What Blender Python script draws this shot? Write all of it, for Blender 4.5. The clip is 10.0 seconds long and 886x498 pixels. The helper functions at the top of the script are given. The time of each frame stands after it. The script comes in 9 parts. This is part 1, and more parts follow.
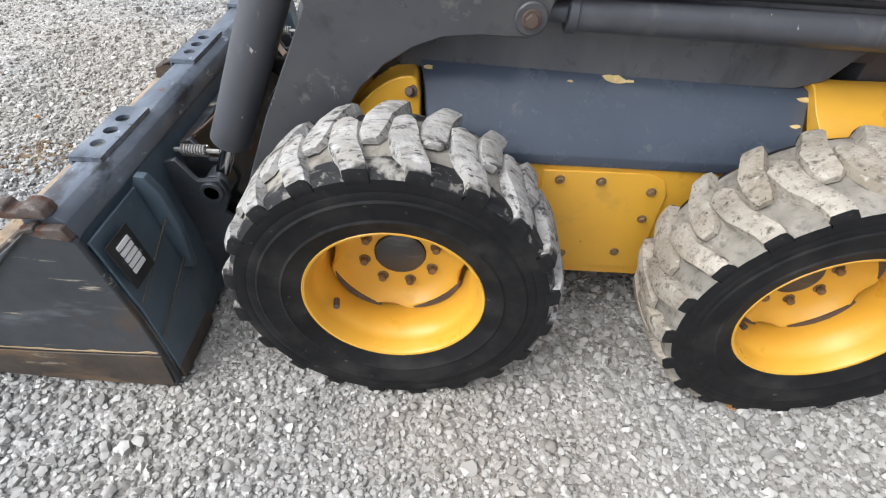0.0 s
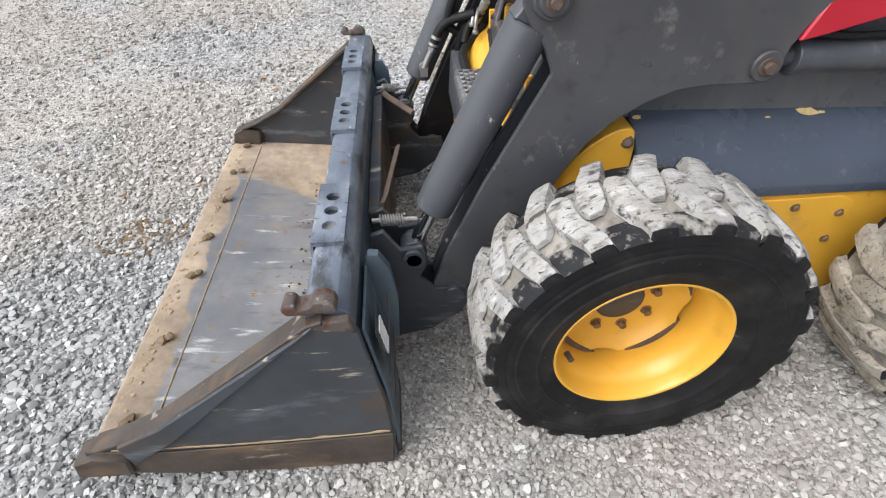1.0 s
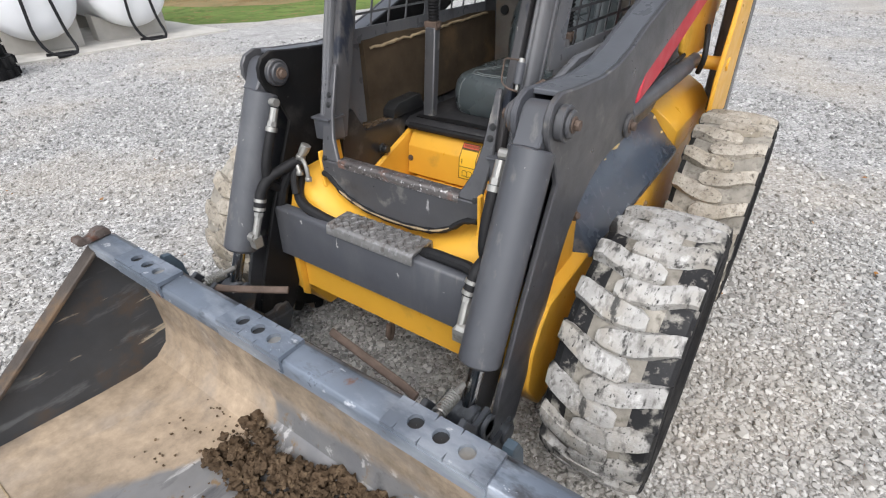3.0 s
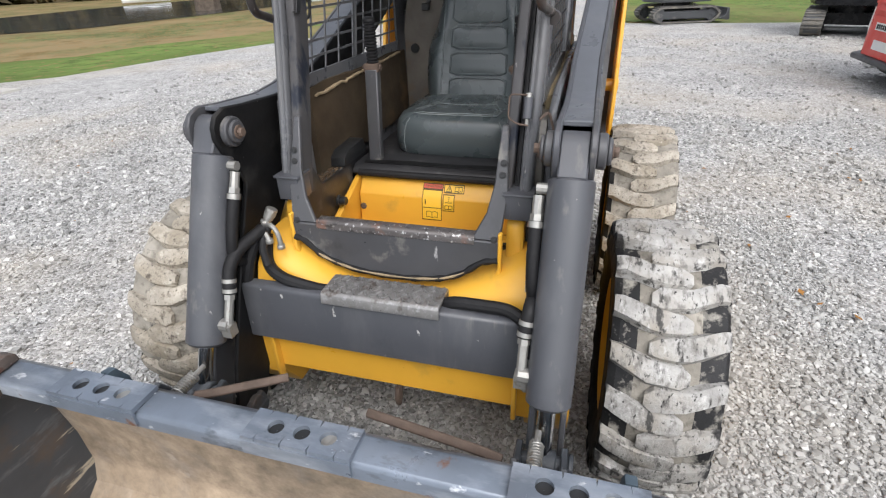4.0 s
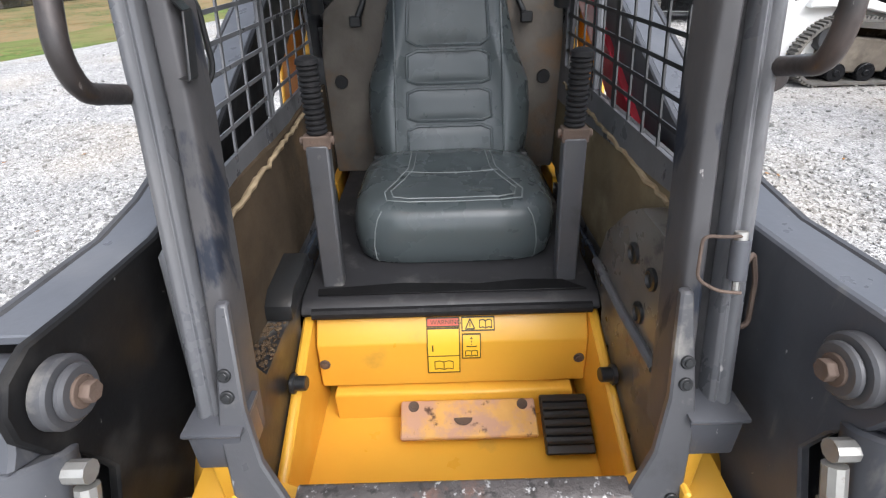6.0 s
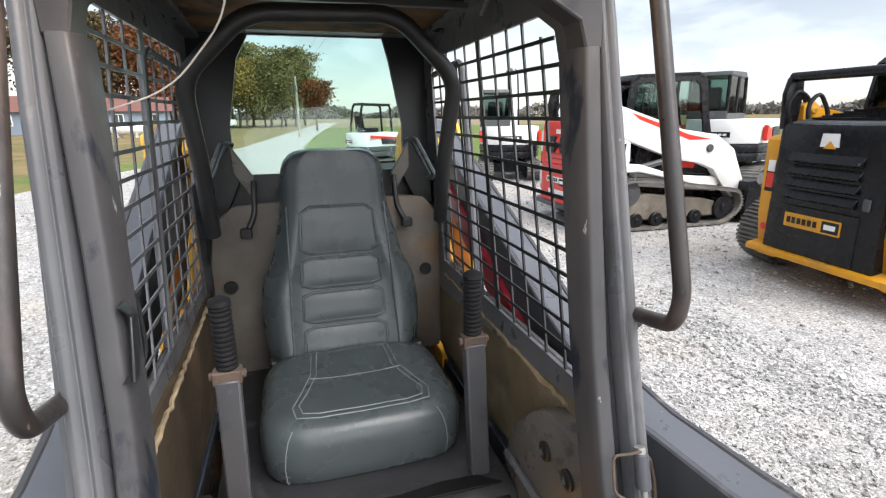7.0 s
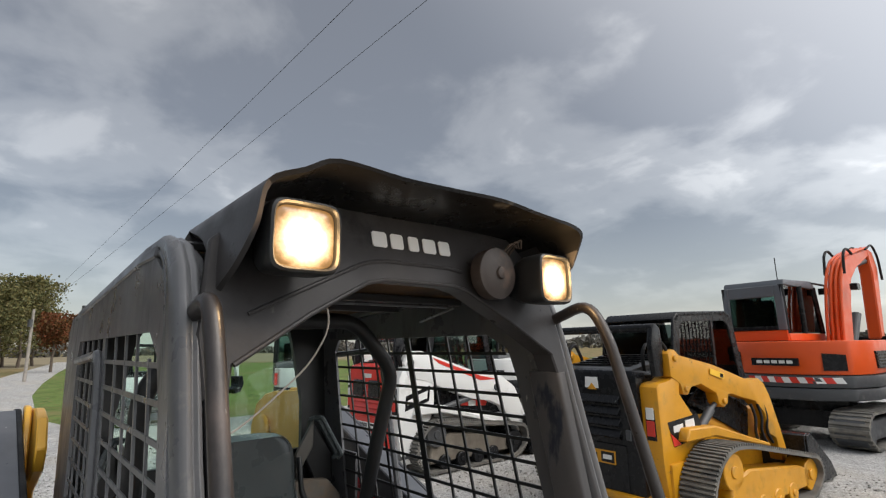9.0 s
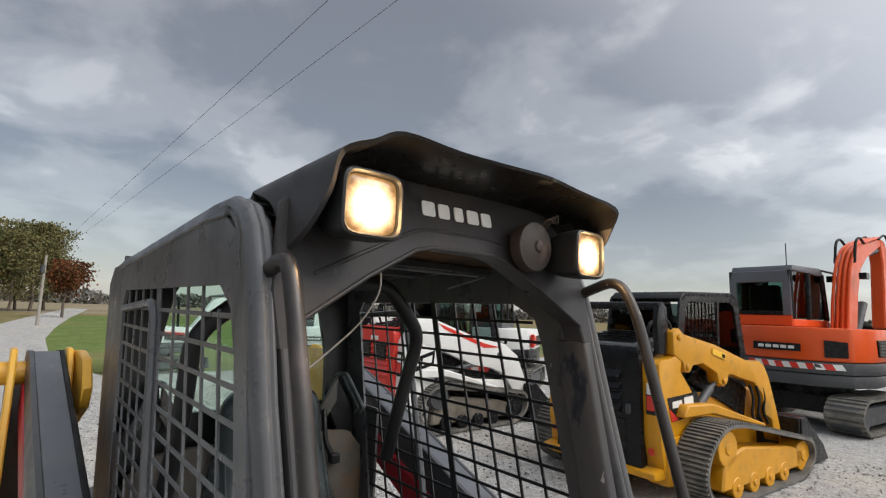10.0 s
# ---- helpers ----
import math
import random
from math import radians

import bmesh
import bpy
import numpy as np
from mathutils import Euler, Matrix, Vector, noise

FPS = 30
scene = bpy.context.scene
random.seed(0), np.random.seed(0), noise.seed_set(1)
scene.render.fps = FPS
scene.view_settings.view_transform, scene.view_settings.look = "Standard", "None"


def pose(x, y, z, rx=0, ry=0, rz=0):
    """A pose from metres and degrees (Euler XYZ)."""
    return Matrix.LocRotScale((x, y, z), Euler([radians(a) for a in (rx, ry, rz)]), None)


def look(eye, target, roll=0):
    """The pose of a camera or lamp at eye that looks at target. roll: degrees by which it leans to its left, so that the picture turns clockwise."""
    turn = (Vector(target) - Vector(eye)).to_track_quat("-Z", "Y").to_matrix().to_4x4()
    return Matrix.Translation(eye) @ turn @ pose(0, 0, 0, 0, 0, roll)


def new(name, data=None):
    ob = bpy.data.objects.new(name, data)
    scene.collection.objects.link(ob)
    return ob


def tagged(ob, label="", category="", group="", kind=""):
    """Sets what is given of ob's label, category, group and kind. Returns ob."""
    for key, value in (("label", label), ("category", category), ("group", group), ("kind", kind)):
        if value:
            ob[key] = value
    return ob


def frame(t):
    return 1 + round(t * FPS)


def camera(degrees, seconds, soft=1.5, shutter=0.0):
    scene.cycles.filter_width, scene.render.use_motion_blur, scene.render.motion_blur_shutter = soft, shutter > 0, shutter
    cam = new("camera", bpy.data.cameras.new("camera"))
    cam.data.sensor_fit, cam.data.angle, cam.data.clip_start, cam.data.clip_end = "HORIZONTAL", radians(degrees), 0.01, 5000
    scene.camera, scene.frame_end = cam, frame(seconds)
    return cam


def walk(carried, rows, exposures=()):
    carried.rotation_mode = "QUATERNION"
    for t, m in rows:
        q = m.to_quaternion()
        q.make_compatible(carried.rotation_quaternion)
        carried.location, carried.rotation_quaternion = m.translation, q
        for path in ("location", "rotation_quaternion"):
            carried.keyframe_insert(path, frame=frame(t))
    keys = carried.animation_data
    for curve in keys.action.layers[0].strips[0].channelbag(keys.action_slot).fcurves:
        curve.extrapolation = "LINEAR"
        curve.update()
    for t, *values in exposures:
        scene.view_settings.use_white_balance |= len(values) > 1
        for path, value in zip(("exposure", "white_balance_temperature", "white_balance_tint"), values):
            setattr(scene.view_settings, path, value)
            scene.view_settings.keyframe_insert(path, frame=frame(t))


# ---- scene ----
cam = camera(82.9, 10.0, soft=1.2)
PATH = [
    (0, (0.101, -1.566, 1.255), (0.111, -0.112, -0.118), 3.3),
    (0.5, (-0.242, -1.616, 1.315), (-0.206, -0.126, -0.019), 1.2),
    (1, (-0.519, -1.506, 1.307), (-0.396, 0.009, 0.006), -0.4),
    (1.5, (-0.72, -1.371, 1.342), (-0.291, 0.148, 0.114), 0.0),
    (2, (-0.965, -1.253, 1.359), (-0.162, 0.152, 0.184), -0.1),
    (2.5, (-1.121, -1.124, 1.364), (-0.011, 0.095, 0.233), -0.9),
    (3, (-1.175, -0.883, 1.382), (0.188, 0.117, 0.314), -1.8),
    (3.2, (-1.204, -0.808, 1.39), (0.244, 0.094, 0.346), -1.5),
    (4.3, (-1.288, -0.374, 1.391), (0.419, 0.035, 0.432), -3.1),
    (4.5, (-1.253, -0.33, 1.396), (0.466, 0.044, 0.446), -3.9),
    (5, (-0.957, -0.182, 1.379), (0.738, 0.112, 0.359), -5.2),
    (5.2, (-0.837, -0.144, 1.402), (0.839, 0.101, 0.339), -4.8),
    (6.3, (-0.532, 0.054, 1.425), (1.215, -0.062, 0.46), -1.4),
    (6.5, (-0.503, 0.071, 1.443), (1.265, -0.139, 0.532), -1.4),
    (7, (-0.588, 0.098, 1.580), (1.263, -0.454, 1.060), -0.7),
    (7.2, (-0.607, 0.129, 1.605), (1.249, -0.509, 1.232), -0.7),
    (7.5, (-0.61, 0.138, 1.637), (1.236, -0.603, 1.425), -0.8),
    (7.8, (-0.590, 0.219, 1.677), (1.174, -0.723, 1.691), -2.8),
    (8, (-0.589, 0.318, 1.693), (1.116, -0.715, 1.858), -3.4),
    (8.5, (-0.585, 0.459, 1.71), (0.985, -0.735, 2.041), -2.1),
    (9, (-0.542, 0.513, 1.722), (0.94, -0.774, 2.103), -0.9),
    (9.5, (-0.525, 0.578, 1.725), (0.951, -0.712, 2.123), 1.3),
    (10, (-0.532, 0.59, 1.719), (0.982, -0.692, 1.972), 2.2),
]
EXPOSURES = [(0, 0.58, 6280, 11), (1.5, 0.47, 6400, 12), (2.5, 0.46, 6420, 12), (3.2, 0.42, 6420, 12), (4.3, 0.48, 6450, 12), (5.2, 0.47, 6450, 12), (6.3, 1.08, 6250, 13), (6.5, 1.12, 6250, 13), (7.0, 0.90, 6480, 12), (7.5, 0.66, 6850, 16), (8.0, 0.26, 6850, 13), (8.5, -0.04, 6680, 10), (10, -0.08, 6650, 10)]
walk(cam, [(t, look(eye, target, roll)) for t, eye, target, roll in PATH], EXPOSURES)

# ---- sky and sun: a heavy overcast with broken cloud ----
SUN_ELEVATION, SUN_TURN = radians(46), radians(239)
SUN_WAY = (-0.60, -0.36, 0.714)
BANK_WAY = (0.30, -0.73, 0.615)
SKY = 0.68
world = bpy.data.worlds.new("world")
scene.world = world
world.use_nodes = True
wn, wl = world.node_tree.nodes, world.node_tree.links
wn.clear()


def wnode(kind, **values):
    n = wn.new(kind)
    for key, value in values.items():
        n.inputs[key].default_value = value
    return n


def wmath(op, a, b=None):
    n = wn.new("ShaderNodeMath")
    n.operation = op
    for i, v in enumerate((a, b)):
        if v is None:
            continue
        if isinstance(v, (int, float)):
            n.inputs[i].default_value = v
        else:
            wl.new(v, n.inputs[i])
    return n.outputs[0]


sky = wn.new("ShaderNodeTexSky")
sky.sky_type, sky.sun_disc = "NISHITA", False
sky.sun_elevation, sky.sun_rotation = SUN_ELEVATION, SUN_TURN
direction = wn.new("ShaderNodeTexCoord")
parts = wn.new("ShaderNodeSeparateXYZ")
wl.new(direction.outputs["Generated"], parts.inputs[0])
height = wmath("MAXIMUM", parts.outputs["Z"], 0.0)
lift = wmath("ADD", height, 0.26)
flat = wn.new("ShaderNodeCombineXYZ")
wl.new(wmath("DIVIDE", parts.outputs["X"], lift), flat.inputs[0])
wl.new(wmath("DIVIDE", parts.outputs["Y"], lift), flat.inputs[1])


def cloud_noise(scale, detail, rough, shift, warp=0.0):
    m = wn.new("ShaderNodeMapping")
    m.inputs["Location"].default_value = shift
    wl.new(flat.outputs[0], m.inputs[0])
    n = wnode("ShaderNodeTexNoise", Scale=scale, Detail=detail, Roughness=rough, Distortion=warp)
    wl.new(m.outputs[0], n.inputs["Vector"])
    return n.outputs[0]


big = cloud_noise(0.95, 2.0, 0.45, (3.1, 0.4, 0.0), 0.3)
mid = cloud_noise(2.6, 6.0, 0.52, (1.7, 5.2, 2.0), 0.25)
cover = wmath("ADD", wmath("MULTIPLY", big, 0.40), wmath("MULTIPLY", mid, 0.60))
# a darker bank of cloud high over the far yard
bank_way = wn.new("ShaderNodeVectorMath")
bank_way.operation = "DOT_PRODUCT"
bank_way.inputs[1].default_value = BANK_WAY
wl.new(direction.outputs["Generated"], bank_way.inputs[0])
bank = wn.new("ShaderNodeMapRange")
bank.interpolation_type = "SMOOTHSTEP"
for key, value in (("From Min", 0.72), ("From Max", 0.99), ("To Min", 0.0), ("To Max", 0.045)):
    bank.inputs[key].default_value = value
wl.new(bank_way.outputs["Value"], bank.inputs[0])
cover = wmath("ADD", cover, bank.outputs[0])
ramp = wn.new("ShaderNodeValToRGB")
ramp.color_ramp.interpolation = "EASE"
ramp.color_ramp.elements[0].position, ramp.color_ramp.elements[0].color = 0.385, (0.70, 0.70, 0.69, 1)
ramp.color_ramp.elements[1].position, ramp.color_ramp.elements[1].color = 0.58, (0.262, 0.263, 0.264, 1)
e = ramp.color_ramp.elements.new(0.46)
e.color = (0.464, 0.466, 0.462, 1)
wl.new(cover, ramp.inputs[0])
haze = wn.new("ShaderNodeMapRange")
haze.inputs["From Min"].default_value, haze.inputs["From Max"].default_value = 0.0, 0.22
haze.inputs["To Min"].default_value, haze.inputs["To Max"].default_value = 0.75, 0.0
wl.new(height, haze.inputs[0])
low = wn.new("ShaderNodeMix")
low.data_type = "RGBA"
low.inputs["B"].default_value = (0.61, 0.615, 0.62, 1)
wl.new(haze.outputs[0], low.inputs["Factor"])
wl.new(ramp.outputs[0], low.inputs["A"])
# the cloud thins towards the hidden sun and overhead
sunward = wn.new("ShaderNodeVectorMath")
sunward.operation = "DOT_PRODUCT"
sunward.inputs[1].default_value = SUN_WAY
wl.new(direction.outputs["Generated"], sunward.inputs[0])
thin = wn.new("ShaderNodeMapRange")
thin.interpolation_type = "SMOOTHSTEP"
for key, value in (("From Min", 0.18), ("From Max", 1.0), ("To Min", SKY), ("To Max", SKY * 5.4)):
    thin.inputs[key].default_value = value
wl.new(sunward.outputs["Value"], thin.inputs[0])
cloudy = wn.new("ShaderNodeBackground")
wl.new(low.outputs["Result"], cloudy.inputs["Color"])
wl.new(thin.outputs[0], cloudy.inputs["Strength"])
clear = wn.new("ShaderNodeBackground")
clear.inputs["Strength"].default_value = 0.05
wl.new(sky.outputs[0], clear.inputs["Color"])
both = wn.new("ShaderNodeAddShader")
wl.new(cloudy.outputs[0], both.inputs[0])
wl.new(clear.outputs[0], both.inputs[1])
wout = wn.new("ShaderNodeOutputWorld")
wl.new(both.outputs[0], wout.inputs["Surface"])

sun = new("sun", bpy.data.lights.new("sun", "SUN"))
sun.data.energy, sun.data.angle, sun.data.color = 1.5, radians(35), (1.0, 0.975, 0.94)
sun.matrix_world = look((0, 0, 20), tuple(Vector((0, 0, 20)) - Vector(SUN_WAY)))

# the two lit work lamps on the cab
for y in (-0.256, 0.248):
    bulb = new("work_lamp_light", bpy.data.lights.new("work_lamp_light", "POINT"))
    bulb.data.energy, bulb.data.shadow_soft_size, bulb.data.color = 1.0, 0.02, (1.0, 0.62, 0.28)
    bulb.location = (-0.005, y, 1.85)


# ---- materials ----
def mat(name, base, rough=0.5, metal=0.0, var=0.12, scale=6.0, bump=0.08, bscale=90.0, marks=(), coat=0.0, spec=0.5, shift=False):
    """A painted, worn or grained surface. marks: overlays (colour, low, high, scale, stretch, roughness) laid on by noise."""
    m = bpy.data.materials.new(name)
    m.use_nodes = True
    nt = m.node_tree
    n, l = nt.nodes, nt.links
    bs = n["Principled BSDF"]
    bs.inputs["Metallic"].default_value = metal
    bs.inputs["Coat Weight"].default_value = coat
    bs.inputs["Specular IOR Level"].default_value = spec
    co = n.new("ShaderNodeTexCoord")
    where = co.outputs["Object"]
    if shift:
        info, add = n.new("ShaderNodeObjectInfo"), n.new("ShaderNodeVectorMath")
        add.operation = "MULTIPLY_ADD"
        add.inputs[1].default_value = (9.0, 7.0, 5.0)
        l.new(info.outputs["Random"], add.inputs[0])
        l.new(co.outputs["Object"], add.inputs[2])
        where = add.outputs[0]

    def noise_at(sc, detail=4.0, stretch=(1, 1, 1), seed=0.0, ro=0.55):
        mp = n.new("ShaderNodeMapping")
        mp.inputs["Scale"].default_value = stretch
        mp.inputs["Location"].default_value = (seed, seed * 1.7, seed * 0.6)
        l.new(where, mp.inputs[0])
        t = n.new("ShaderNodeTexNoise")
        t.inputs["Scale"].default_value, t.inputs["Detail"].default_value, t.inputs["Roughness"].default_value = sc, detail, ro
        l.new(mp.outputs[0], t.inputs["Vector"])
        return t.outputs[0]

    def blend(f, a, b, kind="MIX"):
        mx = n.new("ShaderNodeMix")
        mx.data_type, mx.blend_type = "RGBA", kind
        for key, v in (("Factor", f), ("A", a), ("B", b)):
            if isinstance(v, (int, float)):
                mx.inputs[key].default_value = v
            elif isinstance(v, tuple):
                mx.inputs[key].default_value = (*v, 1)
            else:
                l.new(v, mx.inputs[key])
        return mx.outputs["Result"]

    def span(v, lo, hi, a=0.0, b=1.0):
        r = n.new("ShaderNodeMapRange")
        for key, x in (("From Min", lo), ("From Max", hi), ("To Min", a), ("To Max", b)):
            r.inputs[key].default_value = x
        l.new(v, r.inputs[0])
        return r.outputs[0]

    broad = noise_at(scale, 5)
    colour = blend(span(broad, 0.3, 0.7), tuple(c * (1 - var) for c in base), tuple(min(1, c * (1 + var)) for c in base))
    ruff = span(noise_at(scale * 3.1, 4, seed=4.0), 0.3, 0.7, max(0.02, rough - 0.09), min(1, rough + 0.09))
    for i, (tint, lo, hi, sc, stretch, ro) in enumerate(marks):
        f = span(noise_at(sc, 6, stretch, 7.3 + 3.1 * i, 0.62), lo, hi)
        colour = blend(f, colour, tint)
        mx = n.new("ShaderNodeMix")
        mx.inputs["B"].default_value = ro
        l.new(f, mx.inputs["Factor"])
        l.new(ruff, mx.inputs["A"])
        ruff = mx.outputs["Result"]
    l.new(colour, bs.inputs["Base Color"])
    l.new(ruff, bs.inputs["Roughness"])
    if bump:
        bp = n.new("ShaderNodeBump")
        bp.inputs["Strength"].default_value, bp.inputs["Distance"].default_value = bump, 0.004
        l.new(noise_at(bscale, 5, seed=2.0), bp.inputs["Height"])
        l.new(bp.outputs[0], bs.inputs["Normal"])
    return m


S1 = (1, 1, 1)
DUST = (0.36, 0.34, 0.30)
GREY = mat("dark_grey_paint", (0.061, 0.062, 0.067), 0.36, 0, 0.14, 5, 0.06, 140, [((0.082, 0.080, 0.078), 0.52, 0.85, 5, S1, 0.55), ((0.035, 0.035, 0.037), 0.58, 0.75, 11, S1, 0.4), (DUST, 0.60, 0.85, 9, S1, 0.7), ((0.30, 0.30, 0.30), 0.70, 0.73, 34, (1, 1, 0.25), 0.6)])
# black paint of the deck edge; on the far arm it paints in shade
BLACK_SHADE_PAINT = mat("black_paint_with_shade", (0.009, 0.009, 0.0095), 0.5, 0, 0.2, 6, 0.08, 120, [((0.045, 0.043, 0.04), 0.56, 0.8, 7, S1, 0.7), ((0.20, 0.19, 0.175), 0.70, 0.74, 30, S1, 0.8)], spec=0.2)
# lighter than GREY: skylight on the cab posts is put into it
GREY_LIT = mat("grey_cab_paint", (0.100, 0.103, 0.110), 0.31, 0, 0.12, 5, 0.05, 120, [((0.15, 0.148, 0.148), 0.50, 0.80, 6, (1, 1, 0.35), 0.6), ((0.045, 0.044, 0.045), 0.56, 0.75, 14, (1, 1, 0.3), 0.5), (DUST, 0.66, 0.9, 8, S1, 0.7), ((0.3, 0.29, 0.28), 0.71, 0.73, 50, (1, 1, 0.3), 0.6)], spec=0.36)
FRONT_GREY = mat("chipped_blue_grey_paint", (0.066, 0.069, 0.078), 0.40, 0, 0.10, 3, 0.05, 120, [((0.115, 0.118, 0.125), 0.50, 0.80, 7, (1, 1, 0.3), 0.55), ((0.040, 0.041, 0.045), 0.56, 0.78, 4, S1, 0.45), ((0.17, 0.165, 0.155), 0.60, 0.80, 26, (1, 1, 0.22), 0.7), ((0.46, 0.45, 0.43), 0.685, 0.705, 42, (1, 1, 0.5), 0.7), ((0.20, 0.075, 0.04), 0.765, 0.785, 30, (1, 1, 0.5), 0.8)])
ARCH_GREY = mat("brownish_grey_header_paint", (0.044, 0.042, 0.043), 0.34, 0, 0.16, 6, 0.05, 120, [((0.075, 0.070, 0.068), 0.52, 0.80, 5, S1, 0.5), ((0.020, 0.019, 0.019), 0.58, 0.74, 9, S1, 0.4), (DUST, 0.70, 0.9, 12, S1, 0.7)], spec=0.16)
BLUE_GREY = mat("blue_grey_paint", (0.060, 0.074, 0.098), 0.24, 0, 0.10, 4, 0.05, 120, [(DUST, 0.66, 0.95, 7, S1, 0.7), ((0.5, 0.5, 0.5), 0.735, 0.745, 40, S1, 0.6)])
YELLOW = mat("yellow_paint", (0.72, 0.385, 0.042), 0.36, 0, 0.06, 4, 0.04, 100, [((0.42, 0.27, 0.06), 0.60, 0.85, 7, S1, 0.65), ((0.10, 0.06, 0.03), 0.715, 0.735, 26, S1, 0.8)])
CHIP = mat("bare_yellow_primer_chip", (0.62, 0.46, 0.20), 0.6, 0, 0.25, 40, 0.1, 100)
RED = mat("dark_red_paint", (0.42, 0.012, 0.028), 0.40, 0, 0.08, 5, 0.03, 100)
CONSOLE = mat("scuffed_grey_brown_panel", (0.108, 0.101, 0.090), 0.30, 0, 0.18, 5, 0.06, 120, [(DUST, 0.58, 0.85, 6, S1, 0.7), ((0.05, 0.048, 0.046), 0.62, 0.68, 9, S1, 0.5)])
BLACK = mat("black_rubber_hose", (0.010, 0.010, 0.011), 0.62, 0, 0.2, 20, 0.35, 160, [(DUST, 0.70, 1.0, 14, S1, 0.8)], spec=0.3)
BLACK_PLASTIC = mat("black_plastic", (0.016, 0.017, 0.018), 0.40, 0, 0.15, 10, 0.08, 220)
VISOR = mat("glossy_shaded_sheet", (0.009, 0.009, 0.0095), 0.30, 0, 0.15, 6, 0.04, 90, [(DUST, 0.66, 0.95, 8, S1, 0.6)], spec=0.2)
SIDEWALL = mat("black_tyre_rubber", (0.010, 0.010, 0.0105), 0.66, 0, 0.25, 9, 0.12, 150, [((0.045, 0.043, 0.04), 0.50, 0.80, 7, S1, 0.85), ((0.16, 0.155, 0.145), 0.66, 0.78, 38, S1, 0.9)], spec=0.22)
TREAD = mat("chalky_tyre_tread", (0.385, 0.376, 0.357), 0.9, 0, 0.24, 16, 1.0, 110, [((0.30, 0.275, 0.235), 0.46, 0.70, 9, S1, 0.9), ((0.18, 0.172, 0.158), 0.52, 0.66, 52, (0.45, 1, 1), 0.85), ((0.070, 0.068, 0.064), 0.57, 0.65, 40, (0.4, 1, 1), 0.8), ((0.035, 0.034, 0.032), 0.61, 0.66, 110, (0.5, 1, 1), 0.8), ((0.54, 0.53, 0.51), 0.60, 0.70, 30, (0.5, 1, 1), 0.95)], spec=0.2, shift=True)
TREAD_TAN = mat("muddy_tyre_tread", (0.39, 0.355, 0.30), 0.9, 0, 0.28, 14, 1.0, 110, [((0.28, 0.245, 0.19), 0.42, 0.66, 8, S1, 0.9), ((0.18, 0.155, 0.12), 0.52, 0.72, 60, S1, 0.9), ((0.10, 0.085, 0.07), 0.57, 0.69, 36, S1, 0.8), ((0.06, 0.052, 0.045), 0.61, 0.67, 110, S1, 0.8), ((0.50, 0.46, 0.39), 0.62, 0.70, 30, S1, 0.95)], spec=0.2, shift=True)


def bare_ends(m, reach):
    """The mud is rubbed off the outer ends of the lugs, down to black rubber."""
    n, l = m.node_tree.nodes, m.node_tree.links
    bs = n["Principled BSDF"]
    co, sep, info, t = n.new("ShaderNodeTexCoord"), n.new("ShaderNodeSeparateXYZ"), n.new("ShaderNodeObjectInfo"), n.new("ShaderNodeTexNoise")
    l.new(co.outputs["Object"], sep.inputs[0])
    add = n.new("ShaderNodeVectorMath")
    add.operation = "MULTIPLY_ADD"
    add.inputs[1].default_value = (5.0, 8.0, 6.0)
    l.new(info.outputs["Random"], add.inputs[0]), l.new(co.outputs["Object"], add.inputs[2])
    t.inputs["Scale"].default_value, t.inputs["Detail"].default_value = 16, 6
    l.new(add.outputs[0], t.inputs["Vector"])
    size, total = n.new("ShaderNodeMath"), n.new("ShaderNodeMath")
    size.operation, total.operation = "ABSOLUTE", "MULTIPLY_ADD"
    l.new(sep.outputs["Y"], size.inputs[0])
    l.new(t.outputs[0], total.inputs[0]), l.new(size.outputs[0], total.inputs[2])
    total.inputs[1].default_value = 0.10
    r = n.new("ShaderNodeMapRange")
    r.inputs["From Min"].default_value, r.inputs["From Max"].default_value = reach, reach + 0.010
    r.inputs["To Max"].default_value = 0.92
    l.new(total.outputs[0], r.inputs[0])
    mx = n.new("ShaderNodeMix")
    mx.data_type = "RGBA"
    mx.inputs["B"].default_value = (0.018, 0.018, 0.019, 1)
    l.new(r.outputs[0], mx.inputs["Factor"])
    l.new(bs.inputs["Base Color"].links[0].from_socket, mx.inputs["A"])
    l.new(mx.outputs["Result"], bs.inputs["Base Color"])


bare_ends(TREAD, 0.172)
bare_ends(TREAD_TAN, 0.184)
GROOVE = mat("dirty_tread_groove", (0.235, 0.217, 0.185), 0.92, 0, 0.3, 12, 0.6, 90, [((0.36, 0.335, 0.29), 0.50, 0.7, 11, S1, 0.95), ((0.13, 0.12, 0.10), 0.52, 0.70, 40, S1, 0.9), ((0.05, 0.047, 0.044), 0.62, 0.70, 12, S1, 0.6)], spec=0.2)
GROOVE_DARK = mat("bare_black_tread_groove", (0.016, 0.016, 0.017), 0.6, 0, 0.3, 12, 0.4, 90, [((0.30, 0.285, 0.25), 0.53, 0.62, 13, S1, 0.95), ((0.16, 0.15, 0.135), 0.58, 0.64, 45, S1, 0.9)], spec=0.3)
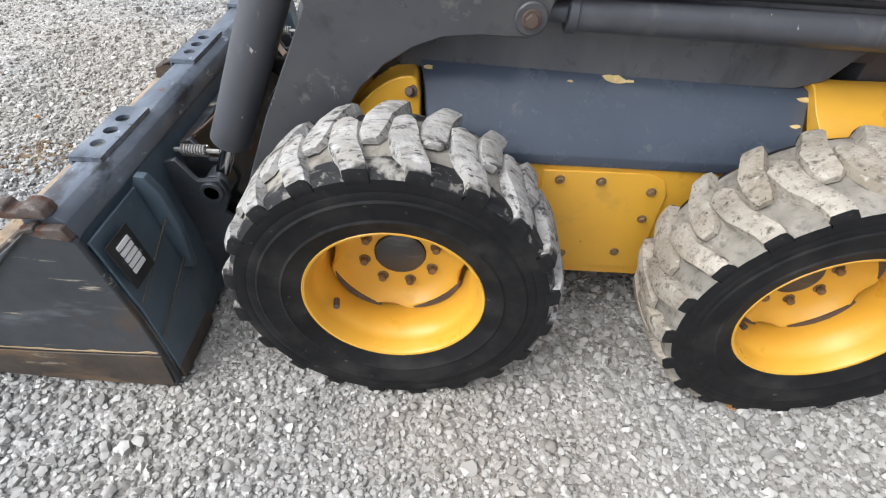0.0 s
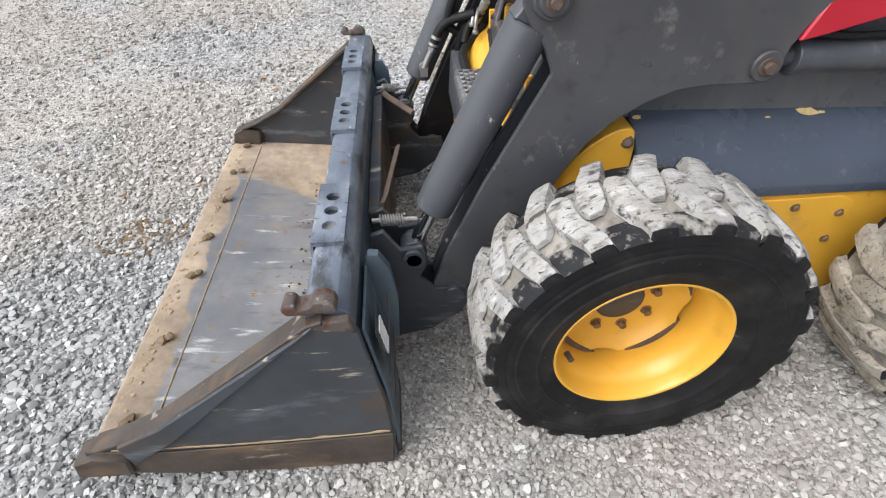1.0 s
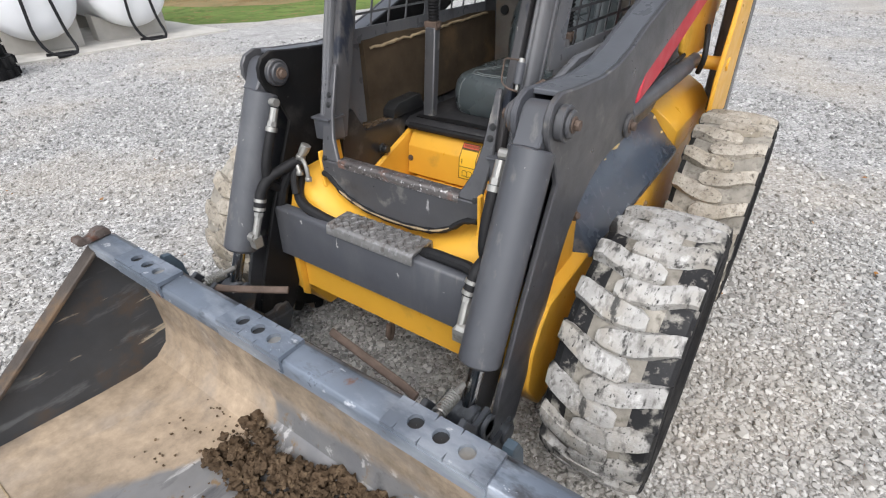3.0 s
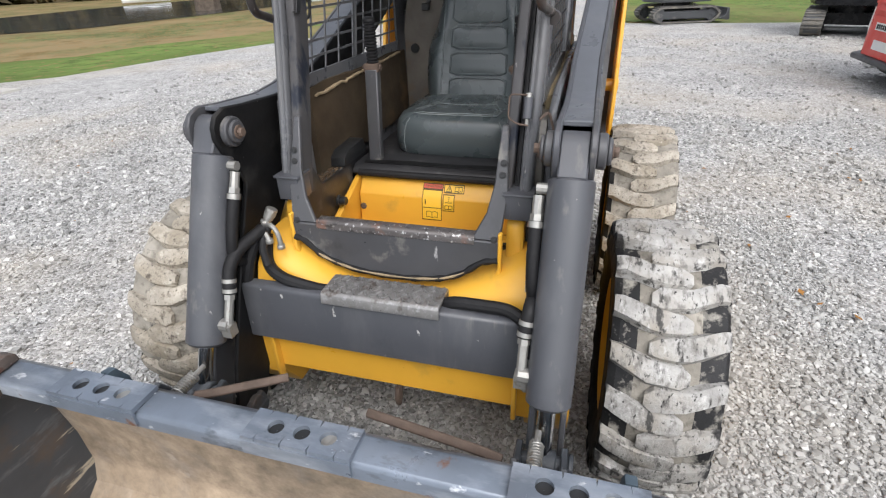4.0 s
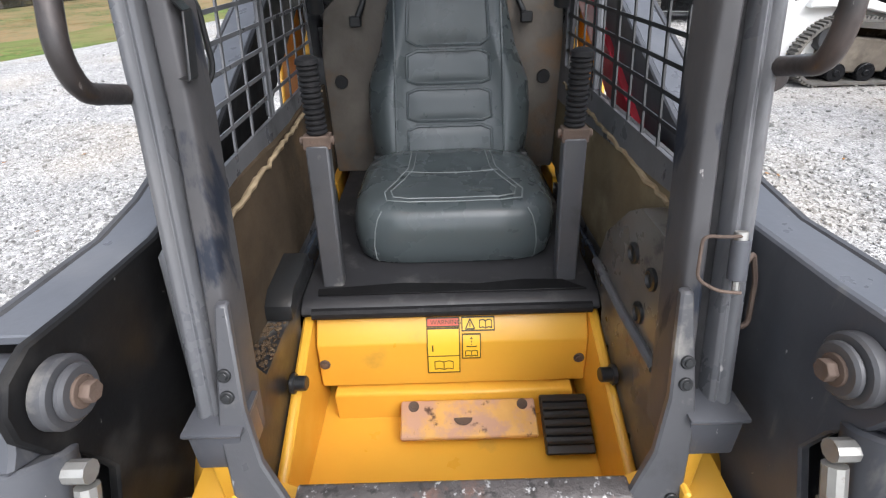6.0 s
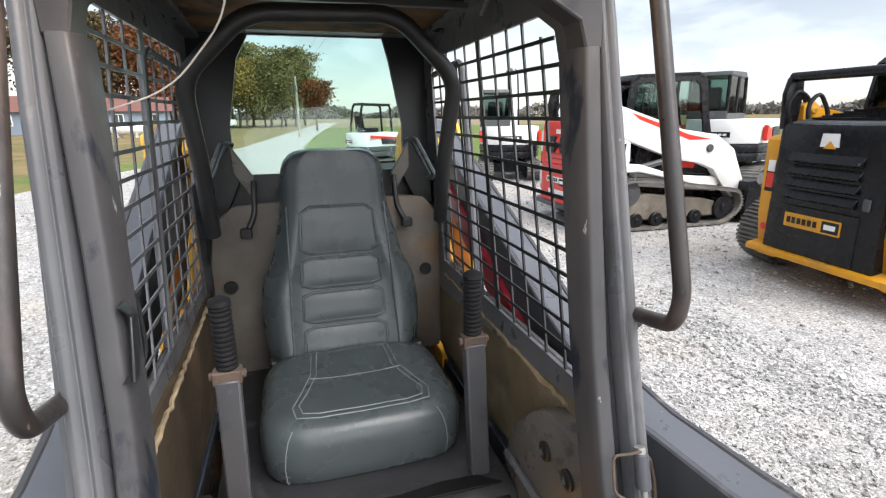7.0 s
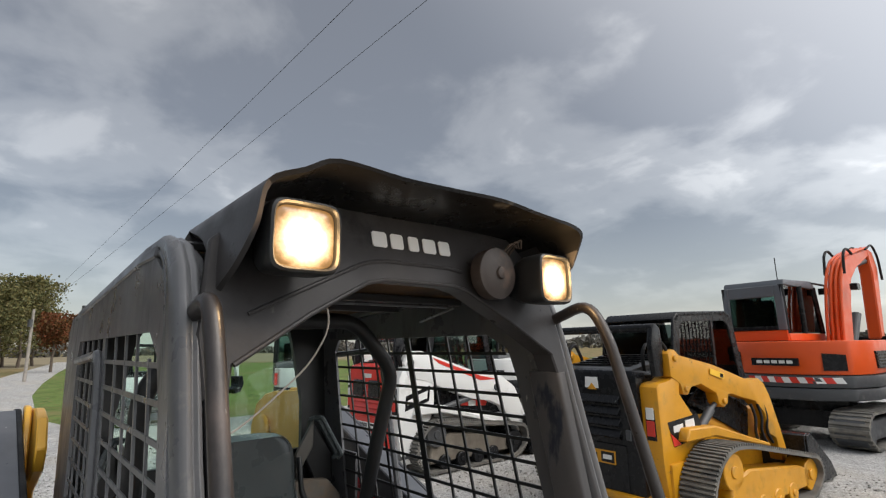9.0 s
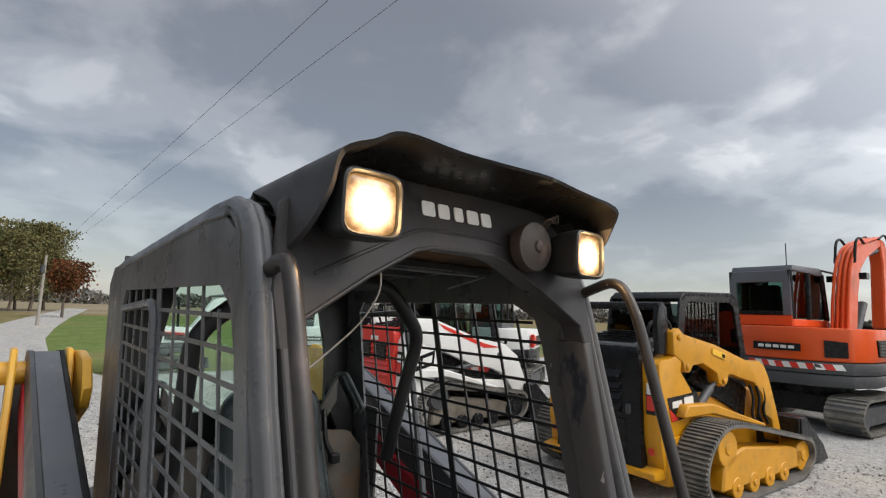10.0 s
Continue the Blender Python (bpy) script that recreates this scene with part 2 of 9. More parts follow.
STEEL = mat("worn_bucket_steel", (0.215, 0.212, 0.210), 0.42, 0.2, 0.2, 5, 0.15, 110, [((0.15, 0.153, 0.163), 0.48, 0.66, 3.2, (1, 0.7, 1), 0.35), ((0.29, 0.245, 0.18), 0.55, 0.76, 6.5, (0.45, 1, 1), 0.8), ((0.10, 0.10, 0.105), 0.56, 0.70, 15, (0.3, 1, 1), 0.4), ((0.48, 0.47, 0.46), 0.60, 0.66, 16, (0.16, 1, 1), 0.45), ((0.24, 0.165, 0.095), 0.60, 0.70, 20, S1, 0.9)])


def mud_over(m, tint):
    """Dried clay over the far half of the bucket floor and in a ragged strip along the lip."""
    n, l = m.node_tree.nodes, m.node_tree.links
    bs = n["Principled BSDF"]
    co, sep, grain, worn = n.new("ShaderNodeTexCoord"), n.new("ShaderNodeSeparateXYZ"), n.new("ShaderNodeTexNoise"), n.new("ShaderNodeTexNoise")
    l.new(co.outputs["Object"], sep.inputs[0])
    for t, sc, d in ((grain, 7.0, 6), (worn, 2.2, 7)):
        t.inputs["Scale"].default_value, t.inputs["Detail"].default_value = sc, d
        l.new(co.outputs["Object"], t.inputs["Vector"])

    def calc(op, a, b, c=None):
        q = n.new("ShaderNodeMath")
        q.operation = op
        q.use_clamp = op == "MAXIMUM"
        for i, v in enumerate((a, b) if c is None else (a, b, c)):
            if isinstance(v, float):
                q.inputs[i].default_value = v
            else:
                l.new(v, q.inputs[i])
        return q.outputs[0]

    def span(v, lo, hi):
        r = n.new("ShaderNodeMapRange")
        r.inputs["From Min"].default_value, r.inputs["From Max"].default_value = lo, hi
        l.new(v, r.inputs[0])
        return r.outputs[0]

    half = span(calc("MULTIPLY_ADD", worn.outputs[0], 0.16, calc("MULTIPLY_ADD", sep.outputs["X"], 0.51, calc("MULTIPLY_ADD", grain.outputs[0], 0.12, sep.outputs["Y"]))), -0.015, 0.015)
    lip = span(calc("MULTIPLY_ADD", grain.outputs[0], -0.12, calc("MULTIPLY", sep.outputs["X"], -1.0)), 1.202, 1.216)
    back = span(calc("MULTIPLY_ADD", worn.outputs[0], 0.10, sep.outputs["Z"]), 0.20, 0.27)
    f = calc("MAXIMUM", calc("MAXIMUM", half, lip), back)
    bare = span(grain.outputs[0], 0.72, 0.50)
    f = calc("MULTIPLY", f, calc("MULTIPLY_ADD", bare, 0.35, 0.65))
    clay = n.new("ShaderNodeMix")
    clay.data_type = "RGBA"
    clay.inputs["A"].default_value = (*(c * 0.72 for c in tint), 1)
    clay.inputs["B"].default_value = (*(c * 1.15 for c in tint), 1)
    l.new(span(worn.outputs[0], 0.35, 0.65), clay.inputs["Factor"])
    speck, smear = n.new("ShaderNodeTexNoise"), n.new("ShaderNodeVectorMath")
    speck.inputs["Scale"].default_value, speck.inputs["Detail"].default_value, speck.inputs["Roughness"].default_value = 16, 8, 0.7
    l.new(co.outputs["Object"], speck.inputs["Vector"])
    smear.operation = "SCALE"
    l.new(clay.outputs["Result"], smear.inputs[0])
    l.new(calc("MULTIPLY_ADD", speck.outputs[0], 1.5, calc("MULTIPLY_ADD", back, -0.28, 0.28)), smear.inputs["Scale"])
    mx, ro = n.new("ShaderNodeMix"), n.new("ShaderNodeMix")
    mx.data_type = "RGBA"
    l.new(f, mx.inputs["Factor"]), l.new(f, ro.inputs["Factor"])
    l.new(bs.inputs["Base Color"].links[0].from_socket, mx.inputs["A"])
    l.new(smear.outputs[0], mx.inputs["B"])
    l.new(bs.inputs["Roughness"].links[0].from_socket, ro.inputs["A"])
    ro.inputs["B"].default_value = 0.9
    l.new(mx.outputs["Result"], bs.inputs["Base Color"]), l.new(ro.outputs["Result"], bs.inputs["Roughness"])


mud_over(STEEL, (0.375, 0.295, 0.212))
STEEL_DARK = mat("dark_bucket_paint", (0.046, 0.051, 0.058), 0.45, 0.1, 0.2, 5, 0.12, 110, [((0.10, 0.070, 0.048), 0.54, 0.72, 5, S1, 0.8), ((0.11, 0.12, 0.13), 0.56, 0.66, 14, (0.3, 1, 1.2), 0.5), ((0.36, 0.32, 0.25), 0.635, 0.67, 11, (0.25, 1, 1.6), 0.85)])
BUCKET_BLUE = mat("scuffed_blue_grey_steel", (0.138, 0.163, 0.200), 0.36, 0.25, 0.22, 6, 0.10, 130, [((0.30, 0.33, 0.37), 0.52, 0.68, 7, (1, 0.35, 1), 0.4), ((0.045, 0.048, 0.055), 0.56, 0.66, 11, (1, 0.4, 1), 0.5), ((0.55, 0.57, 0.60), 0.64, 0.70, 26, (1, 0.5, 1), 0.4), ((0.16, 0.075, 0.04), 0.66, 0.72, 9, S1, 0.8)])
BUCKET_BACK = mat("blue_bucket_paint", (0.072, 0.102, 0.128), 0.42, 0.05, 0.2, 6, 0.10, 130, [((0.16, 0.17, 0.17), 0.64, 0.75, 9, S1, 0.8), ((0.10, 0.06, 0.04), 0.68, 0.74, 8, S1, 0.8)])
WEAR = mat("brown_worn_steel", (0.066, 0.052, 0.042), 0.6, 0.2, 0.3, 7, 0.25, 90, [((0.15, 0.10, 0.06), 0.52, 0.66, 8, (0.5, 1, 1.6), 0.85), ((0.30, 0.26, 0.20), 0.64, 0.70, 12, (0.4, 1, 1.5), 0.8)])
HORN = mat("brown_grey_horn", (0.042, 0.034, 0.031), 0.5, 0, 0.2, 14, 0.1, 120, [((0.13, 0.09, 0.07), 0.56, 0.72, 18, S1, 0.7)], spec=0.3)
HOOK = mat("rusty_worn_hook", (0.115, 0.092, 0.080), 0.6, 0.3, 0.3, 20, 0.4, 120, [((0.10, 0.045, 0.028), 0.50, 0.62, 22, S1, 0.85), ((0.34, 0.32, 0.31), 0.60, 0.70, 30, S1, 0.4)])
CLAY = mat("dried_clay", (0.36, 0.27, 0.165), 0.92, 0, 0.2, 8, 0.5, 70, [((0.22, 0.16, 0.10), 0.55, 0.7, 14, S1, 0.95)], spec=0.2)
CLOD = mat("dry_brown_clod", (0.19, 0.14, 0.088), 0.95, 0, 0.3, 25, 0.7, 120, spec=0.15)
SOIL = mat("dark_brown_soil", (0.085, 0.058, 0.036), 0.95, 0, 0.35, 22, 0.9, 160, [((0.20, 0.145, 0.09), 0.56, 0.70, 30, S1, 0.95)], spec=0.15)
CHROME = mat("chrome_rod", (0.62, 0.62, 0.63), 0.16, 1.0, 0.05, 20, 0.0)
ZINC = mat("dull_zinc_fitting", (0.33, 0.325, 0.305), 0.40, 0.65, 0.15, 20, 0.1, 200, [((0.16, 0.10, 0.06), 0.6, 0.75, 30, S1, 0.8)])
RUST = mat("rusty_steel", (0.115, 0.082, 0.064), 0.75, 0.3, 0.3, 18, 0.4, 150)
NUT = mat("dirty_painted_nut", (0.20, 0.125, 0.060), 0.6, 0.1, 0.25, 30, 0.2, 120, [((0.08, 0.05, 0.03), 0.55, 0.7, 40, S1, 0.8)])
VINYL = mat("dark_green_grey_vinyl", (0.061, 0.074, 0.077), 0.29, 0, 0.06, 3, 0.035, 420, [((0.105, 0.110, 0.108), 0.60, 0.95, 4, S1, 0.5)])
CHANNEL = mat("scraped_grey_paint", (0.056, 0.055, 0.057), 0.42, 0, 0.18, 5, 0.07, 110, [((0.080, 0.076, 0.075), 0.52, 0.80, 6, (1, 1, 0.4), 0.5), ((0.016, 0.020, 0.030), 0.56, 0.61, 9, (1, 1, 0.35), 0.5), ((0.36, 0.35, 0.33), 0.69, 0.72, 34, (1, 1, 0.3), 0.6)], spec=0.28)
# skylight on the upward plates is put into this lighter paint
ARM_TOP = mat("skylit_arm_top", (0.105, 0.112, 0.126), 0.34, 0, 0.10, 5, 0.05, 120, [((0.16, 0.165, 0.175), 0.52, 0.8, 6, S1, 0.5), ((0.36, 0.35, 0.34), 0.70, 0.73, 36, S1, 0.6)])
HANDLE = mat("worn_brown_black_handle", (0.030, 0.026, 0.025), 0.36, 0.1, 0.2, 14, 0.12, 120, [((0.11, 0.085, 0.075), 0.50, 0.70, 9, (1, 1, 0.4), 0.5), ((0.32, 0.30, 0.28), 0.66, 0.71, 36, (1, 1, 0.4), 0.4)])
STITCH = mat("grey_seat_stitching", (0.20, 0.22, 0.22), 0.6, 0, 0.1, 30, 0.0)
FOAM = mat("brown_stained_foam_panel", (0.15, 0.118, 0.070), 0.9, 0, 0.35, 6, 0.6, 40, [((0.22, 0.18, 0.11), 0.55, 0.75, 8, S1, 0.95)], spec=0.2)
TORN = mat("torn_foam_edge", (0.30, 0.235, 0.15), 0.95, 0, 0.3, 30, 0.6, 60, spec=0.1)
# darker stand-in for FOAM: the far side's shade is in the colour
FOAM_SHADED = mat("shaded_brown_stained_foam", (0.060, 0.044, 0.028), 0.9, 0, 0.35, 6, 0.5, 50, [((0.13, 0.085, 0.045), 0.55, 0.75, 5, S1, 0.95)], spec=0.2)
ROOF_LINING = mat("rust_brown_roof_lining", (0.14, 0.078, 0.036), 0.85, 0, 0.35, 5, 0.4, 50, [((0.045, 0.034, 0.026), 0.52, 0.66, 6, S1, 0.9), ((0.24, 0.15, 0.075), 0.60, 0.75, 10, S1, 0.95)], spec=0.2)
FOAM_GREY = mat("grey_stained_felt_panel", (0.140, 0.125, 0.108), 0.9, 0, 0.3, 6, 0.5, 50, [((0.19, 0.12, 0.07), 0.54, 0.75, 6, S1, 0.95)], spec=0.2)
STEP = mat("worn_chequer_step", (0.23, 0.225, 0.22), 0.36, 0.55, 0.2, 25, 0.2, 150, [((0.36, 0.36, 0.36), 0.54, 0.7, 70, S1, 0.3), ((0.10, 0.085, 0.075), 0.60, 0.70, 20, S1, 0.7)])
# pale specks: rubbed chequer, with its light glints painted in
TREADLE = mat("rubbed_chequered_edge", (0.105, 0.096, 0.094), 0.40, 0.3, 0.25, 16, 0.5, 150, [((0.19, 0.11, 0.085), 0.54, 0.66, 14, S1, 0.8), ((0.05, 0.047, 0.046), 0.55, 0.62, 40, S1, 0.5), ((0.50, 0.50, 0.50), 0.58, 0.66, 75, S1, 0.35)])
WHITE = mat("white_lettering", (0.78, 0.78, 0.77), 0.5, 0, 0.03, 20, 0)
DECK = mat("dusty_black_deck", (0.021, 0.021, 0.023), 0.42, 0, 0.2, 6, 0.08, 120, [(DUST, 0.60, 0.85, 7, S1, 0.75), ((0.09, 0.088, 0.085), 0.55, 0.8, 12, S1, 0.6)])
PEDAL = mat("worn_pedal_paint", (0.60, 0.34, 0.10), 0.6, 0, 0.2, 10, 0.2, 90, [((0.50, 0.30, 0.20), 0.46, 0.58, 13, S1, 0.8), ((0.09, 0.05, 0.035), 0.60, 0.68, 24, S1, 0.85)])
LABEL_RED = mat("faded_red_label", (0.62, 0.10, 0.05), 0.45, 0, 0.03, 20, 0)
LABEL_DARK = mat("dark_label_print", (0.06, 0.045, 0.01), 0.5, 0, 0.03, 20, 0)
LABEL_BLACK = mat("dark_label", (0.018, 0.019, 0.020), 0.45, 0, 0.1, 20, 0, 90, [((0.25, 0.25, 0.24), 0.62, 0.70, 40, S1, 0.6)])
LABEL_YELLOW = mat("yellow_label", (0.80, 0.47, 0.03), 0.45, 0, 0.03, 20, 0)
WIRE = mat("pale_wire", (0.42, 0.38, 0.33), 0.6, 0, 0.1, 30, 0)


def glass(name, tint, rough=0.0):
    m = bpy.data.materials.new(name)
    m.use_nodes = True
    n, l = m.node_tree.nodes, m.node_tree.links
    n.clear()
    out, tr, gl, mx, fr = (n.new(k) for k in ("ShaderNodeOutputMaterial", "ShaderNodeBsdfTransparent", "ShaderNodeBsdfGlossy", "ShaderNodeMixShader", "ShaderNodeFresnel"))
    tr.inputs[0].default_value = (*tint, 1)
    gl.inputs["Roughness"].default_value = rough
    fr.inputs["IOR"].default_value = 1.35
    l.new(fr.outputs[0], mx.inputs[0]), l.new(tr.outputs[0], mx.inputs[1]), l.new(gl.outputs[0], mx.inputs[2]), l.new(mx.outputs[0], out.inputs[0])
    return m


GLASS = glass("green_tinted_glass", (0.82, 0.93, 0.89))
GLASS_CAB = glass("greenish_cab_glass", (0.55, 0.66, 0.64))
GLASS_DARK = glass("dark_tinted_glass", (0.30, 0.36, 0.36))


def glow(name, tint, strength):
    m = bpy.data.materials.new(name)
    m.use_nodes = True
    b = m.node_tree.nodes["Principled BSDF"]
    b.inputs["Base Color"].default_value = (0.01, 0.01, 0.01, 1)
    b.inputs["Roughness"].default_value = 0.2
    b.inputs["Emission Color"].default_value = (*tint, 1)
    b.inputs["Emission Strength"].default_value = strength
    return m


def lit_lens(name):
    """A lamp lens: a glaring bulb in the middle of a warm reflector."""
    m = glow(name, (1.0, 0.74, 0.38), 1.0)
    n, l = m.node_tree.nodes, m.node_tree.links
    b = n["Principled BSDF"]
    co, far, hot, tint, fluted = n.new("ShaderNodeTexCoord"), n.new("ShaderNodeVectorMath"), n.new("ShaderNodeMapRange"), n.new("ShaderNodeValToRGB"), n.new("ShaderNodeTexNoise")
    flat_yz = n.new("ShaderNodeVectorMath")
    flat_yz.operation, flat_yz.inputs[1].default_value = "MULTIPLY", (0, 1, 1)
    far.operation, far.inputs[1].default_value = "DISTANCE", (0, 0.5, 0.46)
    l.new(co.outputs["Generated"], flat_yz.inputs[0]), l.new(flat_yz.outputs[0], far.inputs[0])
    fluted.inputs["Scale"].default_value = 7.0
    l.new(co.outputs["Generated"], fluted.inputs["Vector"])
    wobble = n.new("ShaderNodeMath")
    wobble.operation, wobble.inputs[1].default_value = "MULTIPLY_ADD", 0.16
    l.new(fluted.outputs[0], wobble.inputs[0]), l.new(far.outputs["Value"], wobble.inputs[2])
    hot.interpolation_type = "SMOOTHSTEP"
    for key, value in (("From Min", 0.20), ("From Max", 0.66), ("To Min", 5.0), ("To Max", 0.40)):
        hot.inputs[key].default_value = value
    l.new(wobble.outputs[0], hot.inputs[0]), l.new(hot.outputs[0], b.inputs["Emission Strength"])
    els = tint.color_ramp.elements
    els[0].position, els[0].color = 0.25, (1.0, 0.86, 0.62, 1)
    els[1].position, els[1].color = 0.62, (1.0, 0.50, 0.16, 1)
    l.new(wobble.outputs[0], tint.inputs[0]), l.new(tint.outputs[0], b.inputs["Emission Color"])
    return m


LAMP = lit_lens("lit_work_lamp_lens")


def stones(name, big):
    """Grey crushed limestone. big: a sheet of it, with the stones in the relief; otherwise the single stones."""
    m = bpy.data.materials.new(name)
    m.use_nodes = True
    n, l = m.node_tree.nodes, m.node_tree.links
    bs = n["Principled BSDF"]
    bs.inputs["Roughness"].default_value = 0.92
    bs.inputs["Specular IOR Level"].default_value = 0.2
    co = n.new("ShaderNodeTexCoord")
    ramp = n.new("ShaderNodeValToRGB")
    els = ramp.color_ramp.elements
    els[0].position, els[0].color = 0.0, (0.18, 0.18, 0.174, 1)
    els[1].position, els[1].color = 1.0, (0.62, 0.617, 0.60, 1)
    els.new(0.30).color = (0.315, 0.314, 0.302, 1)
    els.new(0.78).color = (0.425, 0.423, 0.408, 1)
    if big:
        els[0].color, els[1].color, els[2].color, els[3].color = (0.19, 0.186, 0.18, 1), (0.365, 0.359, 0.348, 1), (0.45, 0.443, 0.43, 1), (0.66, 0.65, 0.632, 1)
        v = n.new("ShaderNodeTexVoronoi")
        v.inputs["Scale"].default_value = 80
        l.new(co.outputs["Object"], v.inputs["Vector"])
        sep = n.new("ShaderNodeSeparateColor")
        l.new(v.outputs["Color"], sep.inputs[0])
        l.new(sep.outputs[0], ramp.inputs[0])
        bp = n.new("ShaderNodeBump")
        bp.inputs["Strength"].default_value, bp.inputs["Distance"].default_value, bp.invert = 0.8, 0.010, True
        l.new(v.outputs["Distance"], bp.inputs["Height"])
        l.new(bp.outputs[0], bs.inputs["Normal"])
    else:
        g = n.new("ShaderNodeNewGeometry")
        l.new(g.outputs["Random Per Island"], ramp.inputs[0])
    worn = n.new("ShaderNodeTexNoise")
    worn.inputs["Scale"].default_value, worn.inputs["Detail"].default_value = 0.55, 5
    l.new(co.outputs["Object"], worn.inputs["Vector"])
    r = n.new("ShaderNodeMapRange")
    r.inputs["From Min"].default_value, r.inputs["From Max"].default_value = 0.48, 0.68
    r.inputs["To Max"].default_value = 0.34
    far, fade, total = n.new("ShaderNodeVectorMath"), n.new("ShaderNodeMapRange"), n.new("ShaderNodeMath")
    far.operation = "DISTANCE"
    far.inputs[1].default_value = (-2.6, 3.4, 0.0)
    l.new(co.outputs["Object"], far.inputs[0])
    for key, x in (("From Min", 0.8), ("From Max", 3.4), ("To Min", 0.15), ("To Max", 0.0)):
        fade.inputs[key].default_value = x
    l.new(far.outputs["Value"], fade.inputs[0])
    l.new(worn.outputs[0], total.inputs[0]), l.new(fade.outputs[0], total.inputs[1])
    l.new(total.outputs[0], r.inputs[0])
    tone = ramp.outputs[0]
    if big:
        for sc, amount in ((9.0, 0.20), (1.7, 0.18)):
            t, k, q = n.new("ShaderNodeTexNoise"), n.new("ShaderNodeMapRange"), n.new("ShaderNodeVectorMath")
            t.inputs["Scale"].default_value, t.inputs["Detail"].default_value, t.inputs["Roughness"].default_value = sc, 7, 0.72
            l.new(co.outputs["Object"], t.inputs["Vector"])
            for key, x in (("From Min", 0.35), ("From Max", 0.65), ("To Min", 1 - amount), ("To Max", 1 + amount * 0.7)):
                k.inputs[key].default_value = x
            l.new(t.outputs[0], k.inputs[0])
            q.operation = "SCALE"
            l.new(tone, q.inputs[0]), l.new(k.outputs[0], q.inputs["Scale"])
            tone = q.outputs[0]
    mx = n.new("ShaderNodeMix")
    mx.data_type = "RGBA"
    mx.inputs["B"].default_value = (0.50, 0.43, 0.335, 1)
    l.new(r.outputs[0], mx.inputs["Factor"])
    l.new(tone, mx.inputs["A"])
    l.new(mx.outputs["Result"], bs.inputs["Base Color"])
    return m


GRAVEL = stones("crushed_limestone_sheet", True)
STONE = stones("crushed_limestone", False)
GRASS = mat("autumn_lawn", (0.135, 0.140, 0.058), 0.9, 0, 0.35, 0.6, 0.8, 30, [((0.085, 0.105, 0.036), 0.50, 0.64, 2.6, S1, 0.95), ((0.23, 0.175, 0.092), 0.42, 0.56, 0.35, S1, 0.95), ((0.16, 0.115, 0.05), 0.54, 0.64, 1.3, S1, 0.95), ((0.26, 0.16, 0.07), 0.56, 0.62, 9, S1, 0.95)], spec=0.15)
MEADOW = mat("bright_green_turf", (0.118, 0.170, 0.044), 0.9, 0, 0.25, 0.6, 0.8, 30, [((0.070, 0.105, 0.028), 0.50, 0.64, 3.1, S1, 0.95), ((0.22, 0.155, 0.075), 0.58, 0.64, 5.5, S1, 0.95), ((0.20, 0.165, 0.075), 0.54, 0.68, 0.12, S1, 0.95), ((0.15, 0.12, 0.045), 0.60, 0.70, 1.3, S1, 0.95)], spec=0.15)
FIELD = mat("harvested_field", (0.24, 0.20, 0.13), 0.95, 0, 0.2, 0.05, 0.3, 5, spec=0.1)


# ---- mesh kit ----
def part(name, bm, material, parent=None, label="", bevel=0.0, segs=1, angle=35, smooth=True):
    """Links a bmesh as one mesh object, under a thing or a part."""
    bmesh.ops.recalc_face_normals(bm, faces=bm.faces)
    if bevel:
        sharp = [e for e in bm.edges if len(e.link_faces) == 2 and e.calc_face_angle(0) > radians(30)]
        bmesh.ops.bevel(bm, geom=sharp, offset=bevel, segments=segs, affect="EDGES", profile=0.6, clamp_overlap=True)
    me = bpy.data.meshes.new(name)
    bm.to_mesh(me)
    bm.free()
    for m in material if isinstance(material, (list, tuple)) else [material]:
        me.materials.append(m)
    if smooth:
        me.polygons.foreach_set("use_smooth", [True] * len(me.polygons))
        me.set_sharp_from_angle(angle=radians(angle))
    ob = new(name, me)
    ob.parent = parent
    return tagged(ob, label)


def thing(name, label, category, group="", at=None):
    ob = new(name)
    ob.empty_display_size = 0.2
    if at is not None:
        ob.matrix_world = at
    return tagged(ob, label, category, group)


def B():
    return bmesh.new()


def face(bm, verts):
    try:
        return bm.faces.new(verts)
    except ValueError:
        return None


def box(bm, x0, x1, y0, y1, z0, z1):
    v = [bm.verts.new((x, y, z)) for x in (x0, x1) for y in (y0, y1) for z in (z0, z1)]
    for f in ((0, 1, 3, 2), (4, 6, 7, 5), (0, 4, 5, 1), (2, 3, 7, 6), (0, 2, 6, 4), (1, 5, 7, 3)):
        bm.faces.new([v[i] for i in f])
    return bm


def prism(bm, pts, axis, a, b):
    """A flat outline pushed from a to b along an axis. pts: (x, z) for y, (y, z) for x, (x, y) for z."""
    def at(p, d):
        return {"y": (p[0], d, p[1]), "x": (d, p[0], p[1]), "z": (p[0], p[1], d)}[axis]
    u, w = [bm.verts.new(at(p, a)) for p in pts], [bm.verts.new(at(p, b)) for p in pts]
    bm.faces.new(u), bm.faces.new(w[::-1])
    for i in range(len(pts)):
        j = (i + 1) % len(pts)
        bm.faces.new((u[i], w[i], w[j], u[j]))
    return bm


def rings(bm, loops, closed=True, caps=True):
    vs = [[bm.verts.new(p) for p in loop] for loop in loops]
    n = len(vs[0])
    for a, b in zip(vs, vs[1:]):
        for i in range(n if closed else n - 1):
            j = (i + 1) % n
            face(bm, (a[i], a[j], b[j], b[i]))
    if caps and closed:
        face(bm, vs[0][::-1]), face(bm, vs[-1])
    return vs


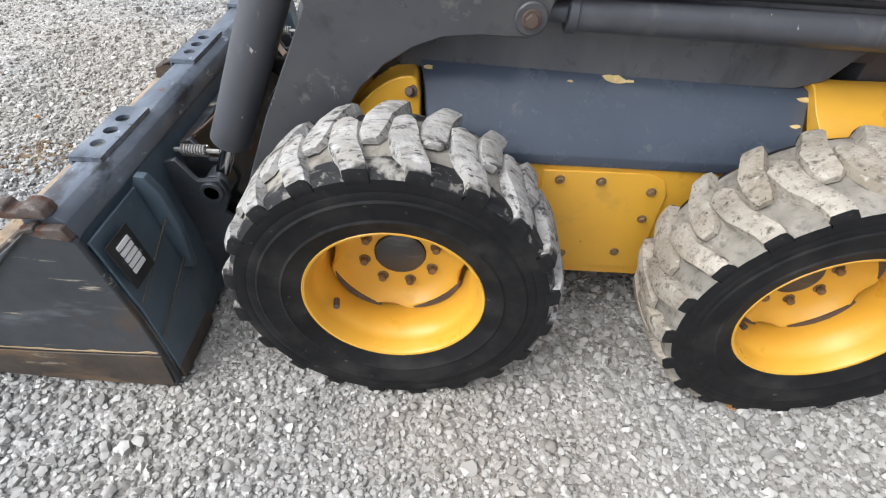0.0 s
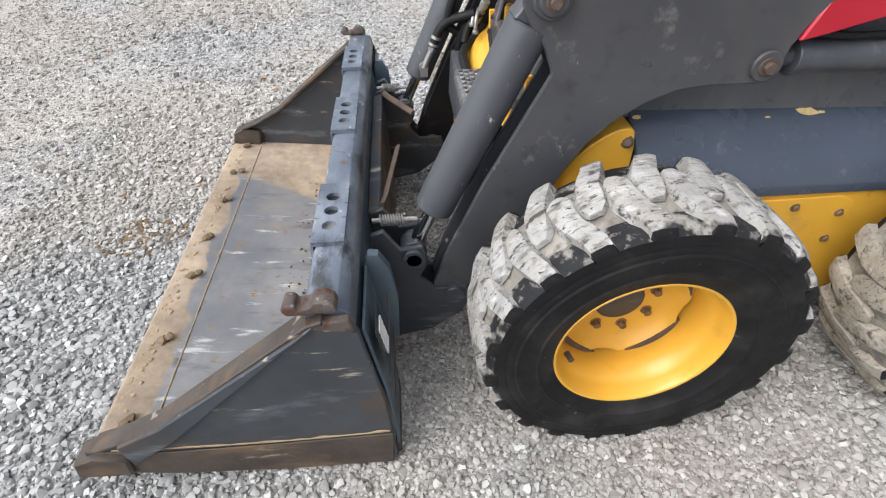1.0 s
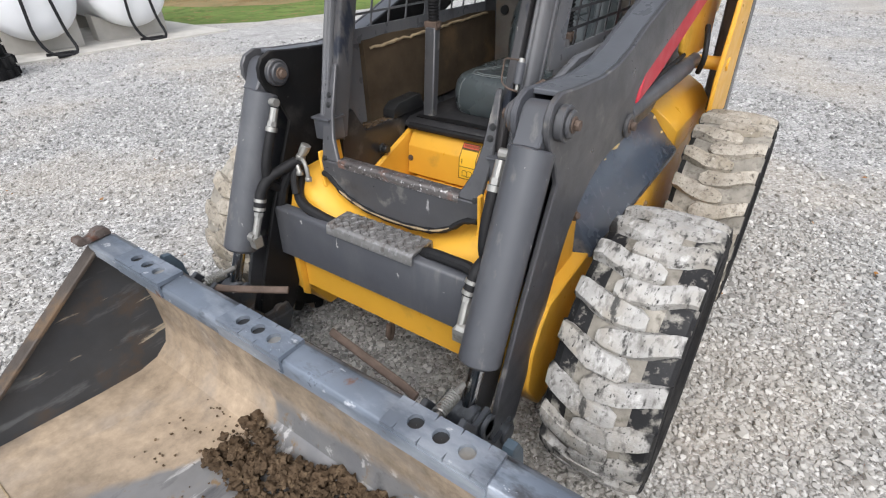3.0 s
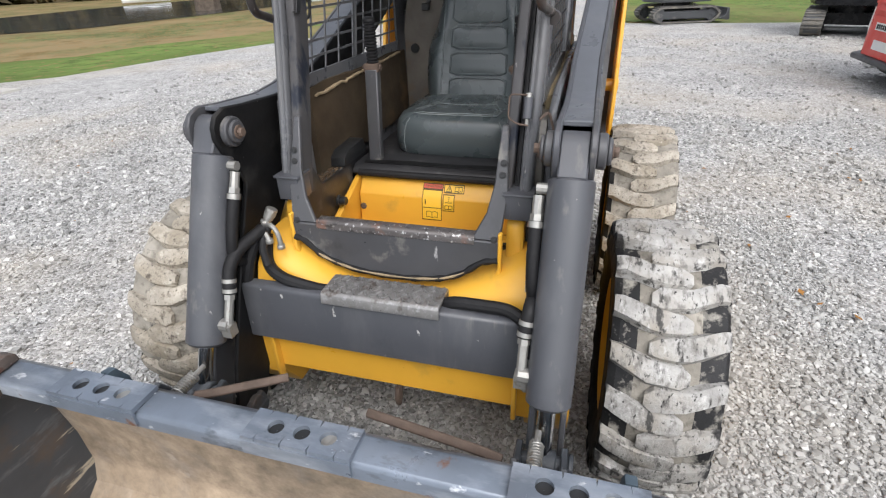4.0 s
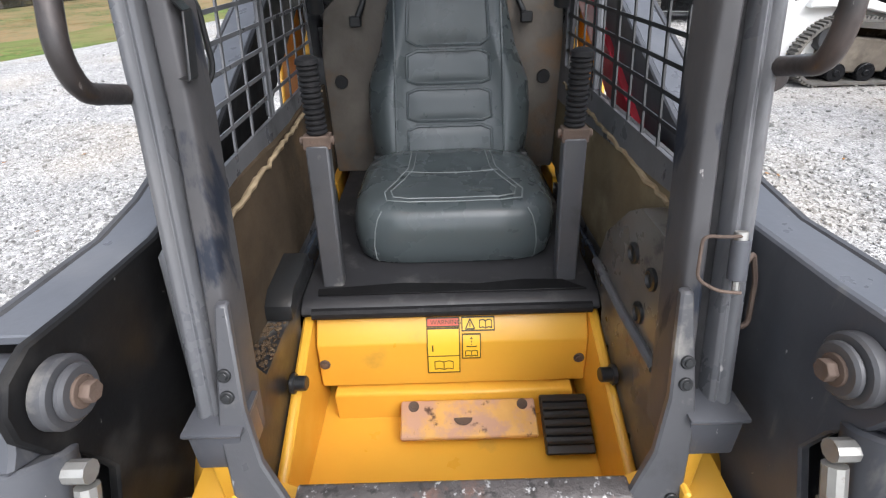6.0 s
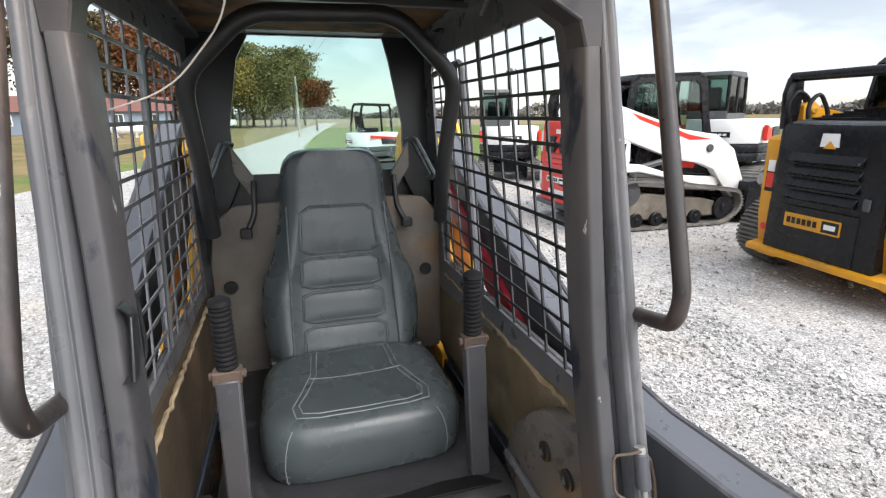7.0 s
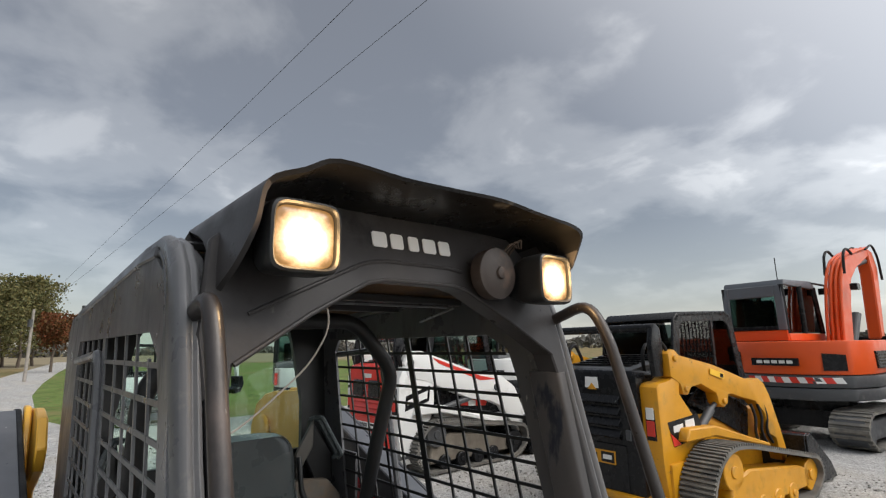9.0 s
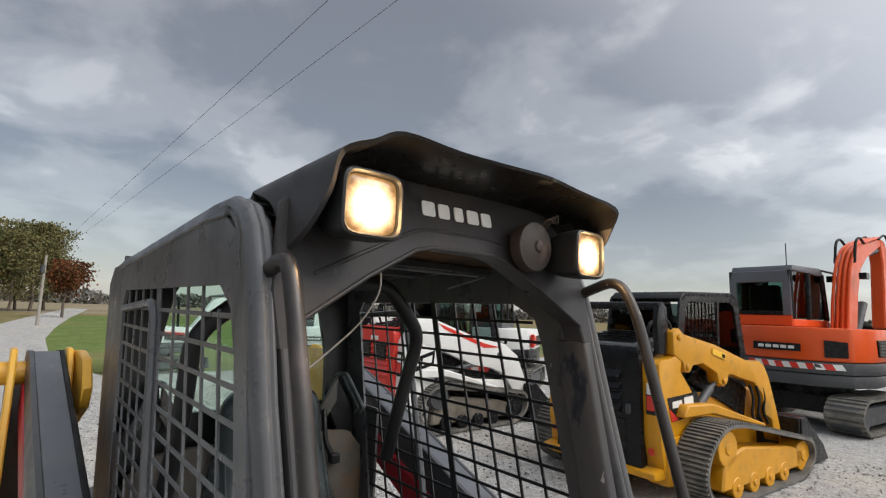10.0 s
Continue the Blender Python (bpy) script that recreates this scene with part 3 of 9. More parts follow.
def curve_pts(pts, r=0.05, n=5):
    """A polyline with its corners rounded."""
    pts = [Vector(p) for p in pts]
    out = [pts[0]]
    for a, b, c in zip(pts, pts[1:], pts[2:]):
        d1, d2 = (a - b), (c - b)
        k = min(r, d1.length * 0.49, d2.length * 0.49)
        p, q = b + d1.normalized() * k, b + d2.normalized() * k
        for i in range(n + 1):
            t = i / n
            out.append(p * (1 - t) ** 2 + b * 2 * t * (1 - t) + q * t * t)
    return out + [pts[-1]]


def smooth_run(pts, n=4):
    """Points along a curve that passes through the given ones."""
    v = [Vector(p) for p in pts]
    v = [v[0] * 2 - v[1]] + v + [v[-1] * 2 - v[-2]]
    out = []
    for i in range(1, len(v) - 2):
        a, b, c, d = v[i - 1:i + 3]
        for k in range(n):
            t = k / n
            out.append(tuple(0.5 * (2 * b + (c - a) * t + (2 * a - 5 * b + 4 * c - d) * t * t + (3 * b - a - 3 * c + d) * t ** 3)))
    return out + [tuple(v[-2])]


def tube(bm, pts, r, n=12, bend=0.0, flat=1.0):
    pts = curve_pts(pts, bend) if bend else [Vector(p) for p in pts]
    loops, side = [], None
    for i, p in enumerate(pts):
        d = (pts[min(i + 1, len(pts) - 1)] - pts[max(i - 1, 0)]).normalized()
        if side is None:
            side = d.orthogonal().normalized()
        side = (side - d * side.dot(d)).normalized()
        up = d.cross(side)
        rr = r[i] if isinstance(r, (list, tuple)) else r
        loops.append([p + side * math.cos(2 * math.pi * k / n) * rr + up * math.sin(2 * math.pi * k / n) * rr * flat for k in range(n)])
    rings(bm, loops)
    return bm


def cyl(bm, p, q, r, n=20, r2=None):
    return tube(bm, [p, q], [r, r if r2 is None else r2], n)


def lathe(bm, prof, centre, n=48, axis="y", wave=None):
    """Turns (radius, height) pairs round an axis through centre."""
    c, loops = Vector(centre), []
    for k, (r, h) in enumerate(prof):
        loop = []
        for i in range(n):
            a = 2 * math.pi * i / n
            rr = r if wave is None else wave(k, a, r)
            u, v = rr * math.cos(a), rr * math.sin(a)
            loop.append(c + Vector({"y": (u, h, v), "x": (h, u, v), "z": (u, v, h)}[axis]))
        loops.append(loop)
    rings(bm, loops, caps=False)
    return bm


def bolt(name, p, way, r, parent, material, h=0.012, label=""):
    """A hexagon bolt head on a washer."""
    p, way = Vector(p), Vector(way).normalized()
    bm = B()
    cyl(bm, p - way * 0.004, p + way * 0.003, r * 1.45, 16)
    cyl(bm, p + way * 0.0031, p + way * h, r, 6)
    return part(name, bm, material, parent, label, 0.001)


def jitter(bm, amount, scale, seed=0.0):
    for v in bm.verts:
        d = noise.noise_vector(v.co * scale + Vector((seed, seed, seed)))
        v.co += d * amount


BALLS = {}


def lump(bm, centre, size, seed, sub=2, rough=0.35, flat=1.0):
    """An uneven clod."""
    if sub not in BALLS:
        ball = bmesh.new()
        bmesh.ops.create_icosphere(ball, subdivisions=sub, radius=1.0)
        ball.verts.index_update()
        BALLS[sub] = ([v.co.copy() for v in ball.verts], [[v.index for v in f.verts] for f in ball.faces])
        ball.free()
    points, faces = BALLS[sub]
    c, made = Vector(centre), []
    for p in points:
        k = 1 + rough * noise.noise(p * 1.6 + Vector((seed, seed * 2.1, 0))) + 0.5 * rough * noise.noise(p * 3.6 + Vector((0, seed, seed))) + 0.22 * rough * noise.noise(p * 8.5 + Vector((seed, 0, seed)))
        made.append(bm.verts.new(c + Vector((p.x * k * size, p.y * k * size, p.z * k * size * flat))))
    for f in faces:
        bm.faces.new([made[i] for i in f])
    return bm


def text_mesh(name, words, size, m, material, parent, depth=0.001, label=""):
    cu = bpy.data.curves.new(name, "FONT")
    cu.body, cu.size, cu.extrude, cu.align_x, cu.align_y = words, size, depth, "CENTER", "CENTER"
    tmp = new(name, cu)
    me = bpy.data.meshes.new_from_object(tmp.evaluated_get(bpy.context.evaluated_depsgraph_get()))
    bpy.data.objects.remove(tmp)
    me.materials.clear()
    me.materials.append(material)
    me.transform(m)
    ob = new(name, me)
    ob.parent = parent
    return tagged(ob, label)


# ---- ground ----
def sheet(name, pts, z, material, label, depth=0.0):
    bm = B()
    if depth:
        prism(bm, pts, "z", z - depth, z)
    else:
        bm.faces.new([bm.verts.new((x, y, z)) for x, y in pts])
    ob = part(name, bm, material)
    return tagged(ob, label, "ground", kind="structure")


sheet("ground", [(-900, -900), (900, -900), (900, 900), (-900, 900)], -0.03, GRASS, "mown autumn grass with fallen leaves")
sheet("turf", [(13.0, -60), (13.0, -2.4), (14.5, -0.9), (17.0, 0.0), (26.8, -0.2), (37, -1.0), (56, -3.0), (66, -4.2), (66, -60)], -0.016, MEADOW, "green turf beside the gravel drive")
LOT = [(-40, -40), (12.8, -40), (13.4, -9), (13.4, -2.2), (13.5, -1.15), (16.9, -0.4), (26.8, -0.65), (37, -1.5), (56, -3.5), (110, -10), (112, -7), (62, -1.2), (47, 0.4), (28.6, 2.4), (20, 4.2), (16, 5.2),
       (10.7, 6.3), (7.8, 7.5), (5.4, 8.2), (4.2, 9.5), (3.6, 14), (-40, 16)]
VERGE = [(3.4, 15.5), (4.0, 9.6), (5.2, 8.2), (7.6, 7.4), (10.5, 6.2), (16, 5.0), (19.5, 4.2), (20.5, 5.6), (16.8, 6.9), (13.6, 8.5), (11.4, 8.7), (9.3, 10.1), (7.6, 10.3), (6.4, 11.9), (5.6, 15.5)]
sheet("verge", VERGE, -0.017, MEADOW, "green strip of grass beside the gravel")
sheet("gravel_lot", LOT, 0.0, GRAVEL, "light grey crushed limestone yard", 0.06)


def stone_field(name, count, area, sizes, seed, label, keep=lambda x, y: True, fine=False):
    """Loose crushed stones, each an uneven lump of its own; fine: more faces a stone."""
    rng = np.random.default_rng(seed)
    x0, x1, y0, y1 = area
    xy = np.stack([rng.uniform(x0, x1, count), rng.uniform(y0, y1, count)], 1)
    xy = xy[[keep(x, y) for x, y in xy]]
    n = len(xy)
    if fine:
        ang = np.arange(6) * np.pi / 3
        base = np.concatenate([np.stack([np.cos(ang), np.sin(ang), np.full(6, -0.55)], 1), np.stack([0.80 * np.cos(ang + 0.4), 0.80 * np.sin(ang + 0.4), np.full(6, 0.50)], 1), [[0.0, 0.0, 0.80]]])
        faces = [(k, (k + 1) % 6, 6 + (k + 1) % 6, 6 + k) for k in range(6)] + [(6 + k, 6 + (k + 1) % 6, 12) for k in range(6)]
        wild, squash = 0.20, 0.80
    else:
        base = np.array([(x, y, z) for z in (-1, 1) for y in (-1, 1) for x in (-1, 1)], float) * 0.78
        faces = [(4, 5, 7, 6), (0, 1, 5, 4), (2, 6, 7, 3), (0, 4, 6, 2), (1, 3, 7, 5)]
        wild, squash = 0.34, 0.70
    m = len(base)
    patch = 0.5 + 0.5 * np.sin(xy[:, 0] * 1.9 + 1.2 * np.sin(xy[:, 1] * 1.3)) * np.cos(xy[:, 1] * 1.7 + 0.8)
    size = (rng.uniform(*sizes, n) * rng.lognormal(0, 0.26, n) * (0.82 + 0.36 * patch))[:, None, None]
    shape = base[None] * rng.uniform(0.70, 1.22, (n, 1, 3)) * np.array([1, 1, squash])
    shape = (shape + rng.uniform(-wild, wild, (n, m, 3))) * size
    a, b = rng.uniform(0, 2 * np.pi, n), rng.normal(0, 0.38, n)
    ca, sa, cb, sb = np.cos(a), np.sin(a), np.cos(b), np.sin(b)
    tilt = np.stack([shape[..., 0], shape[..., 1] * cb[:, None] - shape[..., 2] * sb[:, None], shape[..., 1] * sb[:, None] + shape[..., 2] * cb[:, None]], -1)
    turned = np.stack([tilt[..., 0] * ca[:, None] - tilt[..., 1] * sa[:, None], tilt[..., 0] * sa[:, None] + tilt[..., 1] * ca[:, None], tilt[..., 2]], -1)
    rise = rng.uniform(-0.15, 0.85, n) * size[:, 0, 0]
    verts = turned + np.stack([xy[:, 0], xy[:, 1], rise], -1)[:, None]
    sides = np.array([len(f) for f in faces])
    flat_faces = np.concatenate([np.array(f) for f in faces])
    corners = (flat_faces[None] + m * np.arange(n)[:, None]).ravel()
    starts = np.concatenate([[0], np.cumsum(np.tile(sides, n))[:-1]])
    me = bpy.data.meshes.new(name)
    me.vertices.add(n * m), me.loops.add(len(corners)), me.polygons.add(len(faces) * n)
    me.vertices.foreach_set("co", verts.ravel())
    me.loops.foreach_set("vertex_index", corners.astype(np.int32))
    me.polygons.foreach_set("loop_start", starts.astype(np.int32))
    me.update(calc_edges=True)
    if fine:
        me.polygons.foreach_set("use_smooth", [True] * len(me.polygons))
        me.set_sharp_from_angle(angle=radians(46))
    else:
        me.shade_flat()
    me.materials.append(STONE)
    ob = new(name, me)
    return tagged(ob, label, "gravel", kind="stuff")


stone_field("loose_gravel", 72000, (-2.2, 1.9, -1.7, 1.4), (0.0062, 0.0108), 5, "loose grey crushed limestone gravel", fine=True)
stone_field("gravel_chips", 28000, (-2.2, 1.9, -1.7, 1.4), (0.0034, 0.0060), 15, "small limestone chips between the stones")
stone_field("outer_gravel", 64000, (-4.0, 4.4, -3.0, 5.2), (0.0060, 0.0105), 6, "loose pale gravel of the wider yard", lambda x, y: not (-2.2 < x < 1.9 and -1.7 < y < 1.4))
stone_field("far_gravel", 30000, (-5, 11, -8, 8), (0.0085, 0.0130), 7, "pale gravel scattered over the far yard", lambda x, y: not (-4.0 < x < 4.4 and -3.0 < y < 5.2) and (y < 6 or x < 4) and y + 0.5 * x < 11)


# ---- the skid-steer loader: front towards -x, middle at y = 0 ----
loader = thing("skid_steer_loader", "yellow and dark grey skid-steer loader with a bucket lowered on gravel", "loader")


LUG_PATH = [(0.1328, 0.346, 0.00), (0.1328, 0.358, 0.00), (0.128, 0.374, 0.004), (0.108, 0.383, 0.020), (0.075, 0.388, 0.055), (0.045, 0.389, 0.088), (0.010, 0.389, 0.102), (-0.026, 0.389, 0.109), (-0.046, 0.386, 0.113)]
LUG_HALF = (0.066, 0.067, 0.067, 0.067, 0.068, 0.071, 0.073, 0.068, 0.034)


def lug_mesh(name, side, tread, seed):
    """One worn tread lug at the top of a tyre, about the axle."""
    rng = random.Random(seed)
    bm = B()
    loops = []
    for i, (h, r, da) in enumerate(LUG_PATH):
        half = LUG_HALF[i] * rng.uniform(0.93, 1.07)
        low = r - (0.010 if i == 0 else (0.034, 0.036, 0.036, 0.032, 0.026, 0.021, 0.019, 0.018, 0.014)[i])
        row = []
        for ang, rad in ((-half * 1.26, low), (-half * 0.92, r - 0.002), (-half * 0.4, r), (half * 0.4, r), (half * 0.92, r - 0.002), (half * 1.26, low)):
            t = da + ang + rng.uniform(-0.006, 0.006)
            rad += rng.uniform(-0.0018, 0.0014)
            row.append((-rad * math.sin(t), side * (h - (0.004 if (i < 2 and rad < r - 0.006) else 0)), rad * math.cos(t)))
        loops.append(row)
    rings(bm, loops)
    bmesh.ops.recalc_face_normals(bm, faces=bm.faces)
    for f in bm.faces:
        c0 = f.calc_center_median()
        f.material_index = 1 if abs(c0.y) > 0.126 else 0
    me = bpy.data.meshes.new(name)
    bm.to_mesh(me)
    bm.free()
    me.materials.append(tread), me.materials.append(SIDEWALL)
    me.polygons.foreach_set("use_smooth", [True] * len(me.polygons))
    me.set_sharp_from_angle(angle=radians(32))
    return me


LUGS = {}


def wheel(cx, s, tread, tread_label):
    """A chevron-lugged tyre on a deep yellow rim. s: -1 near side, +1 far side."""
    cz, mid = 0.375, 0.703 * s
    c = (cx, mid, cz)
    bm = B()
    lathe(bm, [(0.213, s * 0.110), (0.208, s * 0.116), (0.203, s * 0.114), (0.198, s * 0.104), (0.195, s * 0.080), (0.188, s * 0.062), (0.178, s * 0.050), (0.174, s * 0.01), (0.172, s * -0.06), (0.178, s * -0.09), (0.206, s * -0.115)], c, 56)
    rim = part("wheel", bm, YELLOW, loader, "yellow steel wheel rim")
    bm = B()

    def lobes(k, a, r):
        return r - (0.020 * max(0.0, math.cos(4 * a + 0.6)) ** 2 if k < 2 else 0)
    lathe(bm, [(0.1735, s * -0.012), (0.168, s * -0.006), (0.156, s * -0.010), (0.142, s * -0.030), (0.122, s * -0.044), (0.066, s * -0.046), (0.064, s * -0.052)], c, 64, wave=lobes)
    part("rim_disc", bm, YELLOW, rim)
    bm = B()
    lathe(bm, [(0.064, s * -0.056), (0.063, s * -0.040), (0.056, s * -0.036), (0.0005, s * -0.035)], c, 32)
    part("hub_cap", bm, STEEL_DARK, rim, "dark dirty hub cap")
    # raised dark strips stand in for the shade of the disc's slots
    for q in range(4):
        mid_a = math.pi / 2 * q + 0.75
        bm = B()
        rows = []
        for k in range(15):
            u = -1 + 2 * k / 14
            a, w = mid_a + 0.52 * u, 0.0065 * (1 - u * u) + 0.0006
            rows.append([(cx + r * math.cos(a), mid + s * h, cz + r * math.sin(a)) for r, h in ((0.163 - w, -0.0060), (0.163 + w, -0.0035), (0.163 + w, -0.016), (0.163 - w, -0.018))])
        rings(bm, rows)
        part("rim_slot", bm, RUST, rim, "dark strip drawn for a gap in the disc")
    for k in range(8):
        a = 2 * math.pi * (k + 0.35) / 8
        bolt("wheel_nut", (cx + 0.094 * math.cos(a), mid + s * -0.046, cz + 0.094 * math.sin(a)), (0, s, 0), 0.0105, rim, NUT, 0.018)
    bm = B()
    va = 3.63
    cyl(bm, (cx + 0.170 * math.cos(va), mid + s * 0.05, cz + 0.170 * math.sin(va)), (cx + 0.165 * math.cos(va), mid + s * 0.075, cz + 0.165 * math.sin(va)), 0.008, 10)
    part("valve", bm, RUST, rim)
    bm = B()
    lathe(bm, [(0.202, s * -0.10), (0.235, s * -0.122), (0.290, s * -0.133), (0.344, s * -0.128), (0.353, s * -0.110), (0.360, s * -0.07), (0.3685, s * -0.04), (0.371, 0), (0.3685, s * 0.04), (0.361, s * 0.07), (0.3655, s * 0.106), (0.3620, s * 0.122), (0.3515, s * 0.1312),
               (0.330, s * 0.1335), (0.324, s * 0.1315), (0.318, s * 0.1335), (0.305, s * 0.132), (0.300, s * 0.1355), (0.292, s * 0.1325), (0.255, s * 0.129), (0.250, s * 0.132), (0.244, s * 0.127), (0.222, s * 0.120), (0.205, s * 0.112), (0.200, s * 0.100)], c, 72)
    for f in bm.faces:
        rr = math.hypot(f.calc_center_median().x - cx, f.calc_center_median().z - cz)
        f.material_index = (2 if abs(f.calc_center_median().y - mid) > 0.058 else 1) if rr > 0.3485 else 0
    tyre = part("tyre", bm, [SIDEWALL, GROOVE, GROOVE_DARK if tread is TREAD else GROOVE], loader, tread_label, angle=28)
    rng = random.Random(int(cx * 100) + s)
    for side in (1, -1):
        for v in range(3):
            if (side, v, tread.name) not in LUGS:
                LUGS[side, v, tread.name] = lug_mesh("tread_lug", side, tread, 17 * v + side)
        for k in range(20):
            ob = new("tread_lug", LUGS[side, rng.randrange(3), tread.name])
            ob.parent = tyre
            ob.matrix_local = pose(cx, mid, cz, 0, -360 * (k + (0.5 if side == s else 0.0)) / 20, 0)


wheel(0.0, -1, TREAD, "black tyre with chalky dried-mud lugs")
wheel(1.005, -1, TREAD_TAN, "black tyre caked in tan mud")
wheel(0.0, 1, TREAD_TAN, "black tyre caked in pale mud")
wheel(1.005, 1, TREAD_TAN, "black tyre caked in tan mud")

# hull
for s in (-1, 1):
    bm = B()
    prism(bm, [(-0.28, 0.31), (-0.285, 0.34), (-0.27, 0.44), (-0.235, 0.505), (-0.19, 0.555), (0.05, 0.575), (1.15, 0.575), (1.62, 0.60), (1.66, 0.30), (1.5, 0.185), (-0.2, 0.185)], "y", s * 0.375, s * 0.50)
    part("chain_case", bm, YELLOW, loader, bevel=0.004)
    bm = B()
    prism(bm, [(-0.24, 0.50), (-0.20, 0.562), (-0.155, 0.622), (-0.105, 0.680), (-0.075, 0.710), (-0.045, 0.732), (-0.012, 0.747), (0.014, 0.750), (0.026, 0.743), (0.034, 0.70), (0.04, 0.50)], "y", s * 0.377, s * 0.462)
    part("front_fender", bm, YELLOW, loader, "yellow curved fender before the side cover", 0.003)
bm = B()
prism(bm, [(-0.272, 0.345), (-0.272, 0.62), (-0.05, 0.50), (0.2, 0.48), (1.5, 0.48), (1.5, 0.24), (-0.1, 0.24)], "y", -0.374, 0.374)
part("belly", bm, YELLOW, loader, bevel=0.006)
bm = B()
prism(bm, [(-0.41, 0.31), (-0.36, 0.31), (-0.35, 0.345), (0.35, 0.345), (0.36, 0.31), (0.41, 0.31), (0.41, 0.60), (-0.41, 0.60)], "x", -0.296, -0.284)
part("front_plate", bm, YELLOW, loader, "yellow front plate with chipped lower edge", 0.003)
for y in (-0.355, 0.355):
    bm = B()
    prism(bm, [(-0.296, 0.30), (-0.296, 0.60), (-0.32, 0.50), (-0.32, 0.32)], "y", y - 0.006, y + 0.006)
    part("front_rib", bm, YELLOW, loader, bevel=0.002)
bm = B()
tube(bm, [(-0.30, -0.02, 0.34), (-0.31, -0.02, 0.30), (-0.30, -0.02, 0.275), (-0.285, -0.02, 0.30), (-0.285, -0.02, 0.34)], 0.008, 8, 0.01)
part("tie_down", bm, RUST, loader, "rusty tie-down loop")

# curved front cowl
bm = B()
loops = []
for k in range(17):
    y = -0.385 + 0.77 * k / 16
    zc = 0.616 + 0.092 * min(1.35, (y / 0.285) ** 2)
    loops.append([(-0.284, y, 0.55), (-0.284, y, 0.605), (-0.279, y, 0.625 + 0.12 * (zc - 0.646)), (-0.262, y, 0.640 + 0.45 * (zc - 0.646)), (-0.232, y, 0.648 + 0.8 * (zc - 0.646)), (-0.19, y, zc + 0.004), (-0.10, y, zc + 0.010), (-0.10, y, 0.55)])
rings(bm, loops)
part("front_cowl", bm, YELLOW, loader, "rounded yellow front cowl", angle=40)
for s in (-1, 1):
    bm = B()
    prism(bm, [(-0.15, 0.70), (-0.15, 0.82), (-0.12, 0.84), (-0.105, 0.84), (-0.095, 0.70)], "y", 0.318 * s - 0.022, 0.318 * s + 0.022)
    part("post_mount", bm, YELLOW, loader, bevel=0.008)
    bm = B()
    prism(bm, [(0.285 * s, 0.82), (0.295 * s, 0.82), (0.295 * s, 0.70), (0.285 * s, 0.675), (0.272 * s, 0.69), (0.285 * s, 0.72)], "x", -0.21, -0.19)
    part("hook", bm, YELLOW, loader, bevel=0.003)

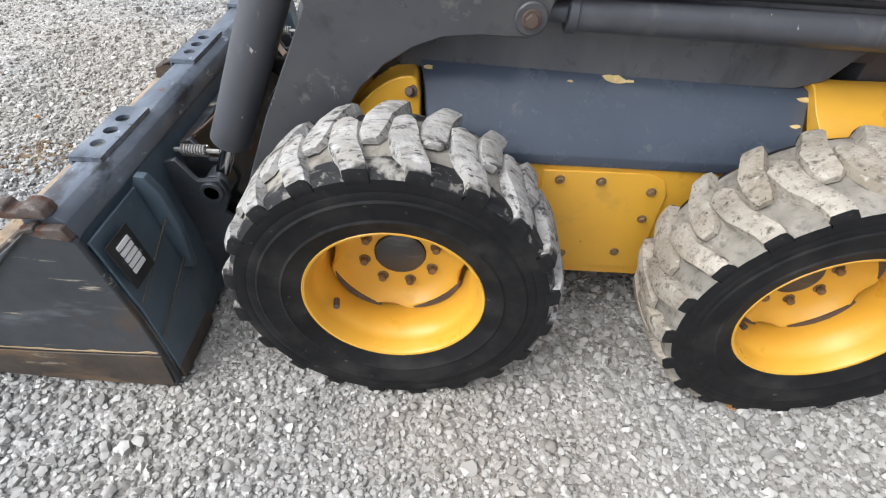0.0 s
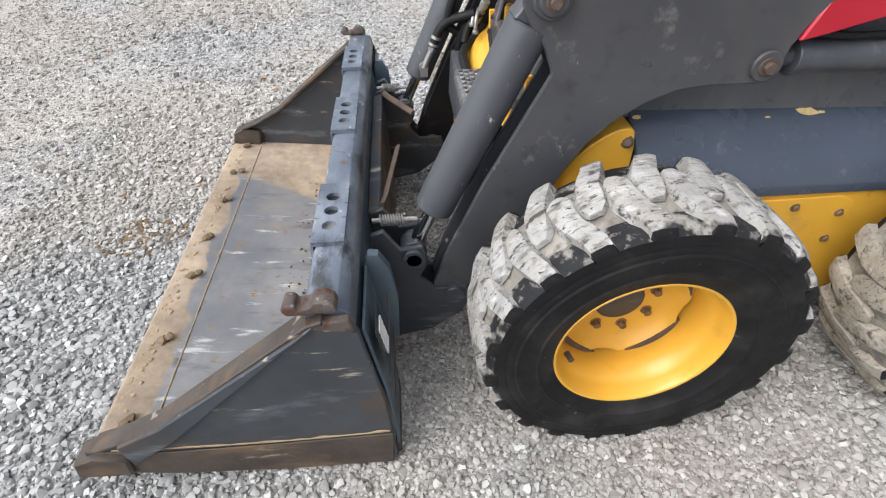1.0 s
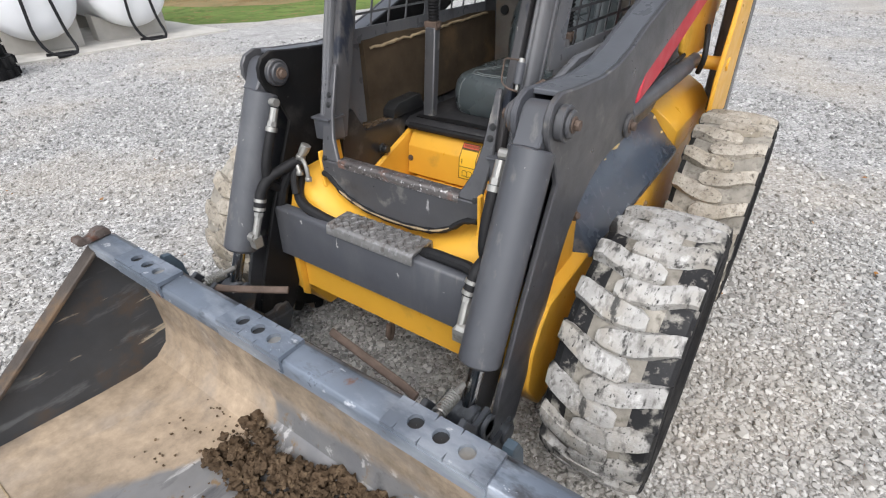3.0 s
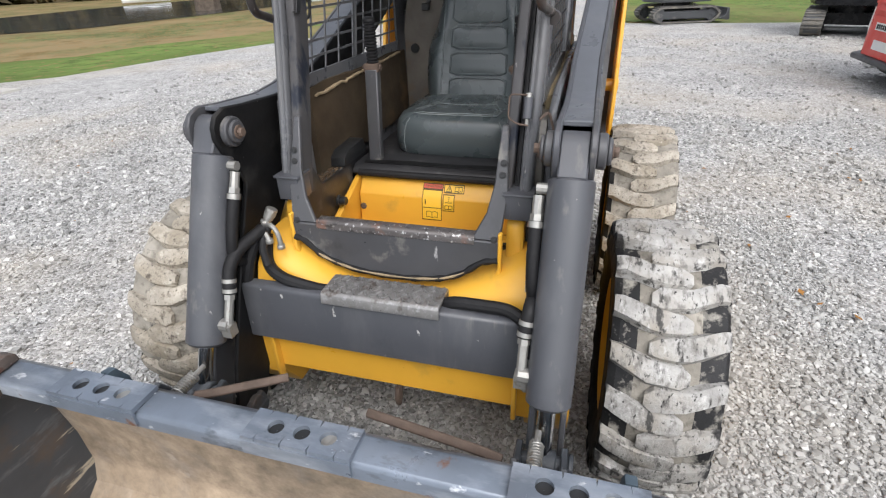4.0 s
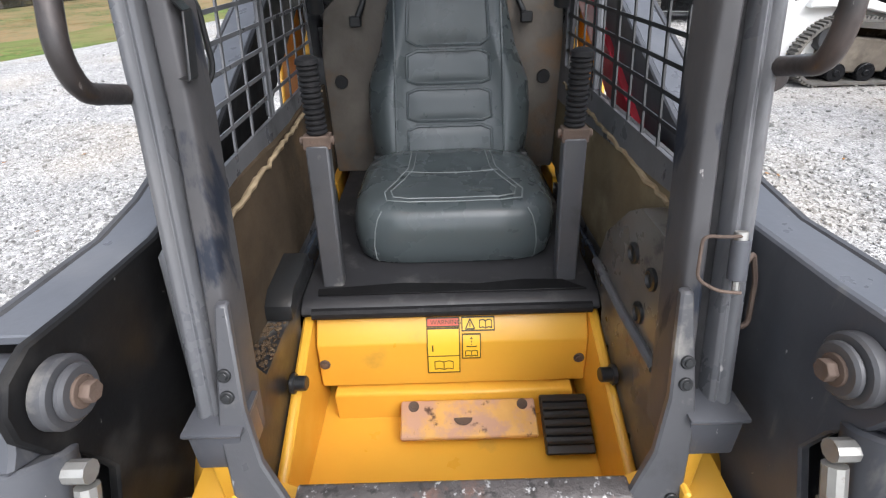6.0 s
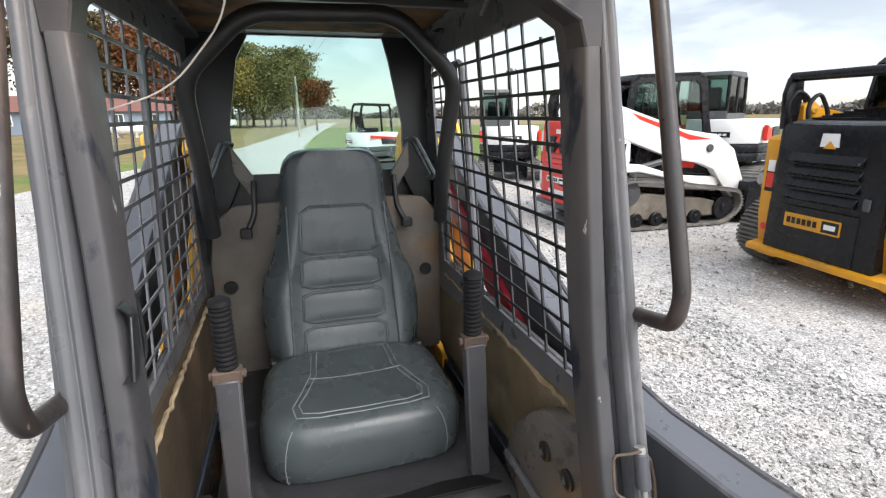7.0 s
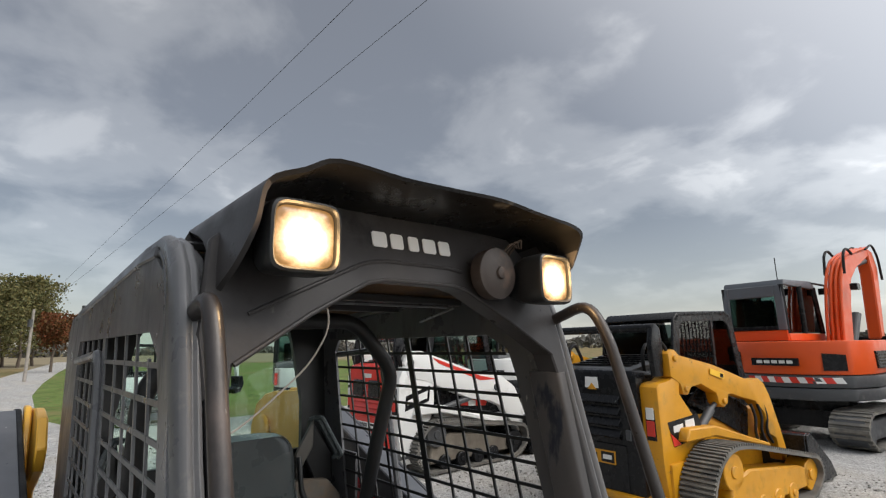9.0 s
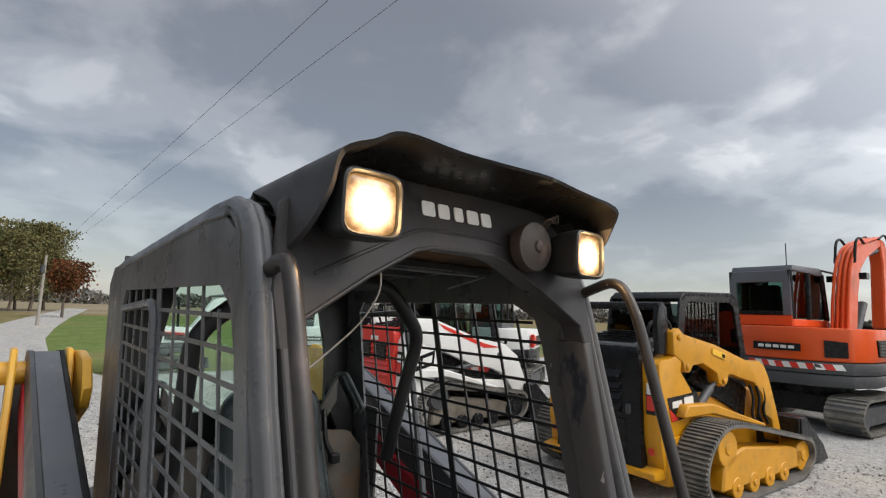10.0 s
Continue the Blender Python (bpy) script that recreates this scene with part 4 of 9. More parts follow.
# side covers
for s in (-1, 1):
    bm = B()
    rows = []
    for x in (0.01, 0.20, 0.45, 0.70, 0.955):
        z = -0.028 * (x - 0.01) / 0.94
        rows.append([(x + (0.06 if x < 0.1 else 0), s * 0.508, 0.560), (x + (0.055 if x < 0.1 else 0), s * 0.512, 0.592), (x + 0.036 * (x < 0.1), s * 0.455, 0.680 + z * 0.6), (x + 0.022 * (x < 0.1), s * 0.395, 0.762 + z), (x + 0.022 * (x < 0.1), s * 0.36, 0.775 + z), (x, s * 0.36, 0.56)])
    rows[-1] = [(p[0] + d, p[1], p[2]) for p, d in zip(rows[-1], (0.03, 0.045, 0.012, 0.022, 0.0, 0.0))]
    rings(bm, rows)
    part("side_cover", bm, BLUE_GREY, loader, "blue-grey sheet-metal side cover", 0.004)
    for cx, cd, size, seed in ((0.50, 0.965, 0.016, 1.0), (0.535, 0.955, 0.007, 2.0), (0.39, 0.90, 0.005, 3.0), (0.945, 0.55, 0.009, 4.0), (0.05, 0.93, 0.008, 5.0), (0.96, 0.9, 0.011, 6.0), (0.48, 0.985, 0.010, 7.0)):
        p, q = Vector((cx, s * 0.512, 0.592)), Vector((cx, s * 0.395, 0.762 - 0.028 * cx / 0.94))
        if cd > 0.5:
            p, q, cd = Vector((cx, s * 0.455, 0.680 - 0.018 * cx / 0.94)), q, cd * 2 - 1
        else:
            q, cd = Vector((cx, s * 0.455, 0.680 - 0.018 * cx / 0.94)), cd * 2
        mid_p, up = p.lerp(q, cd), (q - p).normalized()
        out_p = Vector((1, 0, 0)).cross(up) * (-1 if s > 0 else 1)
        if out_p.z < 0:
            out_p = -out_p
        bm = B()
        ring_p = []
        for k in range(9):
            a = 2 * math.pi * k / 9
            r = size * (1 + 0.6 * noise.noise(Vector((k * 1.7, seed * 3.3, 0))))
            ring_p.append(mid_p + Vector((1, 0, 0)) * r * 1.5 * math.cos(a) + up * r * 0.55 * math.sin(a))
        rings(bm, [[p + out_p * 0.0005 for p in ring_p], [p + out_p * 0.0022 for p in ring_p]])
        part("paint_chip", bm, CHIP, loader)
    bm = B()
    rings(bm, [[(x0, s * 0.498, 0.56), (x1, s * 0.500, 0.665), (x2, s * 0.462, 0.712 + dz), (x3, s * 0.404, 0.752 + dz), (x3, s * 0.36, 0.757 + dz), (x0, s * 0.36, 0.56)] for x0, x1, x2, x3, dz in ((0.985, 0.990, 0.965, 0.970, 0.0), (1.06, 1.06, 1.06, 1.06, -0.002), (1.16, 1.16, 1.16, 1.16, 0.0), (1.34, 1.34, 1.34, 1.34, 0.008), (1.58, 1.57, 1.56, 1.55, 0.012))])
    part("rear_fender", bm, YELLOW, loader, bevel=0.003)
    bm = B()
    prism(bm, [(0.35, 0.545), (0.62, 0.55), (0.66, 0.53), (0.68, 0.49), (0.68, 0.22), (0.35, 0.22)], "y", s * 0.500, s * 0.506)
    part("inspection_plate", bm, YELLOW, loader, bevel=0.002)
    for x, z in ((0.395, 0.520), (0.500, 0.520), (0.636, 0.495), (0.640, 0.405), (0.45, 0.265), (0.60, 0.28)):
        bolt("plate_bolt", (x, s * 0.506, z), (0, s, 0), 0.009, loader, NUT, 0.009)
    bolt("fender_bolt", (0.012, s * 0.462, 0.716), (-0.3, s, 0.3), 0.011, loader, RUST, 0.014)

# dark cab tub sides
for s in (-1, 1):
    bm = B()
    prism(bm, [(-0.02, 0.74), (-0.06, 0.82), (-0.02, 1.08), (0.10, 1.11), (1.02, 1.11), (1.06, 0.84), (1.0, 0.76), (0.93, 0.735)], "y", s * 0.372, s * 0.392)
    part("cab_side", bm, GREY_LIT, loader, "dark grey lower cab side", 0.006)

# lift arms
OUT = [(-0.281, 1.040), (-0.279, 1.070), (-0.262, 1.095), (-0.226, 1.108), (-0.15, 1.100), (0.014, 1.090), (0.12, 1.100), (0.20, 1.120), (0.30, 1.154), (1.44, 1.560), (1.52, 1.555), (1.56, 1.50), (1.54, 1.44), (1.44, 1.405), (0.325, 0.985), (0.305, 0.94), (0.295, 0.885),
       (0.262, 0.860), (0.16, 0.861), (0.084, 0.853), (0.02, 0.828), (-0.044, 0.786), (-0.10, 0.730), (-0.14, 0.665), (-0.200, 0.540), (-0.330, 0.262), (-0.365, 0.232), (-0.42, 0.232), (-0.455, 0.262), (-0.463, 0.31), (-0.425, 0.430), (-0.335, 0.640), (-0.205, 0.900), (-0.225, 0.95), (-0.262, 1.0)]
for s in (-1, 1):
    bm = B()
    prism(bm, OUT, "y", s * 0.492, s * 0.478)
    arm = part("lift_arm", bm, GREY, loader, "dark grey steel lift arm", 0.003)
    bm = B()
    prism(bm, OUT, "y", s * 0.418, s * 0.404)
    # far inner plate carries shade in its colour, near one stays grey
    part("inner_plate", bm, BLACK_SHADE_PAINT if s > 0 else FRONT_GREY, arm, "inner arm plate with its shade painted in" if s > 0 else "scuffed grey inner arm plate", 0.003)
    bm = B()
    top = [(-0.205, 1.1035), (-0.16, 1.098), (0.014, 1.088), (0.12, 1.098), (0.20, 1.118), (0.30, 1.152), (1.44, 1.558)]
    vs = []
    for x, z in top:
        vs.append([(x, s * 0.4795, z), (x, s * 0.4165, z), (x, s * 0.4165, z - 0.012), (x, s * 0.4795, z - 0.012)])
    rings(bm, vs)
    part("top_plate", bm, ARM_TOP, arm, "lift arm top plate with skylight in its paint", 0.002)
    bm = B()
    low = [(-0.18, 0.58), (-0.12, 0.70), (-0.04, 0.79), (0.09, 0.858), (0.25, 0.866), (0.31, 0.96), (1.44, 1.412)]
    rings(bm, [[(x, s * 0.4795, z), (x, s * 0.4165, z), (x, s * 0.4165, z + 0.012), (x, s * 0.4795, z + 0.012)] for x, z in low])
    part("bottom_plate", bm, GREY, arm, bevel=0.002)
    bm = B()
    prism(bm, [(0.312, 0.950), (0.345, 1.045), (1.44, 1.468), (1.44, 1.385), (0.47, 0.995), (0.36, 0.962)], "y", s * (0.480 if s > 0 else 0.398), s * 0.498)
    part("red_stripe", bm, RED, arm, "red painted lower edge of the arm", 0.004)
    # pins
    for y0, y1, tag in ((0.492, 0.512, "outer"), (0.404, 0.386, "inner")):
        bm = B()
        cyl(bm, (-0.226, s * y0, 1.048), (-0.226, s * y1, 1.048), 0.038, 28)
        cyl(bm, (-0.226, s * y1, 1.048), (-0.226, s * (y1 + (0.010 if y1 > y0 else -0.010)), 1.048), 0.029, 24)
        part("pin_boss", bm, GREY, arm, "round pin boss", 0.003)
        way = s if y1 > y0 else -s
        bolt("pin_bolt", (-0.226, s * (y1 + (0.010 if y1 > y0 else -0.010)), 1.048), (0, way, 0), 0.012, arm, RUST, 0.014)
    bm = B()
    cyl(bm, (0.261, s * 0.492, 0.902), (0.261, s * 0.503, 0.902), 0.034, 24)
    part("lift_pin", bm, GREY, arm, bevel=0.003)
    bolt("lift_pin_bolt", (0.261, s * 0.503, 0.902), (0, s, 0), 0.014, arm, RUST, 0.016)
    # lift cylinder
    bm = B()
    cyl(bm, (0.34, s * 0.448, 0.904), (1.12, s * 0.448, 0.892), 0.036, 28)
    cyl(bm, (0.34, s * 0.448, 0.904), (0.36, s * 0.448, 0.904), 0.041, 28)
    cyl(bm, (0.30, s * 0.448, 0.904), (0.34, s * 0.448, 0.904), 0.022, 20)
    cyl(bm, (0.261, s * 0.42, 0.902), (0.261, s * 0.476, 0.902), 0.033, 24)
    cyl(bm, (1.12, s * 0.448, 0.892), (1.28, s * 0.448, 0.89), 0.030, 20)
    part("lift_cylinder", bm, FRONT_GREY, loader, "dark grey hydraulic lift cylinder", 0.002)
    bm = B()
    tube(bm, [(0.30, s * 0.470, 0.93), (0.33, s * 0.475, 0.965), (0.45, s * 0.47, 0.95), (0.70, s * 0.46, 0.955), (1.05, s * 0.45, 0.95)], 0.008, 8, 0.03)
    part("lift_hose", bm, BLACK, loader)
    # bucket cylinder
    d = Vector((-0.515 + 0.226, 0, 0.415 - 1.048)).normalized()
    top0 = Vector((-0.226, s * 0.448, 1.048))
    bm = B()
    cyl(bm, top0 + d * 0.062, top0 + d * 0.555, 0.050, 36)
    cyl(bm, top0 + d * 0.548, top0 + d * 0.560, 0.043, 36)
    ram = part("bucket_cylinder", bm, FRONT_GREY, loader, "dark grey bucket tilt cylinder", 0.004)
    bm = B()
    side = Vector((0, 1, 0))
    fwd = d.cross(side)
    w = 0.031
    outline = []
    for k in range(9):
        a = math.pi * k / 8
        outline.append(top0 - d * (0.040 * math.sin(a)) + fwd * (0.040 * math.cos(a)))
    outline += [top0 + d * 0.045 - fwd * 0.040, top0 + d * 0.064 - fwd * 0.046, top0 + d * 0.064 + fwd * 0.046, top0 + d * 0.045 + fwd * 0.040]
    rings(bm, [[p + side * w for p in outline], [p - side * w for p in outline]])
    part("cylinder_eye", bm, FRONT_GREY, ram, bevel=0.004)
    bm = B()
    cyl(bm, top0 + d * 0.55, top0 + d * 0.68, 0.019, 20)
    part("rod", bm, CHROME, ram, "bare chrome piston rod")
    bm = B()
    foot = Vector((-0.515, s * 0.448, 0.415))
    cyl(bm, foot - side * 0.03, foot + side * 0.03, 0.036, 24)
    part("rod_eye", bm, STEEL_DARK, ram, bevel=0.003)
    # hose along the cylinder
    inn = -s
    bm = B()
    a0 = top0 + d * 0.10 + side * inn * 0.066 - fwd * 0.0
    tube(bm, [a0, a0 + d * 0.045], 0.012, 10)
    tube(bm, [top0 + d * 0.085 + side * inn * 0.045, top0 + d * 0.085 + side * inn * 0.072], 0.0125, 10)
    tube(bm, [a0 + d * 0.04, a0 + d * 0.055], 0.0145, 6)
    part("hose_fitting", bm, ZINC, ram, "dull metal hose fitting")
    bm = B()
    tube(bm, [a0 + d * 0.055, (-0.335, s * 0.384, 0.81), (-0.345, s * 0.390, 0.74), (-0.285, s * 0.398, 0.70)], 0.0150, 12, 0.05)
    part("hose", bm, BLACK, ram, "black hydraulic hose")
    bm = B()
    cyl(bm, a0 + d * 0.056, a0 + d * 0.070, 0.0175, 14)
    part("hose_ring", bm, ZINC, ram)
    bm = B()
    if s > 0:
        pts = [(-0.399, 0.382, 0.670), (-0.372, 0.386, 0.735), (-0.330, 0.380, 0.765), (-0.250, 0.352, 0.790)]
    else:
        pts = [(-0.399, -0.382, 0.670), (-0.372, -0.388, 0.730), (-0.330, -0.392, 0.740), (-0.252, -0.380, 0.700)]
    tube(bm, pts, 0.0165, 12, 0.05)
    part("sleeved_hose", bm, BLACK, ram, "black hose in a woven sleeve")
    for k in (0.0, 0.026):
        bm = B()
        p0, p1 = Vector(pts[0]), Vector(pts[1])
        w0 = (p1 - p0).normalized()
        cyl(bm, p0 + w0 * (k + 0.004), p0 + w0 * (k + 0.014), 0.0185, 14)
        part("hose_ring", bm, ZINC, ram)
    bm = B()
    low0 = top0 + d * 0.50 + side * inn * 0.066
    tube(bm, [low0, low0 - d * 0.07], 0.0115, 10)
    tube(bm, [low0 - d * 0.07, low0 - d * 0.085], 0.0145, 6)
    tube(bm, [low0 + side * inn * -0.02, low0 + side * inn * 0.005], 0.018, 10)
    box(bm, *(sorted((low0.x - 0.014, low0.x + 0.014)) + sorted((low0.y - 0.014, low0.y + 0.014)) + [low0.z - 0.03, low0.z + 0.005]))
    part("lower_fitting", bm, ZINC, ram)

# the arms stand a little wider at the rear
for ob in [o for o in loader.children_recursive if o.name.split(".")[0] == "lift_arm" or (o.parent and o.parent.name.split(".")[0] == "lift_arm")]:
    for v in ob.data.vertices:
        if v.co.x > 0.32:
            v.co.y += math.copysign(0.045 * (v.co.x - 0.32) / 1.16, v.co.y)

# crossbar between the arm legs
bm = B()
prism(bm, [(-0.338, 0.482), (-0.331, 0.646), (-0.322, 0.653), (-0.290, 0.653), (-0.288, 0.482)], "y", -0.404, 0.404)
part("crossbar", bm, FRONT_GREY, loader, "dark grey box beam between the lift arms", 0.004)

# step on the crossbar
bm = B()
prism(bm, [(-0.3435, 0.637), (-0.340, 0.664), (-0.333, 0.670), (-0.250, 0.672), (-0.243, 0.666), (-0.241, 0.640), (-0.247, 0.640), (-0.251, 0.661), (-0.331, 0.6585), (-0.3375, 0.637)], "y", -0.166, 0.154)
step = part("step", bm, STEP, loader, "worn chequer-plate step", 0.002)
bm = B()
for i in range(5):
    for k in range(18):
        y, x = -0.154 + 0.0168 * k + (0.008 if i % 2 else 0), -0.324 + 0.0165 * i
        w0 = (0.006, 0.004) if (i + k) % 2 else (0.006, -0.004)
        rings(bm, [[(x - w0[0] * q, y - w0[1] * q + e, z) for e, z in ((-0.0035, 0.6705), (-0.0018, 0.6755), (0.0018, 0.6755), (0.0035, 0.6705))] for q in (-1, -0.6, 0.6, 1)])
part("studs", bm, STEP, step)

# threshold gate
arc = [(-0.285, 0.715), (-0.255, 0.705), (-0.215, 0.668), (-0.165, 0.643), (-0.10, 0.628), (0.0, 0.622), (0.09, 0.626), (0.15, 0.640), (0.20, 0.662), (0.245, 0.695), (0.285, 0.705)]
bm = B()
prism(bm, [(-0.288, 0.795), (0.288, 0.795)] + [(-y, z + 0.040) for y, z in arc], "x", -0.205, -0.190)
part("threshold", bm, GREY, loader, "dark grey threshold plate of the cab entry", 0.003)
bm = B()
seam = smooth_run([(-0.207, -y, z + 0.038 + 0.002 * math.sin(31 * y)) for y, z in arc], 3)
tube(bm, seam, [0.0085 + 0.0016 * math.sin(k * 2.3) for k in range(len(seam))], 8)
part("seal", bm, BLACK, loader, "cracked black rubber edge seal")
bm = B()
tube(bm, [(x - 0.0065, y, z + 0.0035) for x, y, z in seam[6:-6]], [0.0030 + 0.0012 * math.sin(k * 1.7) for k in range(len(seam) - 12)], 6)
part("seal_core", bm, TORN, loader, "tan perished core of the seal")
bm = B()
prism(bm, [(-0.2075, 0.783), (-0.2075, 0.802), (-0.200, 0.807), (-0.172, 0.807), (-0.167, 0.802), (-0.167, 0.7955), (-0.204, 0.7955), (-0.204, 0.783)], "y", -0.225, 0.215)
part("threshold_step", bm, TREADLE, loader, "scuffed treadplate on the threshold", 0.003)
for s in (-1, 1):
    bm = B()
    prism(bm, [(0.216 * s, 0.796), (0.2885 * s, 0.796), (0.300 * s, 0.905), (0.287 * s, 1.06), (0.272 * s, 1.06), (0.265 * s, 0.93), (0.250 * s, 0.86)], "x", 0.0, 0.014)
    for v in bm.verts:
        v.co.x += -0.204 + 0.36 * max(0.0, v.co.z - 0.79)
    part("gusset", bm, GREY, loader, bevel=0.003)
    for y, z in ((0.274, 0.80), (0.283, 0.95), (0.284, 0.977)):
        bolt("gusset_bolt", (-0.205 + 0.36 * (z - 0.79), y * s, z), (-1, 0, 0.3), 0.006, loader, BLACK_PLASTIC, 0.005)

# hoses on the front
bm = B()
tube(bm, [(-0.215, 0.37, 0.75), (-0.275, 0.345, 0.69), (-0.300, 0.29, 0.670), (-0.295, 0.18, 0.645), (-0.280, 0.05, 0.64), (-0.280, -0.15, 0.64), (-0.298, -0.20, 0.668), (-0.305, -0.34, 0.672), (-0.335, -0.392, 0.645), (-0.355, -0.392, 0.58)], 0.0165, 10, 0.05)
part("cross_hose", bm, BLACK, loader, "sleeved black hose across the front")
for pts, r in (([(-0.31, 0.405, 0.62), (-0.29, 0.385, 0.72), (-0.25, 0.365, 0.78)], 0.017), ([(-0.235, 0.345, 0.79), (-0.275, 0.35, 0.75), (-0.29, 0.33, 0.70)], 0.012)):
    bm = B()
    tube(bm, pts, r, 10, 0.04)
    part("front_hose", bm, BLACK, loader)
for p, q, r in (((-0.25, 0.378, 0.745), (-0.215, 0.335, 0.835), 0.011), ((-0.245, 0.37, 0.76), (-0.237, 0.36, 0.78), 0.017), ((-0.222, 0.344, 0.815), (-0.215, 0.335, 0.835), 0.016), 
               ((-0.24, -0.375, 0.79), (-0.25, -0.378, 0.69), 0.012), ((-0.24, -0.375, 0.80), (-0.242, -0.376, 0.775), 0.017), ((-0.247, -0.378, 0.72), (-0.25, -0.378, 0.695), 0.017), ((-0.352, -0.392, 0.585), (-0.37, -0.392, 0.49), 0.0125), ((-0.366, -0.392, 0.515), (-0.37, -0.392, 0.49), 0.016)):
    bm = B()
    cyl(bm, p, q, r, 10)
    part("coupler", bm, ZINC, loader, "dull metal hydraulic coupler", 0.001)

for p, q, count in (((-0.25, 0.378, 0.745), (-0.215, 0.335, 0.835), 6), ((-0.24, -0.375, 0.79), (-0.25, -0.378, 0.69), 5)):
    p, q = Vector(p), Vector(q)
    for k in range(count):
        bm = B()
        mid_p, way = p.lerp(q, (k + 0.5) / count), (q - p).normalized()
        cyl(bm, mid_p - way * 0.0055, mid_p + way * 0.0055, 0.0165 if k % 2 else 0.0140, 6 if k % 2 else 14)
        part("coupler_nut", bm, ZINC, loader, "hexagonal coupler nut", 0.001)
for pts in ([(-0.238, 0.362, 0.79), (-0.243, 0.330, 0.802), (-0.252, 0.306, 0.782), (-0.254, 0.303, 0.742)], [(-0.243, 0.368, 0.775), (-0.256, 0.345, 0.786), (-0.262, 0.330, 0.760)]):
    bm = B()
    tube(bm, pts, 0.0068, 10, 0.02)
    end = Vector(pts[-1])
    pipe = part("bent_pipe", bm, ZINC, loader, "bent zinc hydraulic pipe")
    bm = B()
    cyl(bm, end - Vector((0, 0, 0.006)), end + Vector((0, 0, 0.006)), 0.0115, 6)
    part("pipe_nut", bm, ZINC, pipe, bevel=0.001)

# rear towers and engine body
for s in (-1, 1):
    for y in (0.568, 0.432):
        bm = B()
        prism(bm, [(1.16, 0.90), (1.05, 0.96), (1.04, 1.04), (1.16, 1.18), (1.28, 1.26), (1.36, 1.44), (1.40, 1.52), (1.46, 1.563), (1.53, 1.563), (1.58, 1.52), (1.60, 1.38), (1.60, 0.90)] if y < 0.5 else [(1.20, 0.60), (1.17, 0.84), (1.24, 1.02), (1.36, 1.44), (1.40, 1.52), (1.46, 1.563), (1.53, 1.563), (1.58, 1.52), (1.60, 1.38), (1.60, 0.62)], "y", s * y - 0.009, s * y + 0.009)
        part("arm_tower", bm, YELLOW, loader, "yellow upright arm tower plate", 0.004)
    bm = B()
    cyl(bm, (1.48, s * 0.60, 1.49), (1.48, s * 0.40, 1.49), 0.035, 24)
    part("tower_pin", bm, YELLOW, loader, bevel=0.004)
    bm = B()
    prism(bm, [(1.50, 1.02), (1.44, 1.32), (1.19, 1.42), (1.16, 1.48), (1.24, 1.55), (1.40, 1.562), (1.62, 1.545), (1.73, 1.525), (1.82, 1.48), (1.87, 1.38), (1.86, 1.20), (1.78, 1.02)], "y", s * 0.395, s * 0.419)
    pivot = part("pivot_plate", bm, YELLOW, loader, "yellow rounded arm pivot plate", 0.004)
    bm = B()
    cyl(bm, (1.70, s * 0.392, 1.385), (1.70, s * 0.372, 1.385), 0.058, 24)
    part("pivot_boss", bm, YELLOW, pivot, bevel=0.006)
    bm = B()
    cyl(bm, (1.315, s * 0.585, 0.878), (1.315, s * 0.40, 0.878), 0.028, 20)
    part("cylinder_pin", bm, YELLOW, loader, bevel=0.004)
    bm = B()
    box(bm, 1.601, 1.72, min(s * 0.47, s * 0.578), max(s * 0.47, s * 0.578), 0.45, 1.47)
    part("rear_post", bm, GREY_LIT, loader, "light grey rear corner post", 0.01)
    bm = B()
    tube(bm, [(1.19, s * 0.49, 0.86), (1.15, s * 0.51, 0.92), (1.17, s * 0.50, 1.0), (1.24, s * 0.48, 1.03)], 0.011, 8, 0.03)
    part("tower_hose", bm, BLACK, loader)
bm = B()
prism(bm, [(1.10, 0.48), (1.10, 1.05), (1.62, 1.08), (1.70, 1.0), (1.72, 0.40), (1.60, 0.30)], "y", -0.35, 0.35)
part("engine_cover", bm, GREY, loader, bevel=0.02, segs=2)

# ---- bucket ----
bm = B()
# shell: floor, curved heel and back, as one bent plate
inner = [(-1.345, 0.094), (-1.15, 0.073), (-0.90, 0.048), (-0.76, 0.040), (-0.69, 0.055), (-0.642, 0.095), (-0.622, 0.16), (-0.625, 0.28), (-0.645, 0.42), (-0.672, 0.535)]
outer = [(-0.648, 0.540), (-0.622, 0.42), (-0.600, 0.28), (-0.590, 0.16), (-0.590, 0.06), (-0.592, 0.022), (-0.70, 0.020), (-0.90, 0.030), (-1.15, 0.056), (-1.345, 0.080)]
prism(bm, inner + outer, "y", -0.828, 0.828)
bmesh.ops.recalc_face_normals(bm, faces=bm.faces)
for f in bm.faces:
    f.material_index = 1 if f.normal.x > 0.3 or f.normal.z < -0.3 else 0
bucket = part("bucket", bm, [STEEL, BUCKET_BACK], loader, "worn steel bucket with a muddy floor", angle=25)
